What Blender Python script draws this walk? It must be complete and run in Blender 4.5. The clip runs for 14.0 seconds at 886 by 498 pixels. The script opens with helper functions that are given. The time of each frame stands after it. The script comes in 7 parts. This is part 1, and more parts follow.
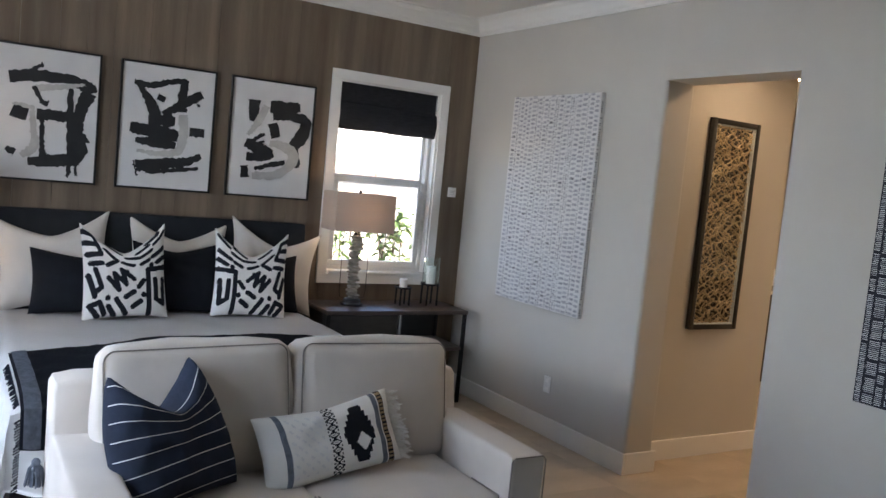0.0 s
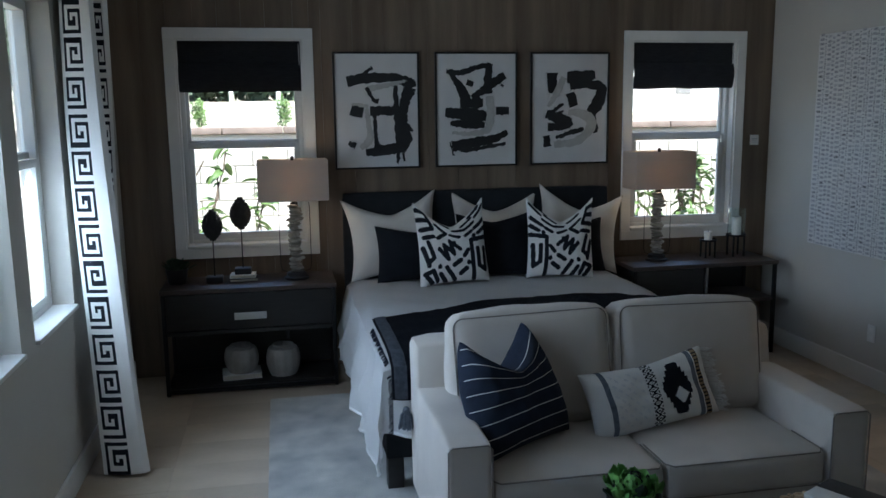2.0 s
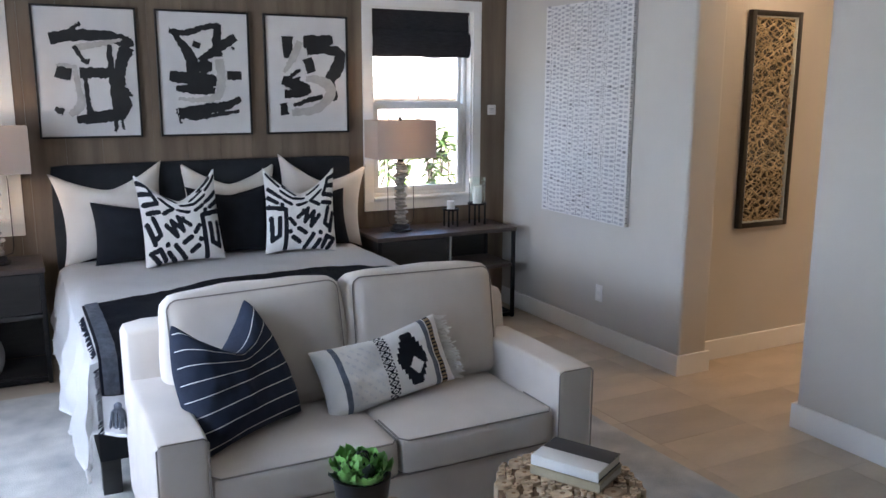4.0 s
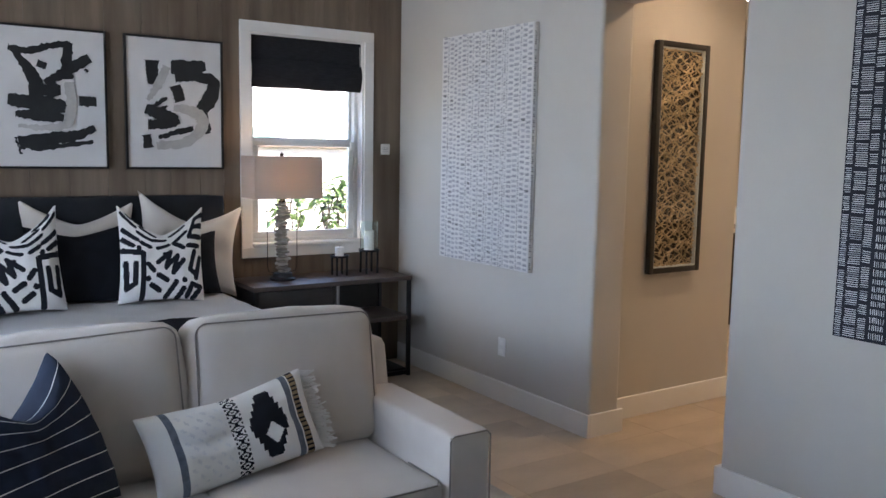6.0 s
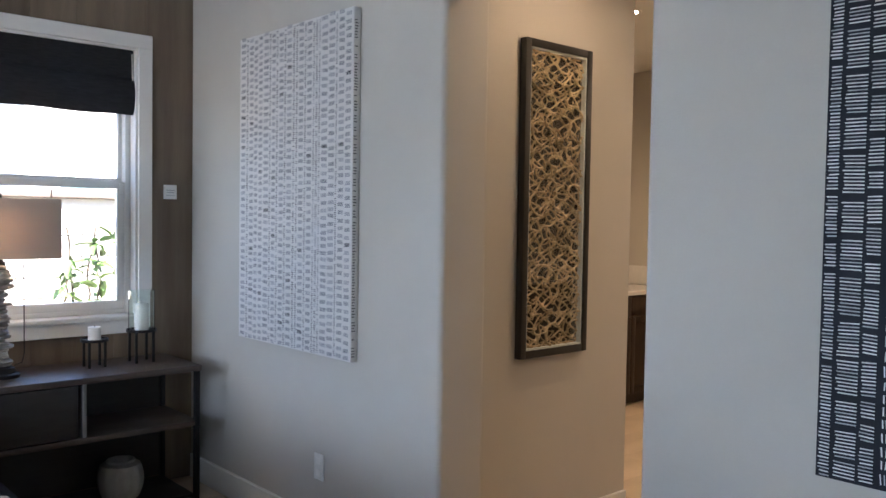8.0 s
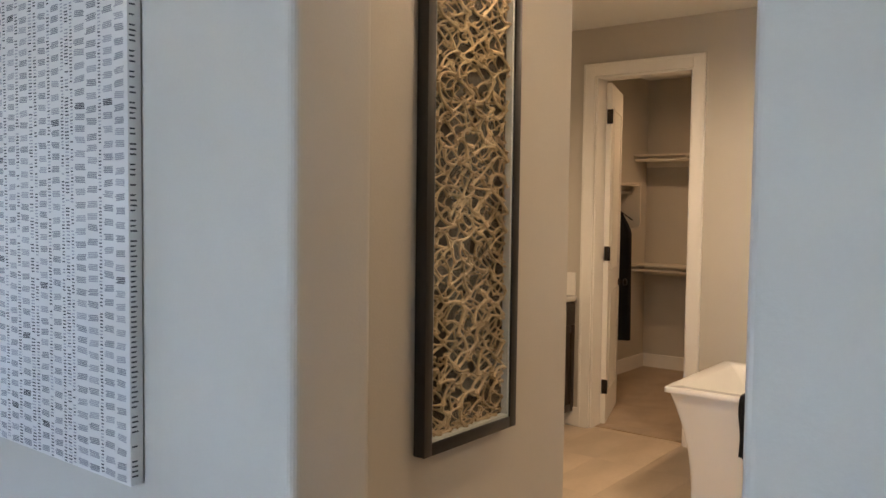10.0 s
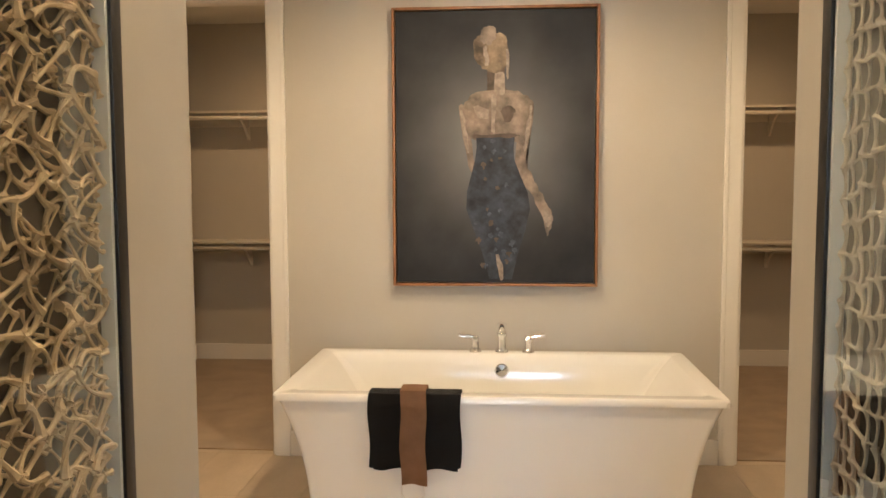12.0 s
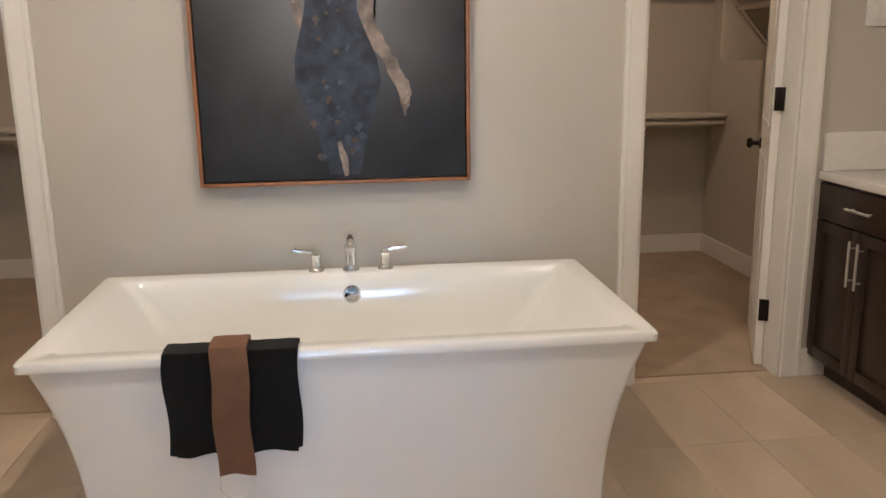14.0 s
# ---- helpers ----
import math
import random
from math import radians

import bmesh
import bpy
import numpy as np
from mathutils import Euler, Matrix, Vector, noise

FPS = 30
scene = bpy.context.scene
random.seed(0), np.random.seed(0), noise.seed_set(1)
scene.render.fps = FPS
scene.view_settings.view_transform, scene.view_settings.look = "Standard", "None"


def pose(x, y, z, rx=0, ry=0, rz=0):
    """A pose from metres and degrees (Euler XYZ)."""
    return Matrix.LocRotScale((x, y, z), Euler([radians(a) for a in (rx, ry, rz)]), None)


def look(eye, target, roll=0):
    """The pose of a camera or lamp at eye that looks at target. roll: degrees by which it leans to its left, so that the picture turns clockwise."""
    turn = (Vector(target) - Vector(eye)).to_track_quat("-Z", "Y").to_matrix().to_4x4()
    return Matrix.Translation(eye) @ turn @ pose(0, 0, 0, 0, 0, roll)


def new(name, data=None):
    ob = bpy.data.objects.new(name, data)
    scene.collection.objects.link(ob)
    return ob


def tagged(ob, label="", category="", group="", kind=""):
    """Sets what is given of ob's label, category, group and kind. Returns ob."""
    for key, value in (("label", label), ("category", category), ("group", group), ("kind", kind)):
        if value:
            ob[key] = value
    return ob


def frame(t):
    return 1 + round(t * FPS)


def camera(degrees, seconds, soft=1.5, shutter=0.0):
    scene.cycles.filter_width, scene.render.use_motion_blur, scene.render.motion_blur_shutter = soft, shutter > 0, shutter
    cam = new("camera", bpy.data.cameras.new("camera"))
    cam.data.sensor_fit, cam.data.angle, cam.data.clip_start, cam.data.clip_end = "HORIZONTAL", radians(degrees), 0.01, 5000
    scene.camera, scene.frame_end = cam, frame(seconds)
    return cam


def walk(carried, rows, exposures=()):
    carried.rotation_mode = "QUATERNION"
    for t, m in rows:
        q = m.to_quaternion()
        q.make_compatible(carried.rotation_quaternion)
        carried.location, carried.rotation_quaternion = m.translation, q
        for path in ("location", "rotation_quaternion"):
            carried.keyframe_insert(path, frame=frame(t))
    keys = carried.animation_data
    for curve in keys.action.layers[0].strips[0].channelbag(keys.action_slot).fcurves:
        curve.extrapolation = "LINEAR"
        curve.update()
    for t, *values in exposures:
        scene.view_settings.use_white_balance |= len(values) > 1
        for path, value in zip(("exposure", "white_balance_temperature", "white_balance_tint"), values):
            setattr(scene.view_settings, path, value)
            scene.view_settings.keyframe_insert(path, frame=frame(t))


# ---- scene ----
cam = camera(56.2, 14.0)
PATH = [
    (0, (0.72, 1.099, 1.704), (1.753, 2.804, 1.537), 5.5),
    (0.5, (0.601, 0.937, 1.828), (1.582, 2.668, 1.621), -2.9),
    (1, (0.538, 0.809, 1.869), (1.2, 2.669, 1.553), -3.7),
    (1.5, (0.533, 0.809, 1.873), (0.911, 2.747, 1.557), -2.5),
    (2, (0.522, 0.823, 1.859), (0.903, 2.758, 1.531), -0.7),
    (2.5, (0.538, 0.844, 1.848), (0.942, 2.772, 1.504), -0.6),
    (3, (0.579, 0.87, 1.838), (1.013, 2.79, 1.482), -1.5),
    (3.5, (0.655, 0.912, 1.822), (1.296, 2.769, 1.449), -1.1),
    (4, (0.754, 0.992, 1.783), (1.659, 2.734, 1.4), 0.2),
    (4.2, (0.786, 1.032, 1.772), (1.781, 2.724, 1.387), -0.3),
    (6.5, (1.333, 1.636, 1.549), (2.477, 3.268, 1.389), 1.2),
    (7, (1.58, 1.908, 1.526), (2.818, 3.476, 1.446), 1.6),
    (7.2, (1.697, 2.005, 1.514), (2.981, 3.536, 1.441), 1.5),
    (9.5, (3.179, 3.235, 1.482), (4.562, 4.677, 1.401), 0.3),
    (10, (3.231, 3.481, 1.555), (4.812, 4.702, 1.45), 0.7),
    (10.5, (3.452, 3.737, 1.543), (5.189, 4.721, 1.427), 0.3),
    (11, (3.682, 3.93, 1.548), (5.551, 4.629, 1.41), 0.2),
    (11.5, (3.881, 4.148, 1.502), (5.853, 4.456, 1.368), -0.5),
    (12, (4.09, 4.237, 1.477), (6.078, 4.393, 1.319), -0.2),
    (12.5, (4.343, 4.245, 1.469), (6.321, 4.363, 1.195), -0.4),
    (13, (4.59, 4.288, 1.423), (6.535, 4.366, 0.96), -0.7),
    (13.5, (4.803, 4.313, 1.433), (6.75, 4.324, 0.976), -0.5),
    (14, (5.108, 4.259, 1.426), (7.045, 4.042, 0.975), -0.8),
]
EXPOSURES = [(0.0, 3.25, 6500, 20), (0.5, 3.25, 6600, 20), (1.0, 3.25, 6250, 20), (1.5, 2.85, 6100, 14), (2.0, 1.95, 5750, 11), (2.4, 2.25, 5750, 12), (3.0, 2.95, 6100, 17), (3.5, 3.35, 6250, 22), (4.2, 3.5, 6150, 22),
             (7.2, 3.36, 6100, 20), (9.5, 3.36, 5950, 18), (10.5, 3.7, 6350, 15), (11.0, 3.76, 6450, 14), (11.5, 3.76, 6550, 14), (12.0, 3.72, 6150, 12), (12.8, 3.55, 5250, 12), (14.0, 3.5, 4950, 12)]
walk(cam, [(t, look(eye, target, roll)) for t, eye, target, roll in PATH], EXPOSURES)

# ---- light ----
world = bpy.data.worlds.new("sky")
scene.world = world
world.use_nodes = True
wn = world.node_tree.nodes
sky = wn.new("ShaderNodeTexSky")
sky.sky_type, sky.sun_disc = "NISHITA", False
sky.sun_elevation, sky.sun_rotation = radians(58), radians(150)
world.node_tree.links.new(sky.outputs[0], wn["Background"].inputs[0])
wn["Background"].inputs[1].default_value = 0.15

sun_data = bpy.data.lights.new("sun", "SUN")
sun_data.energy, sun_data.angle, sun_data.color = 5.0, radians(0.5), (1.0, 0.95, 0.88)
sun = new("sun", sun_data)
SUN_DIR = Vector((math.sin(radians(150)) * math.cos(radians(58)), math.cos(radians(150)) * math.cos(radians(58)), math.sin(radians(58))))
sun.matrix_world = look(SUN_DIR * 30, (0, 0, 0))


def lamp_area(name, m, w, h, watts, colour):
    d = bpy.data.lights.new(name, "AREA")
    d.shape, d.size, d.size_y, d.energy, d.color = "RECTANGLE", w, h, watts, colour
    o = new(name, d)
    o.matrix_world = m
    return o


def lamp_spot(name, place, watts, colour, degrees=120, radius=0.06):
    d = bpy.data.lights.new(name, "SPOT")
    d.energy, d.color, d.spot_size, d.spot_blend, d.shadow_soft_size = watts, colour, radians(degrees), 0.6, radius
    o = new(name, d)
    o.location = place
    return o


SKYW = 2.1
WARM = (1.0, 0.72, 0.42)


# ---- materials ----
def mat(name, colour, rough=0.6, var=0.12, scale=6.0, bump=0.15, bscale=80.0, metal=0.0, colour2=None, stretch=(1, 1, 1),
        sheen=0.0, rand=0.0, coat=0.0, detail=4.0):
    """Base colour varied by a wide and a fine noise, with fine relief."""
    m = bpy.data.materials.new(name)
    m.use_nodes = True
    n, l = m.node_tree.nodes, m.node_tree.links
    b = n["Principled BSDF"]
    tc, mp = n.new("ShaderNodeTexCoord"), n.new("ShaderNodeMapping")
    mp.inputs["Scale"].default_value = stretch
    l.new(tc.outputs["Object"], mp.inputs[0])
    n1, n2 = n.new("ShaderNodeTexNoise"), n.new("ShaderNodeTexNoise")
    n1.inputs["Scale"].default_value, n1.inputs["Detail"].default_value = scale, detail
    n2.inputs["Scale"].default_value, n2.inputs["Detail"].default_value = bscale, 3.0
    l.new(mp.outputs[0], n1.inputs["Vector"]), l.new(mp.outputs[0], n2.inputs["Vector"])
    lo = tuple(c * (1 - var) for c in colour) + (1,)
    hi = tuple(min(1, c * (1 + var)) for c in (colour2 or colour)) + (1,)
    mix = n.new("ShaderNodeMix")
    mix.data_type = "RGBA"
    mix.inputs["A"].default_value, mix.inputs["B"].default_value = lo, hi
    ramp = n.new("ShaderNodeMapRange")
    ramp.inputs["From Min"].default_value, ramp.inputs["From Max"].default_value = 0.3, 0.7
    l.new(n1.outputs[0], ramp.inputs[0]), l.new(ramp.outputs[0], mix.inputs["Factor"])
    last = mix.outputs["Result"]
    fine = n.new("ShaderNodeMix")
    fine.data_type, fine.blend_type = "RGBA", "MULTIPLY"
    fr = n.new("ShaderNodeMapRange")
    fr.inputs["To Min"].default_value, fr.inputs["To Max"].default_value = 1 - var * 0.8, 1 + var * 0.4
    l.new(n2.outputs[0], fr.inputs[0])
    fine.inputs["Factor"].default_value = 1.0
    l.new(last, fine.inputs["A"]), l.new(fr.outputs[0], fine.inputs["B"])
    last = fine.outputs["Result"]
    if rand:
        oi, rr, mm = n.new("ShaderNodeObjectInfo"), n.new("ShaderNodeMapRange"), n.new("ShaderNodeMix")
        rr.inputs["To Min"].default_value, rr.inputs["To Max"].default_value = 1 - rand, 1 + rand
        mm.data_type, mm.blend_type = "RGBA", "MULTIPLY"
        mm.inputs["Factor"].default_value = 1.0
        l.new(oi.outputs["Random"], rr.inputs[0]), l.new(last, mm.inputs["A"]), l.new(rr.outputs[0], mm.inputs["B"])
        last = mm.outputs["Result"]
    l.new(last, b.inputs["Base Color"])
    b.inputs["Roughness"].default_value, b.inputs["Metallic"].default_value = rough, metal
    b.inputs["Specular IOR Level"].default_value = 0.28 if rough >= 0.9 else 0.5
    b.inputs["Sheen Weight"].default_value, b.inputs["Coat Weight"].default_value = sheen, coat
    if bump:
        bp = n.new("ShaderNodeBump")
        bp.inputs["Strength"].default_value, bp.inputs["Distance"].default_value = bump, 0.01
        l.new(n2.outputs[0], bp.inputs["Height"]), l.new(bp.outputs[0], b.inputs["Normal"])
    return m


def glass_mat(name, tint=(0.97, 1.0, 0.99)):
    """Clear sheet glass."""
    m = bpy.data.materials.new(name)
    m.use_nodes = True
    n, l = m.node_tree.nodes, m.node_tree.links
    n.remove(n["Principled BSDF"])
    g = n.new("ShaderNodeBsdfGlass")
    g.inputs["Color"].default_value = (*tint, 1)
    g.inputs["Roughness"].default_value, g.inputs["IOR"].default_value = 0.0, 1.45
    l.new(g.outputs[0], n["Material Output"].inputs[0])
    return m


M_WALL = mat("wall_paint", (0.545, 0.515, 0.462), 0.85, 0.03, 2.0, 0.06, 140)
M_CEIL = mat("ceiling_paint", (0.78, 0.77, 0.73), 0.9, 0.02, 2.0, 0.05, 140)
M_TRIM = mat("white_trim_paint", (0.84, 0.825, 0.79), 0.4, 0.03, 3.0, 0.03, 60)
M_PLANK = mat("stained_wood_panel", (0.18, 0.126, 0.083), 0.6, 0.22, 2.2, 0.10, 40, colour2=(0.20, 0.15, 0.105), stretch=(5, 5, 0.35), rand=0.05)
M_TILE = mat("stone_tile", (0.50, 0.40, 0.29), 0.42, 0.10, 1.6, 0.05, 30, colour2=(0.54, 0.44, 0.33), stretch=(1, 2.2, 1), rand=0.11)
M_GROUT = mat("grout", (0.47, 0.38, 0.28), 0.9, 0.08, 8.0, 0.1, 120)
M_CARPET = mat("carpet", (0.40, 0.30, 0.20), 0.95, 0.15, 5.0, 0.6, 220, sheen=0.3)
M_RUG = mat("cream_rug", (0.40, 0.41, 0.41), 0.95, 0.14, 5.0, 0.7, 160, colour2=(0.58, 0.56, 0.52), sheen=0.3, detail=8.0)
M_VINYL = mat("white_vinyl", (0.75, 0.75, 0.72), 0.35, 0.02, 3.0, 0.0)
M_GLASS = glass_mat("window_glass")
M_BLIND = mat("charcoal_blind", (0.045, 0.045, 0.05), 0.9, 0.15, 20, 0.3, 240, stretch=(1, 1, 6))
M_BLACKWOOD = mat("black_wood", (0.022, 0.02, 0.019), 0.45, 0.2, 8, 0.12, 60, stretch=(1, 6, 6))
M_TOPWOOD = mat("dark_wood_top", (0.075, 0.055, 0.045), 0.42, 0.25, 6, 0.1, 60, stretch=(1, 8, 8))
M_BLACKMETAL = mat("black_metal", (0.02, 0.02, 0.021), 0.42, 0.1, 12, 0.04, 120, metal=0.6)
M_BLACK = mat("black_frame", (0.014, 0.013, 0.012), 0.4, 0.15, 10, 0.05, 90)
M_LINEN = mat("sofa_linen", (0.66, 0.60, 0.54), 0.92, 0.06, 5, 0.35, 420, sheen=0.25)
M_PIPING = mat("sofa_piping", (0.30, 0.27, 0.245), 0.9, 0.05, 10, 0.1, 200)
M_HEAD = mat("charcoal_upholstery", (0.020, 0.022, 0.026), 0.9, 0.15, 10, 0.35, 420, sheen=0.03)
M_DUVET = mat("white_duvet", (0.85, 0.84, 0.83), 0.92, 0.03, 4, 0.3, 260, sheen=0.2)
M_SHAM = mat("cream_linen", (0.72, 0.66, 0.59), 0.92, 0.05, 5, 0.3, 360, sheen=0.2)
M_DARKPIL = mat("navy_black_fabric", (0.011, 0.013, 0.018), 0.9, 0.15, 10, 0.3, 360)
M_THROW = mat("black_knit", (0.013, 0.016, 0.026), 0.95, 0.2, 14, 0.6, 260)
M_GREYKNIT = mat("grey_knit", (0.16, 0.18, 0.22), 0.95, 0.25, 40, 0.6, 260)
M_WHITEFAB = mat("white_fabric", (0.78, 0.76, 0.72), 0.92, 0.04, 6, 0.4, 300)
M_BLACKFAB = mat("black_print", (0.010, 0.012, 0.018), 0.9, 0.1, 10, 0.2, 300)
M_CANVAS = mat("white_canvas", (0.72, 0.70, 0.68), 0.85, 0.04, 6, 0.25, 300)
M_INK = mat("black_ink", (0.016, 0.017, 0.018), 0.6, 0.3, 9, 0.1, 90)
M_WASH = mat("grey_ink_wash", (0.50, 0.48, 0.45), 0.7, 0.12, 14, 0.1, 90)
M_TUB = mat("white_acrylic", (0.83, 0.83, 0.81), 0.12, 0.01, 2, 0.0, coat=0.3)
M_CHROME = mat("chrome", (0.85, 0.85, 0.86), 0.06, 0.02, 5, 0.0, metal=1.0)
M_BRONZE = mat("oil_rubbed_bronze", (0.025, 0.02, 0.017), 0.35, 0.15, 12, 0.05, 90, metal=0.7)
M_VANITY = mat("espresso_wood", (0.030, 0.019, 0.013), 0.35, 0.25, 6, 0.08, 60, stretch=(6, 6, 0.8))
M_COUNTER = mat("white_quartz", (0.76, 0.74, 0.70), 0.2, 0.03, 25, 0.0)
M_SHELFW = mat("closet_white_paint", (0.70, 0.66, 0.58), 0.5, 0.03, 4, 0.02)
M_WALNUT = mat("walnut_frame", (0.30, 0.14, 0.06), 0.45, 0.25, 5, 0.08, 70, stretch=(6, 6, 1))


# ---- mesh helpers ----
def add_box(bm, x0, y0, z0, x1, y1, z1, bevel=0.0, seg=2):
    g = bmesh.ops.create_cube(bm, size=1.0)
    vs = g["verts"]
    for v in vs:
        v.co = Vector(((x0 + x1) / 2 + v.co.x * (x1 - x0), (y0 + y1) / 2 + v.co.y * (y1 - y0), (z0 + z1) / 2 + v.co.z * (z1 - z0)))
    if bevel:
        es = list({e for v in vs for e in v.link_edges})
        bmesh.ops.bevel(bm, geom=es, offset=bevel, segments=seg, affect="EDGES", profile=0.5)
    return bm


def box(x0, y0, z0, x1, y1, z1, bevel=0.0, seg=2):
    return add_box(bmesh.new(), x0, y0, z0, x1, y1, z1, bevel, seg)


def boxes(rows, bevel=0.0):
    bm = bmesh.new()
    for r in rows:
        add_box(bm, *r, bevel)
    return bm


def add_lathe(bm, profile, cx=0.0, cy=0.0, n=32, cz=0.0, caps=True):
    """A turned body from (radius, height) pairs."""
    rings = []
    for r, z in profile:
        rings.append([bm.verts.new((cx + r * math.cos(2 * math.pi * k / n), cy + r * math.sin(2 * math.pi * k / n), cz + z)) for k in range(n)])
    for a, b in zip(rings, rings[1:]):
        for k in range(n):
            bm.faces.new((a[k], a[(k + 1) % n], b[(k + 1) % n], b[k]))
    if caps:
        bm.faces.new(rings[0][::-1])
        bm.faces.new(rings[-1])
    return bm


def lathe(profile, cx=0.0, cy=0.0, n=32, cz=0.0, caps=True):
    return add_lathe(bmesh.new(), profile, cx, cy, n, cz, caps)


def add_tube(bm, pts, r, n=8, closed=False):
    """A round rod along points."""
    pts = [Vector(p) for p in pts]
    rings = []
    m = len(pts)
    up = Vector((0.31, 0.17, 0.93))
    for i, p in enumerate(pts):
        a = pts[(i - 1) % m] if closed or i else p
        b = pts[(i + 1) % m] if closed or i < m - 1 else p
        d = (b - a).normalized()
        s = d.cross(up)
        s = s.normalized() if s.length > 1e-3 else d.cross(Vector((1, 0, 0))).normalized()
        u = s.cross(d)
        rr = r(i / max(1, m - 1)) if callable(r) else r
        rings.append([bm.verts.new(p + rr * (math.cos(2 * math.pi * k / n) * s + math.sin(2 * math.pi * k / n) * u)) for k in range(n)])
    pairs = list(zip(rings, rings[1:])) + ([(rings[-1], rings[0])] if closed else [])
    for a, b in pairs:
        for k in range(n):
            bm.faces.new((a[k], a[(k + 1) % n], b[(k + 1) % n], b[k]))
    if not closed:
        bm.faces.new(rings[0][::-1])
        bm.faces.new(rings[-1])
    return bm


def tube(pts, r, n=8, closed=False):
    return add_tube(bmesh.new(), pts, r, n, closed)


def finish(bm, name, material, smooth=True):
    bmesh.ops.recalc_face_normals(bm, faces=bm.faces)
    me = bpy.data.meshes.new(name)
    bm.to_mesh(me)
    bm.free()
    for mm in (material if isinstance(material, (list, tuple)) else [material]):
        me.materials.append(mm)
    if smooth:
        me.shade_smooth()
        me.set_sharp_from_angle(angle=radians(38))
    return me


def part(name, bm, material, parent, label="", smooth=True):
    o = new(name, finish(bm, name, material, smooth))
    o.parent = parent
    if label:
        o["label"] = label
    return o


def thing(name, place, label, category, group="", turn=0.0):
    o = new(name)
    o.empty_display_size = 0.1
    o.matrix_world = pose(*place, 0, 0, turn)
    return tagged(o, label, category, group)


def solo(name, bm, material, label, category, group="", place=(0, 0, 0), turn=0.0, smooth=True):
    o = new(name, finish(bm, name, material, smooth))
    o.matrix_world = pose(*place, 0, 0, turn)
    return tagged(o, label, category, group)


def structure(name, bm, material, label="", smooth=False):
    o = new(name, finish(bm, name, material, smooth))
    return tagged(o, label, name.split("_")[0], "", "structure")


# ---- plan, metres ----
BW, RW, LW, BACK = 6.845, 4.36, -0.548, -1.2      # bedroom: bed wall, art wall, window wall, wall behind
CEIL = 2.985
OP0, OP1, OPH = 3.84, 4.735, 2.415               # opening to the hall
JAMB = 4.60
HY0, HY1, HEND, HENDS = 3.735, 4.885, 5.75, 5.6               # hall
TX = 8.44                                        # tub wall
BY0, BY1 = 1.69, 6.87                            # bathroom ends
D1, D2, DH = (5.495, 6.185), (2.37, 3.055), 2.455   # closet doorways
CX = 10.85                                       # closet back wall
W1, W2 = (-0.135, 0.722), (3.188, 4.05)           # bed wall window openings
WZ0, WZ1 = 0.92, 2.365
SIDE = ((1.8, 2.52), (2.74, 3.46), (3.68, 4.402), (4.602, 5.327))              # window wall openings
SZ0, SZ1 = 0.872, 2.41


def wall_run(axis, face0, face1, a0, a1, z0, z1, holes):
    """Wall boxes between two faces along an axis, with rectangular holes (a0, a1, z0, z1)."""
    rows = []

    def put(b0, b1, c0, c1):
        if b1 - b0 > 1e-4 and c1 - c0 > 1e-4:
            rows.append((face0, b0, c0, face1, b1, c1) if axis == "y" else (b0, face0, c0, b1, face1, c1))
    at = a0
    for h0, h1, hz0, hz1 in sorted(holes):
        put(at, h0, z0, z1), put(h0, h1, z0, hz0), put(h0, h1, hz1, z1)
        at = h1
    put(at, a1, z0, z1)
    bm = boxes(rows)
    bmesh.ops.remove_doubles(bm, verts=bm.verts, dist=1e-5)
    return bm


TOP = 3.1


def bullnose(bm, corners, r):
    """Rounds the upright wall corners that stand at the given plan points."""
    es = [e for e in bm.edges if abs((e.verts[0].co - e.verts[1].co).normalized().z) > 0.99 and any(abs(e.verts[0].co.x - x) < 1e-3 and abs(e.verts[0].co.y - y) < 1e-3 for x, y in corners)]
    bmesh.ops.bevel(bm, geom=es, offset=r, segments=5, affect="EDGES", profile=0.5)
    return bm


wall_north = structure("wall_north", wall_run("x", BW + 0.012, BW + 0.2, LW - 0.2, RW + 0.22, -0.1, TOP, [(*W1, WZ0, WZ1), (*W2, WZ0, WZ1)]), M_WALL,
                       "brown wood-panelled bedroom wall with two windows")
wall_west = structure("wall_west", wall_run("y", LW - 0.2, LW, BACK - 0.2, BW, -0.1, TOP, [(*s, SZ0, SZ1) for s in SIDE]), M_WALL,
                      "pale beige painted window wall")
wall_east = structure("wall_east", bullnose(boxes([(RW, BACK - 0.2, -0.1, JAMB, OP0, TOP), (RW, OP1, -0.1, JAMB, BW, TOP), (RW + 0.0005, OP0 - 0.03, OPH, JAMB - 0.0005, OP1 + 0.03, TOP - 0.001)]), [(RW, OP0), (RW, OP1), (JAMB, OP0), (JAMB, OP1)], 0.022), M_WALL,
                      "pale beige painted wall with hall opening")


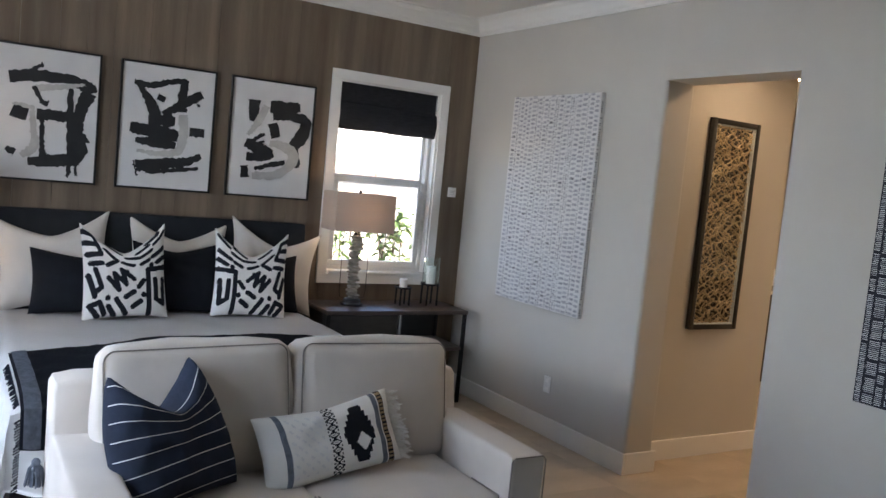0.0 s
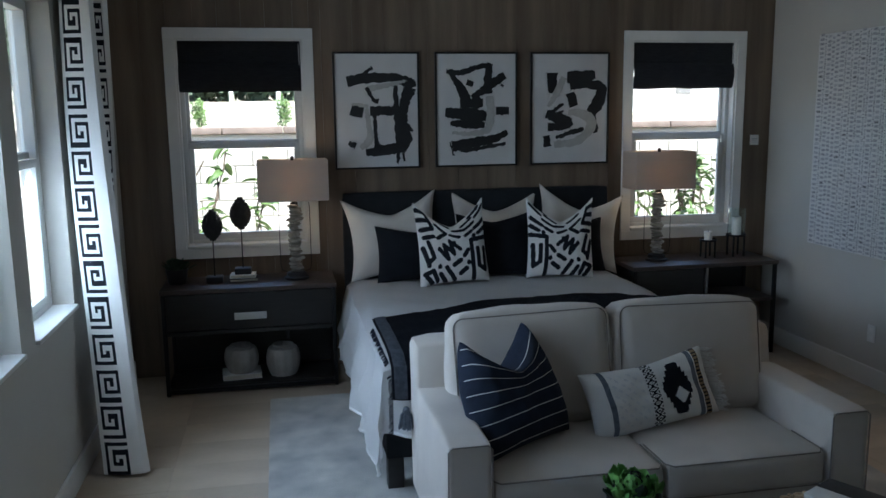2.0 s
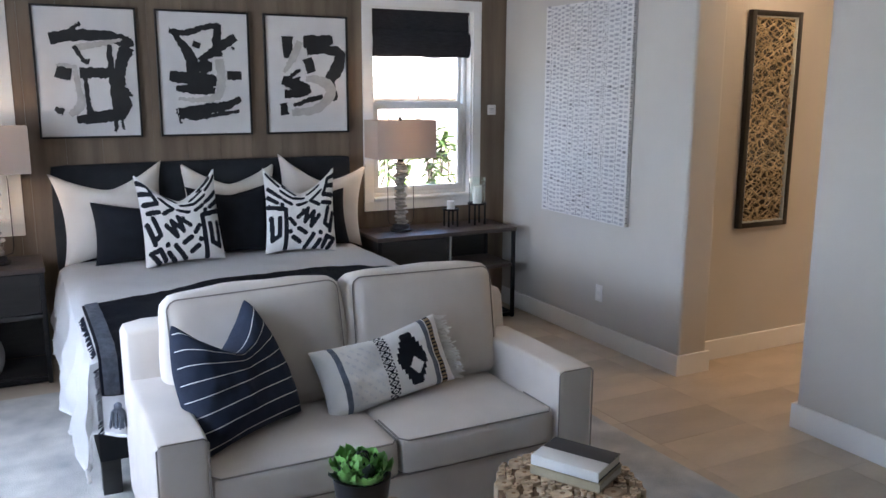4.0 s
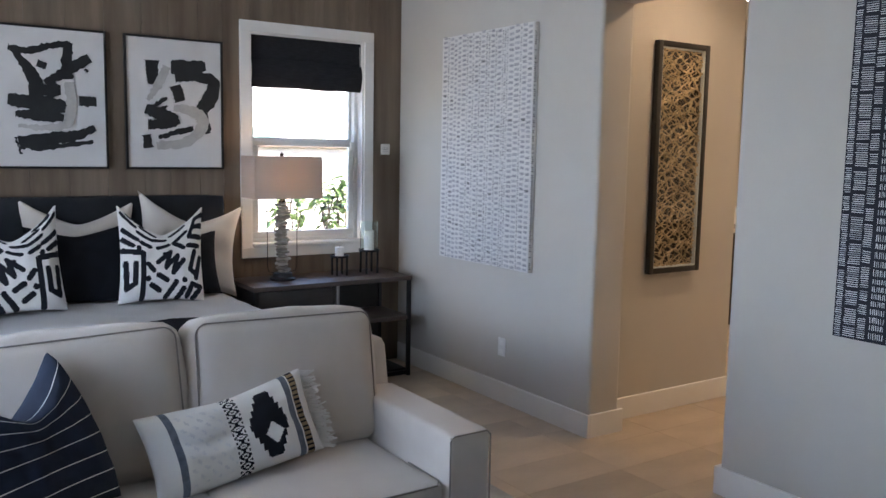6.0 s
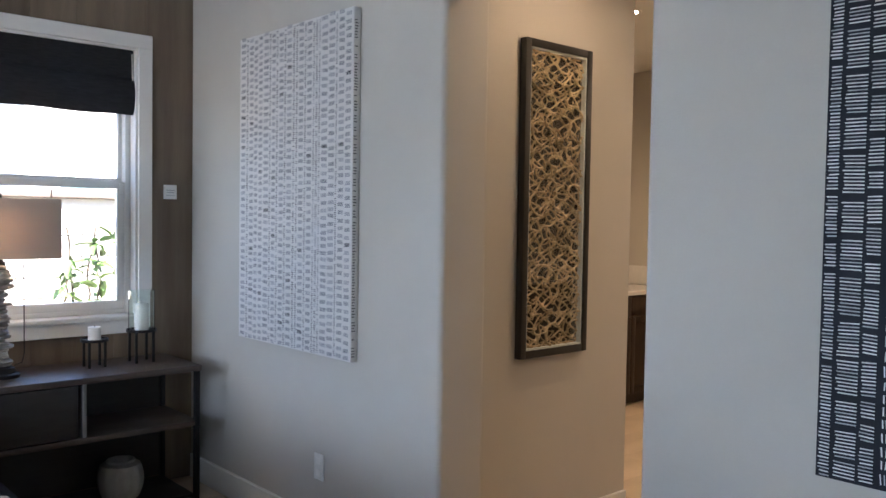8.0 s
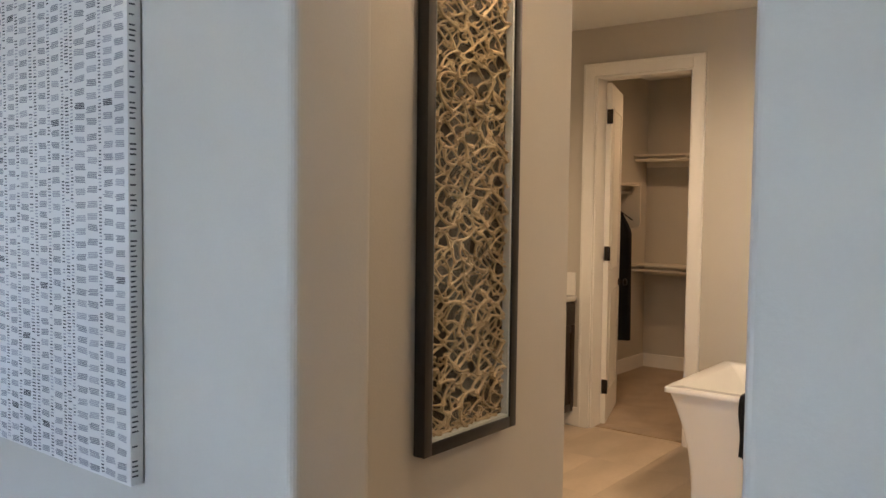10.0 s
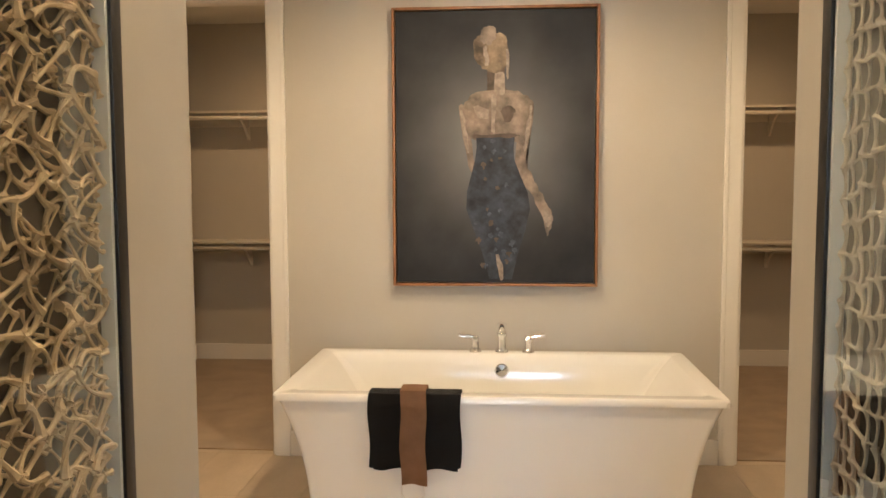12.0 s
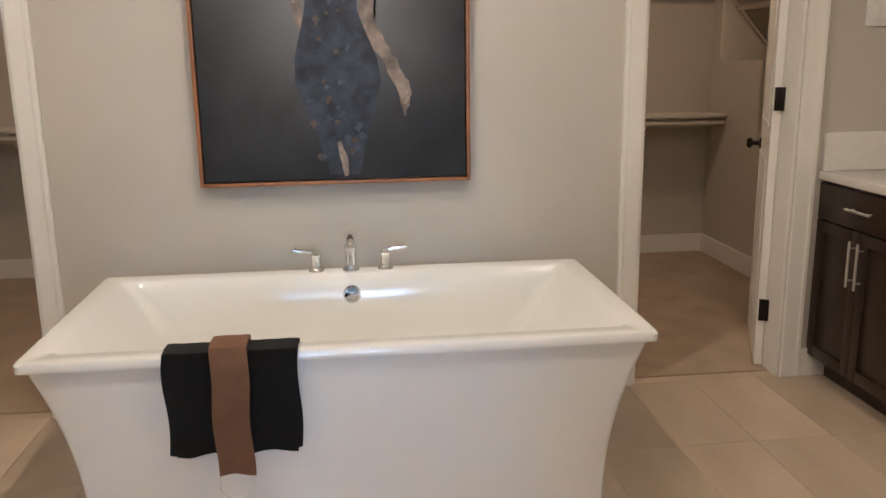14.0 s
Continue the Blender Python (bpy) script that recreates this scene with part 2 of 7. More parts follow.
wall_south = structure("wall_south", box(LW - 0.2, BACK - 0.2, -0.1, RW + 0.2, BACK, TOP), M_WALL, "plain beige painted wall")
hall_wall_north = structure("wall_hall_north", boxes([(JAMB, HY1, -0.1, HEND, HY1 + 0.14, TOP), (HEND - 0.14, HY1 + 0.14, -0.1, HEND, BY1, TOP)]), M_WALL, "warm beige hall wall")
hall_wall_south = structure("wall_hall_south", boxes([(JAMB, HY0 - 0.14, -0.1, HENDS, HY0, TOP), (HENDS - 0.14, BY0, -0.1, HENDS, HY0 - 0.14, TOP)]), M_WALL, "warm beige hall wall")
wall_tub = structure("wall_tub", wall_run("y", TX, TX + 0.14, BY0 - 0.14, BY1 + 0.14, -0.1, TOP, [(*D1, -0.1, DH), (*D2, -0.1, DH)]), M_WALL, "beige bathroom wall with two closet doorways")
structure("wall_bath_north", box(HEND - 0.14, BY1, -0.1, CX + 0.14, BY1 + 0.14, TOP), M_WALL, "beige bathroom wall")
structure("wall_bath_south", box(HEND - 0.14, BY0 - 0.14, -0.1, CX + 0.14, BY0, TOP), M_WALL, "beige bathroom wall")
structure("wall_closet_back", box(CX, BY0, -0.1, CX + 0.14, BY1, TOP), M_WALL, "beige closet wall")
structure("wall_closet_middle", box(TX + 0.14, 4.22, -0.1, CX, 4.35, TOP), M_WALL, "beige closet wall")
structure("ceiling", box(LW - 0.2, BACK - 0.2, CEIL, RW + 0.1, BW + 0.15, CEIL + 0.25), M_CEIL, "off-white bedroom ceiling")
structure("ceiling_bath", box(RW + 0.1, BY0 - 0.2, CEIL - 0.2, CX + 0.2, BY1 + 0.2, CEIL + 0.25), M_CEIL, "off-white bathroom ceiling")
structure("floor", box(LW - 0.2, BACK - 0.2, -0.12, TX + 0.07, BW + 0.2, -0.003), M_GROUT, "beige stone tile floor")
structure("carpet", box(TX + 0.07, BY0, -0.12, CX, BY1, 0.006), M_CARPET, "tan cut-pile closet carpet")

# recessed lights over bathroom; hall and closet ones unseen, added to brighten those rooms
CANS = ((5.1, 4.31), (6.61, 5.55), (6.61, 3.05), (7.4, 4.3), (9.6, 5.6), (9.6, 2.95))
for x, y in CANS:
    lamp_spot("recessed_bulb", (x, y, CEIL - 0.215), 2.4 if x < 6 else ((7.4 if y > 4 else 6.0) if x < 9 else 4.6), WARM if x < 9 else (1.0, 0.60, 0.28), 168)

# sky light standing in the window-wall openings
for k, (a, b) in enumerate(SIDE):
    z1 = 1.62 if k == 3 else SZ1 - 0.05
    lamp_area("window_skylight", look((LW - 0.19, (a + b) / 2, (SZ0 + 0.05 + z1) / 2), (LW + 3, (a + b) / 2 + 0.9, (SZ0 + z1) / 2 - 1.25)), b - a - 0.1, z1 - SZ0 - 0.1, SKYW * (0.08, 0.25, 1.05, 2.3)[k] * (z1 - SZ0 - 0.1), (0.71, 0.86, 1.0))


# ---- trim, windows, openings ----
def casing_window(name, x0, x1, label):
    """A cased single-hung window in the bed wall, with sill, sashes, panes and a folded blind."""
    c = 0.073
    w = structure(name, boxes([(x0 - c, BW - 0.016, WZ1, x1 + c, BW + 0.004, WZ1 + c), (x0 - c, BW - 0.016, WZ0 - c, x1 + c, BW + 0.004, WZ0),
                               (x0 - c, BW - 0.016, WZ0, x0, BW + 0.004, WZ1), (x1, BW - 0.016, WZ0, x1 + c, BW + 0.004, WZ1)], 0.003), M_TRIM, label)
    part("window_reveal", boxes([(x0, BW + 0.004, WZ0, x0 + 0.012, BW + 0.11, WZ1), (x1 - 0.012, BW + 0.004, WZ0, x1, BW + 0.11, WZ1),
                                 (x0 + 0.012, BW + 0.004, WZ1 - 0.012, x1 - 0.012, BW + 0.11, WZ1)]), M_TRIM, w)
    part("window_sill", box(x0 + 0.012, BW - 0.024, WZ0 - 0.002, x1 - 0.012, BW + 0.11, WZ0 + 0.024, 0.004), M_TRIM, w)
    f, y0, y1 = 0.045, BW + 0.075, BW + 0.15
    a, b = x0 + 0.012, x1 - 0.012
    mid = 1.65
    part("window_frame", boxes([(a, y0 - 0.005, WZ0 + 0.024, a + 0.03, y1, WZ1 - 0.012), (b - 0.03, y0 - 0.005, WZ0 + 0.024, b, y1, WZ1 - 0.012),
                                (a + 0.03, y0, WZ1 - 0.05, b - 0.03, y1, WZ1 - 0.012), (a + 0.03, y0, WZ0 + 0.024, b - 0.03, y1, WZ0 + 0.05)], 0.003), M_VINYL, w)
    up = part("upper_sash", boxes([(a + 0.03, y1 - 0.035, mid - 0.012, b - 0.03, y1, mid + 0.022), (a + 0.03, y1 - 0.035, mid + 0.022, a + 0.052, y1, WZ1 - 0.05),
                                   (b - 0.052, y1 - 0.035, mid + 0.022, b - 0.03, y1, WZ1 - 0.05)], 0.003), M_VINYL, w)
    lo = part("lower_sash", boxes([(a + 0.03, y0, mid - 0.035, b - 0.03, y0 + 0.035, mid + 0.005), (a + 0.03, y0, WZ0 + 0.05, b - 0.03, y0 + 0.035, WZ0 + 0.095),
                                   (a + 0.03, y0, WZ0 + 0.095, a + 0.07, y0 + 0.035, mid - 0.035), (b - 0.07, y0, WZ0 + 0.095, b - 0.03, y0 + 0.035, mid - 0.035)], 0.003), M_VINYL, w)
    p1 = part("pane", box(a + 0.05, y1 - 0.02, mid + 0.02, b - 0.05, y1 - 0.016, WZ1 - 0.045), M_GLASS, up, "clear glass pane")
    p2 = part("pane", box(a + 0.068, y0 + 0.016, WZ0 + 0.09, b - 0.068, y0 + 0.02, mid - 0.03), M_GLASS, lo, "clear glass pane")
    p1.visible_shadow = p2.visible_shadow = False
    part("sash_latch", boxes([(b - 0.06, y0 - 0.014, mid - 0.06, b - 0.036, y0, mid - 0.005)], 0.003), M_VINYL, lo)
    # roman blind: flat head with two stacked folds
    blind = thing("roman_blind", ((x0 + x1) / 2, BW + 0.03, WZ1 - 0.012), "charcoal fabric roman blind half raised in window", "blind", "window blinds")
    hw = (b - a) / 2 - 0.004
    rows, nz, nx = [], 40, 24
    bm = bmesh.new()
    H = 0.345
    for i in range(nz + 1):
        s = i / nz
        fold = 0.006 + 0.012 * s + (0.018 * math.sin(min(1, max(0, (s - 0.42) / 0.5)) * math.pi) if s > 0.42 else 0)
        if 0.40 < s < 0.46:
            fold -= 0.008
        if s > 0.93:
            fold -= 0.02 * (s - 0.93) / 0.07
        rows.append([bm.verts.new((hw * (2 * k / nx - 1) * (1.0 if s < 0.42 else 1.004), -fold + 0.002 * math.sin(k * 1.3 + s * 3), -H * s - 0.003 * math.sin(k * 0.5) * s)) for k in range(nx + 1)])
    for r, q in zip(rows, rows[1:]):
        for k in range(nx):
            bm.faces.new((r[k], r[k + 1], q[k + 1], q[k]))
    bmesh.ops.solidify(bm, geom=bm.faces[:], thickness=0.006)
    part("blind_fabric", bm, M_BLIND, blind)
    part("head_rail", box(-hw, 0.008, -0.03, hw, 0.028, -0.001, 0.002), M_VINYL, blind)
    part("pull_cord", tube([(hw - 0.01, -0.012, -0.02), (hw - 0.008, -0.014, -0.16), (hw - 0.012, -0.016, -0.2)], 0.003, 6), M_WHITEFAB, blind, "white pull cord")
    return w


casing_window("window_1", *W1, "white cased single-hung window facing the garden")
casing_window("window_2", *W2, "white cased single-hung window facing the garden")


def side_window(name, y0, y1):
    """A deep-set window in the window wall with drywall returns and a sill."""
    x1, x0 = LW - 0.105, LW - 0.175
    w = structure(name, boxes([(x0, y0, SZ0, x1, y0 + 0.045, SZ1), (x0, y1 - 0.045, SZ0, x1, y1, SZ1),
                               (x0, y0 + 0.045, SZ1 - 0.045, x1, y1 - 0.045, SZ1), (x0, y0 + 0.045, SZ0, x1, y1 - 0.045, SZ0 + 0.05)], 0.003), M_VINYL,
                  "white vinyl window set deep in the wall")
    mid = 1.65
    part("window_sill", box(LW - 0.105, y0, SZ0 - 0.001, LW + 0.022, y1, SZ0 + 0.022, 0.004), M_TRIM, w)
    up = part("upper_sash", boxes([(x0, y0 + 0.045, mid, x0 + 0.035, y1 - 0.045, mid + 0.035)], 0.003), M_VINYL, w)
    lo = part("lower_sash", boxes([(x0 + 0.035, y0 + 0.045, mid - 0.04, x1, y1 - 0.045, mid), (x0 + 0.035, y0 + 0.045, SZ0 + 0.05, x1, y0 + 0.085, mid - 0.04),
                                   (x0 + 0.035, y1 - 0.085, SZ0 + 0.05, x1, y1 - 0.045, mid - 0.04), (x0 + 0.035, y0 + 0.085, SZ0 + 0.05, x1, y1 - 0.085, SZ0 + 0.09)], 0.003), M_VINYL, w)
    a = part("pane", box(x0 + 0.015, y0 + 0.04, mid + 0.03, x0 + 0.019, y1 - 0.04, SZ1 - 0.04), M_GLASS, up)
    b = part("pane", box(x0 + 0.05, y0 + 0.08, SZ0 + 0.08, x0 + 0.054, y1 - 0.08, mid - 0.035), M_GLASS, lo)
    a.visible_shadow = b.visible_shadow = False


for k, span in enumerate(reversed(SIDE)):
    side_window(f"window_{3 + k}", *span)

BB, BT = 0.135, 0.018


def base_run(name, x0, y0, x1, y1):
    bm = bmesh.new()
    add_box(bm, x0, y0, 0, x1, y1, BB, 0.004)
    return structure(name, bm, M_TRIM, "white painted baseboard")


base_run("baseboard_1", RW - BT, OP1 - BT, RW, BW - 0.02)
base_run("baseboard_2", RW - BT, BACK, RW, OP0 + BT)
base_run("baseboard_3", RW, OP1 - BT, JAMB + BT, OP1)
base_run("baseboard_4", RW, OP0, JAMB + BT, OP0 + BT)
base_run("baseboard_5", JAMB, HY1 - BT, HEND, HY1)
base_run("baseboard_6", JAMB, HY0, HENDS, HY0 + BT)
base_run("baseboard_7", LW, BACK, LW + BT, BW - 0.02)
base_run("baseboard_8", LW, BACK, RW, BACK + BT)
base_run("baseboard_9", TX - BT, D2[1] + 0.085, TX, D1[0] - 0.085)
base_run("baseboard_10", TX - BT, BY0, TX, D2[0] - 0.085)
base_run("baseboard_11", CX - BT, BY0, CX, 4.22)
base_run("baseboard_12", CX - BT, 4.35, CX, BY1)
base_run("baseboard_13", TX + 0.14, BY0, CX, BY0 + BT)
base_run("baseboard_14", TX + 0.14, BY1 - BT, CX, BY1)
base_run("baseboard_15", TX - BT, D1[1] + 0.085, TX, BY1)


def crown(name, pts_in, axis, a0, a1, face, sign):
    """Crown moulding: a stepped cove swept along one wall."""
    prof = [(0.0, -0.118), (0.012, -0.118), (0.014, -0.10), (0.03, -0.088), (0.045, -0.06), (0.07, -0.03), (0.095, -0.018), (0.10, -0.012), (0.115, -0.012), (0.115, 0.0), (0.0, 0.0)]
    bm = bmesh.new()
    ends = []
    for a in (a0, a1):
        ends.append([bm.verts.new((face + sign * d, a, CEIL + h) if axis == "y" else (a, face + sign * d, CEIL + h)) for d, h in prof])
    n = len(prof)
    for k in range(n):
        bm.faces.new((ends[0][k], ends[0][(k + 1) % n], ends[1][(k + 1) % n], ends[1][k]))
    bm.faces.new(ends[0]), bm.faces.new(ends[1][::-1])
    return structure(name, bm, M_CEIL, "off-white crown moulding")


crown("trim_crown_north", None, "x", LW, RW, BW - 0.001, -1)
crown("trim_crown_east", None, "y", BACK, BW - 0.002, RW - 0.001, -1)
crown("trim_crown_west", None, "y", BACK, BW - 0.002, LW + 0.001, 1)
crown("trim_crown_south", None, "x", LW, RW, BACK + 0.001, 1)


def door_casing(name, y0, y1):
    c, p = 0.085, 0.018
    rows = [(TX - p, y0 - c, 0, TX, y0, DH + c), (TX - p, y1, 0, TX, y1 + c, DH + c), (TX - p, y0, DH, TX, y1, DH + c),
            (TX, y0, 0, TX + 0.14, y0 + 0.016, DH), (TX, y1 - 0.016, 0, TX + 0.14, y1, DH), (TX, y0 + 0.016, DH - 0.016, TX + 0.14, y1 - 0.016, DH),
            (TX - p - 0.006, y0 - c, 0, TX - p, y0 - c + 0.02, DH + c), (TX - p - 0.006, y1 + c - 0.02, 0, TX - p, y1 + c, DH + c),
            (TX - p - 0.006, y0 - c + 0.02, DH + c - 0.02, TX - p, y1 + c - 0.02, DH + c)]
    return structure(name, boxes(rows, 0.003), M_TRIM, "white painted door casing")


door_casing("trim_doorway_1", *D1)
door_casing("trim_doorway_2", *D2)


def closet_door(name, hy, side, angle):
    """A white two-panel door on the closet side, standing open; hinged at y = hy, opening towards side (+1 north, -1 south)."""
    w, h, t = 0.66, DH - 0.03, 0.036
    d = structure(name, box(0.0, -t, 0.012, w, 0.0, h, 0.003), M_TRIM, "white panel door standing open")
    x = TX + 0.125
    d.matrix_world = pose(x, hy, 0, 0, 0, angle)
    for s in (-1, 1):
        yy = (0.0, 0.006) if s > 0 else (-t - 0.006, -t)
        for z0, z1 in ((0.22, 0.95), (1.10, h - 0.16)):
            part("panel_moulding", boxes([(0.11, yy[0], z0, 0.13, yy[1], z1), (w - 0.13, yy[0], z0, w - 0.11, yy[1], z1), (0.13, yy[0], z0, w - 0.13, yy[1], z0 + 0.02), (0.13, yy[0], z1 - 0.02, w - 0.13, yy[1], z1)], 0.002), M_TRIM, d)
    for z in (0.28, 1.23, 2.19):
        part("hinge", boxes([(-0.012, -t - 0.004, z - 0.05, 0.004, -t + 0.03, z + 0.05), (-0.016, -t - 0.012, z - 0.05, -0.004, -t, z + 0.05)], 0.002), M_BRONZE, d, "black bronze hinge")
    kn = part("door_handle", lathe([(0.026, 0), (0.026, 0.006), (0.010, 0.010), (0.010, 0.035), (0.024, 0.045), (0.027, 0.058), (0.018, 0.068)], n=20), M_BRONZE, d, "dark bronze knob")
    kn.matrix_local = pose(w - 0.06, 0.0, 0.98, -90, 0, 0)
    kn2 = part("door_handle", lathe([(0.026, 0), (0.026, 0.006), (0.010, 0.010), (0.010, 0.035), (0.024, 0.045), (0.027, 0.058), (0.018, 0.068)], n=20), M_BRONZE, d, "dark bronze knob")
    kn2.matrix_local = pose(w - 0.06, -t, 0.98, 90, 0, 0)
    return d


closet_door("door_1", D1[1] - 0.02, 1, 19)
closet_door("door_2", D2[0] + 0.056, -1, -24)


# ---- soft shapes ----
def pillow_bm(w, h, t, chop=0.0, n=26, pick=None, pinch=0.07, seed=1, slump=0.0, squeeze=0.0):
    """A stuffed cushion standing in the xz plane on its lower edge, with pinched corners and an optional dent in its top edge.
    pick(u, v) gives the material slot on the front."""
    bm = bmesh.new()
    sheets = []
    for side in (-1, 1):
        rows = []
        for j in range(n + 1):
            v = 2 * j / n - 1
            row = []
            for i in range(n + 1):
                u = 2 * i / n - 1
                x = w / 2 * u * (1 - pinch * (1 - v * v))
                z = h / 2 * v * (1 - pinch * (1 - u * u))
                puff = max(0.0, (1 - u ** 4) * (1 - v ** 4)) ** 0.55
                wr = noise.noise(Vector((u * 2.2 + seed, v * 2.2, side))) * 0.16 + noise.noise(Vector((u * 5 + seed, v * 3.5, side + 4.0))) * 0.08
                y = side * t / 2 * puff * (1 + wr)
                if chop:
                    k = (max(0.0, 1 - math.sqrt(u * u + 0.01) / 0.95)) ** 1.05 * 1.15 * max(0.0, (v + 0.35) / 1.35) ** 1.8
                    z -= chop * k
                    x += 0.16 * chop * math.sin(math.pi * u) * max(0, v) ** 2
                x *= 1 - squeeze * max(0.0, (v + 0.2) / 1.2) ** 1.5
                z -= slump * (1 - abs(v)) * puff
                row.append(bm.verts.new((x, y, z + h / 2)) if side < 0 or 0 < i < n and 0 < j < n else sheets[0][j][i])
            rows.append(row)
        sheets.append(rows)
        for j in range(n):
            for i in range(n):
                q = (rows[j][i], rows[j][i + 1], rows[j + 1][i + 1], rows[j + 1][i])
                if len(set(q)) == 4:
                    try:
                        f = bm.faces.new(q if side < 0 else q[::-1])
                    except ValueError:
                        continue
                    if pick and side < 0:
                        f.material_index = pick((2 * i + 1) / n - 1, (2 * j + 1) / n - 1)
    return bm


def soft_block(x0, y0, z0, x1, y1, z1, r, puff=0.0, n=10, seed=0):
    """An upholstered block: rounded, subdivided, slightly bulging and uneven."""
    bm = bmesh.new()
    bmesh.ops.create_cube(bm, size=2.0)
    bmesh.ops.subdivide_edges(bm, edges=bm.edges[:], cuts=n, use_grid_fill=True)
    c = Vector(((x0 + x1) / 2, (y0 + y1) / 2, (z0 + z1) / 2))
    hx = Vector(((x1 - x0) / 2, (y1 - y0) / 2, (z1 - z0) / 2))
    for v in bm.verts:
        u = v.co.copy()
        # concentrate vertices at the rounded edges
        for k in range(3):
            u[k] = math.copysign(abs(u[k]) ** 0.75, u[k])
        p = Vector((u.x * hx.x, u.y * hx.y, u.z * hx.z))
        core = Vector([max(-(hx[k] - r), min(hx[k] - r, p[k])) for k in range(3)])
        d = p - core
        if d.length > r:
            p = core + d.normalized() * r
        if puff:
            for k in range(3):
                a, b = (k + 1) % 3, (k + 2) % 3
                if abs(v.co[k]) > 0.999:
                    p[k] += math.copysign(puff, v.co[k]) * (1 - u[a] ** 2) * (1 - u[b] ** 2)
            nz = noise.noise(Vector((p.x * 6 + seed, p.y * 6, p.z * 6))) * puff * 0.35
            p += p.normalized() * nz
        v.co = c + p
    return bm


def piping(pts, r=0.0035):
    return tube(pts, r, 6)


# ---- sofa ----
SX0, SX1, SY0, SYB = 1.085, 2.85, 3.65, 4.56
AW, AH = 0.176, 0.638


def build_sofa():
    s = thing("sofa", ((SX0 + SX1) / 2, (SY0 + SYB) / 2, 0), "cream linen two-seat sofa with dark piping at bed foot", "sofa")
    ox, oy = -(SX0 + SX1) / 2, -(SY0 + SYB) / 2

    def P(name, bm, m, lab=""):
        bmesh.ops.translate(bm, verts=bm.verts, vec=(ox, oy, 0))
        return part(name, bm, m, s, lab)
    for k, (a, b) in enumerate(((SX0, SX0 + AW), (SX1 - AW, SX1))):
        arm = P("arm", soft_block(a, SY0, 0.07, b, 4.36, AH, 0.022, 0.004, 12, k), M_LINEN)
        e = 0.004
        bm = piping([(a + e, SY0 - 0.001, 0.10), (a + e, SY0 - 0.001, AH - 0.02), (a + 0.02, SY0 - 0.001, AH - e), (b - 0.02, SY0 - 0.001, AH - e), (b - e, SY0 - 0.001, AH - 0.02), (b - e, SY0 - 0.001, 0.10)], 0.0032)
        bmesh.ops.translate(bm, verts=bm.verts, vec=(ox, oy, 0))
        part("arm_piping", bm, M_PIPING, arm)
    P("base", soft_block(SX0 + AW, SY0 + 0.03, 0.07, SX1 - AW, 4.40, 0.322, 0.012, 0.002, 8), M_LINEN)
    # back frame with sloped shoulders
    bm = soft_block(SX0 + 0.005, 4.33, 0.07, SX1 - 0.005, SYB, 0.825, 0.045, 0.004, 14)
    for v in bm.verts:
        if v.co.z > 0.6:
            v.co.y += (v.co.z - 0.6) * 0.18
    P("back_frame", bm, M_LINEN)
    mid = (SX0 + SX1) / 2
    for k, (a, b) in enumerate(((SX0 + AW + 0.004, mid - 0.003), (mid + 0.003, SX1 - AW - 0.004))):
        seat = P("seat_cushion", soft_block(a, SY0 + 0.012, 0.322, b, 4.34, 0.476, 0.03, 0.014, 12, k + 5), M_LINEN)
        for z in (0.468, 0.330):
            bm = piping([(a + 0.004, 3.9, z), (a + 0.004, SY0 + 0.05, z), (a + 0.03, SY0 + 0.016, z), (b - 0.03, SY0 + 0.016, z), (b - 0.004, SY0 + 0.05, z), (b - 0.004, 3.9, z)], 0.0035)
            bmesh.ops.translate(bm, verts=bm.verts, vec=(ox, oy, 0))
            part("seat_piping", bm, M_PIPING, seat)
        w = b - a + 0.02
        cu = part("back_cushion", soft_block(-w / 2, -0.095, 0.0, w / 2, 0.095, 0.505, 0.05, 0.028, 14, k + 9), M_LINEN, s)
        cu.matrix_local = pose((a + b) / 2 + ox + (0.014 if k else -0.014), 4.235 + oy, 0.474, -11, (-2, 1.5)[k], (-2, 2)[k])
        hh, vv, q = w / 2 - 0.012, 0.505 - 0.012, 0.045
        edge = [(-hh, -0.083, 0.05)] + [(-hh + q - q * math.cos(a), -0.083, vv - q + q * math.sin(a)) for a in [g * 0.2618 for g in range(7)]] + [(hh - q + q * math.sin(a), -0.083, vv - q + q * math.cos(a)) for a in [g * 0.2618 for g in range(7)]] + [(hh, -0.083, 0.05)]
        part("cushion_piping", piping(edge, 0.003), M_PIPING, cu)
        edge2 = [(x, 0.083, z) for x, y, z in edge]
        part("cushion_piping", piping(edge2, 0.003), M_PIPING, cu)
    for x in (SX0 + 0.09, SX1 - 0.09):
        for y in (SY0 + 0.08, SYB - 0.1):
            P("foot", lathe([(0.018, 0.0), (0.026, 0.075)], x, y, 16), M_BLACKWOOD)
    return s


build_sofa()


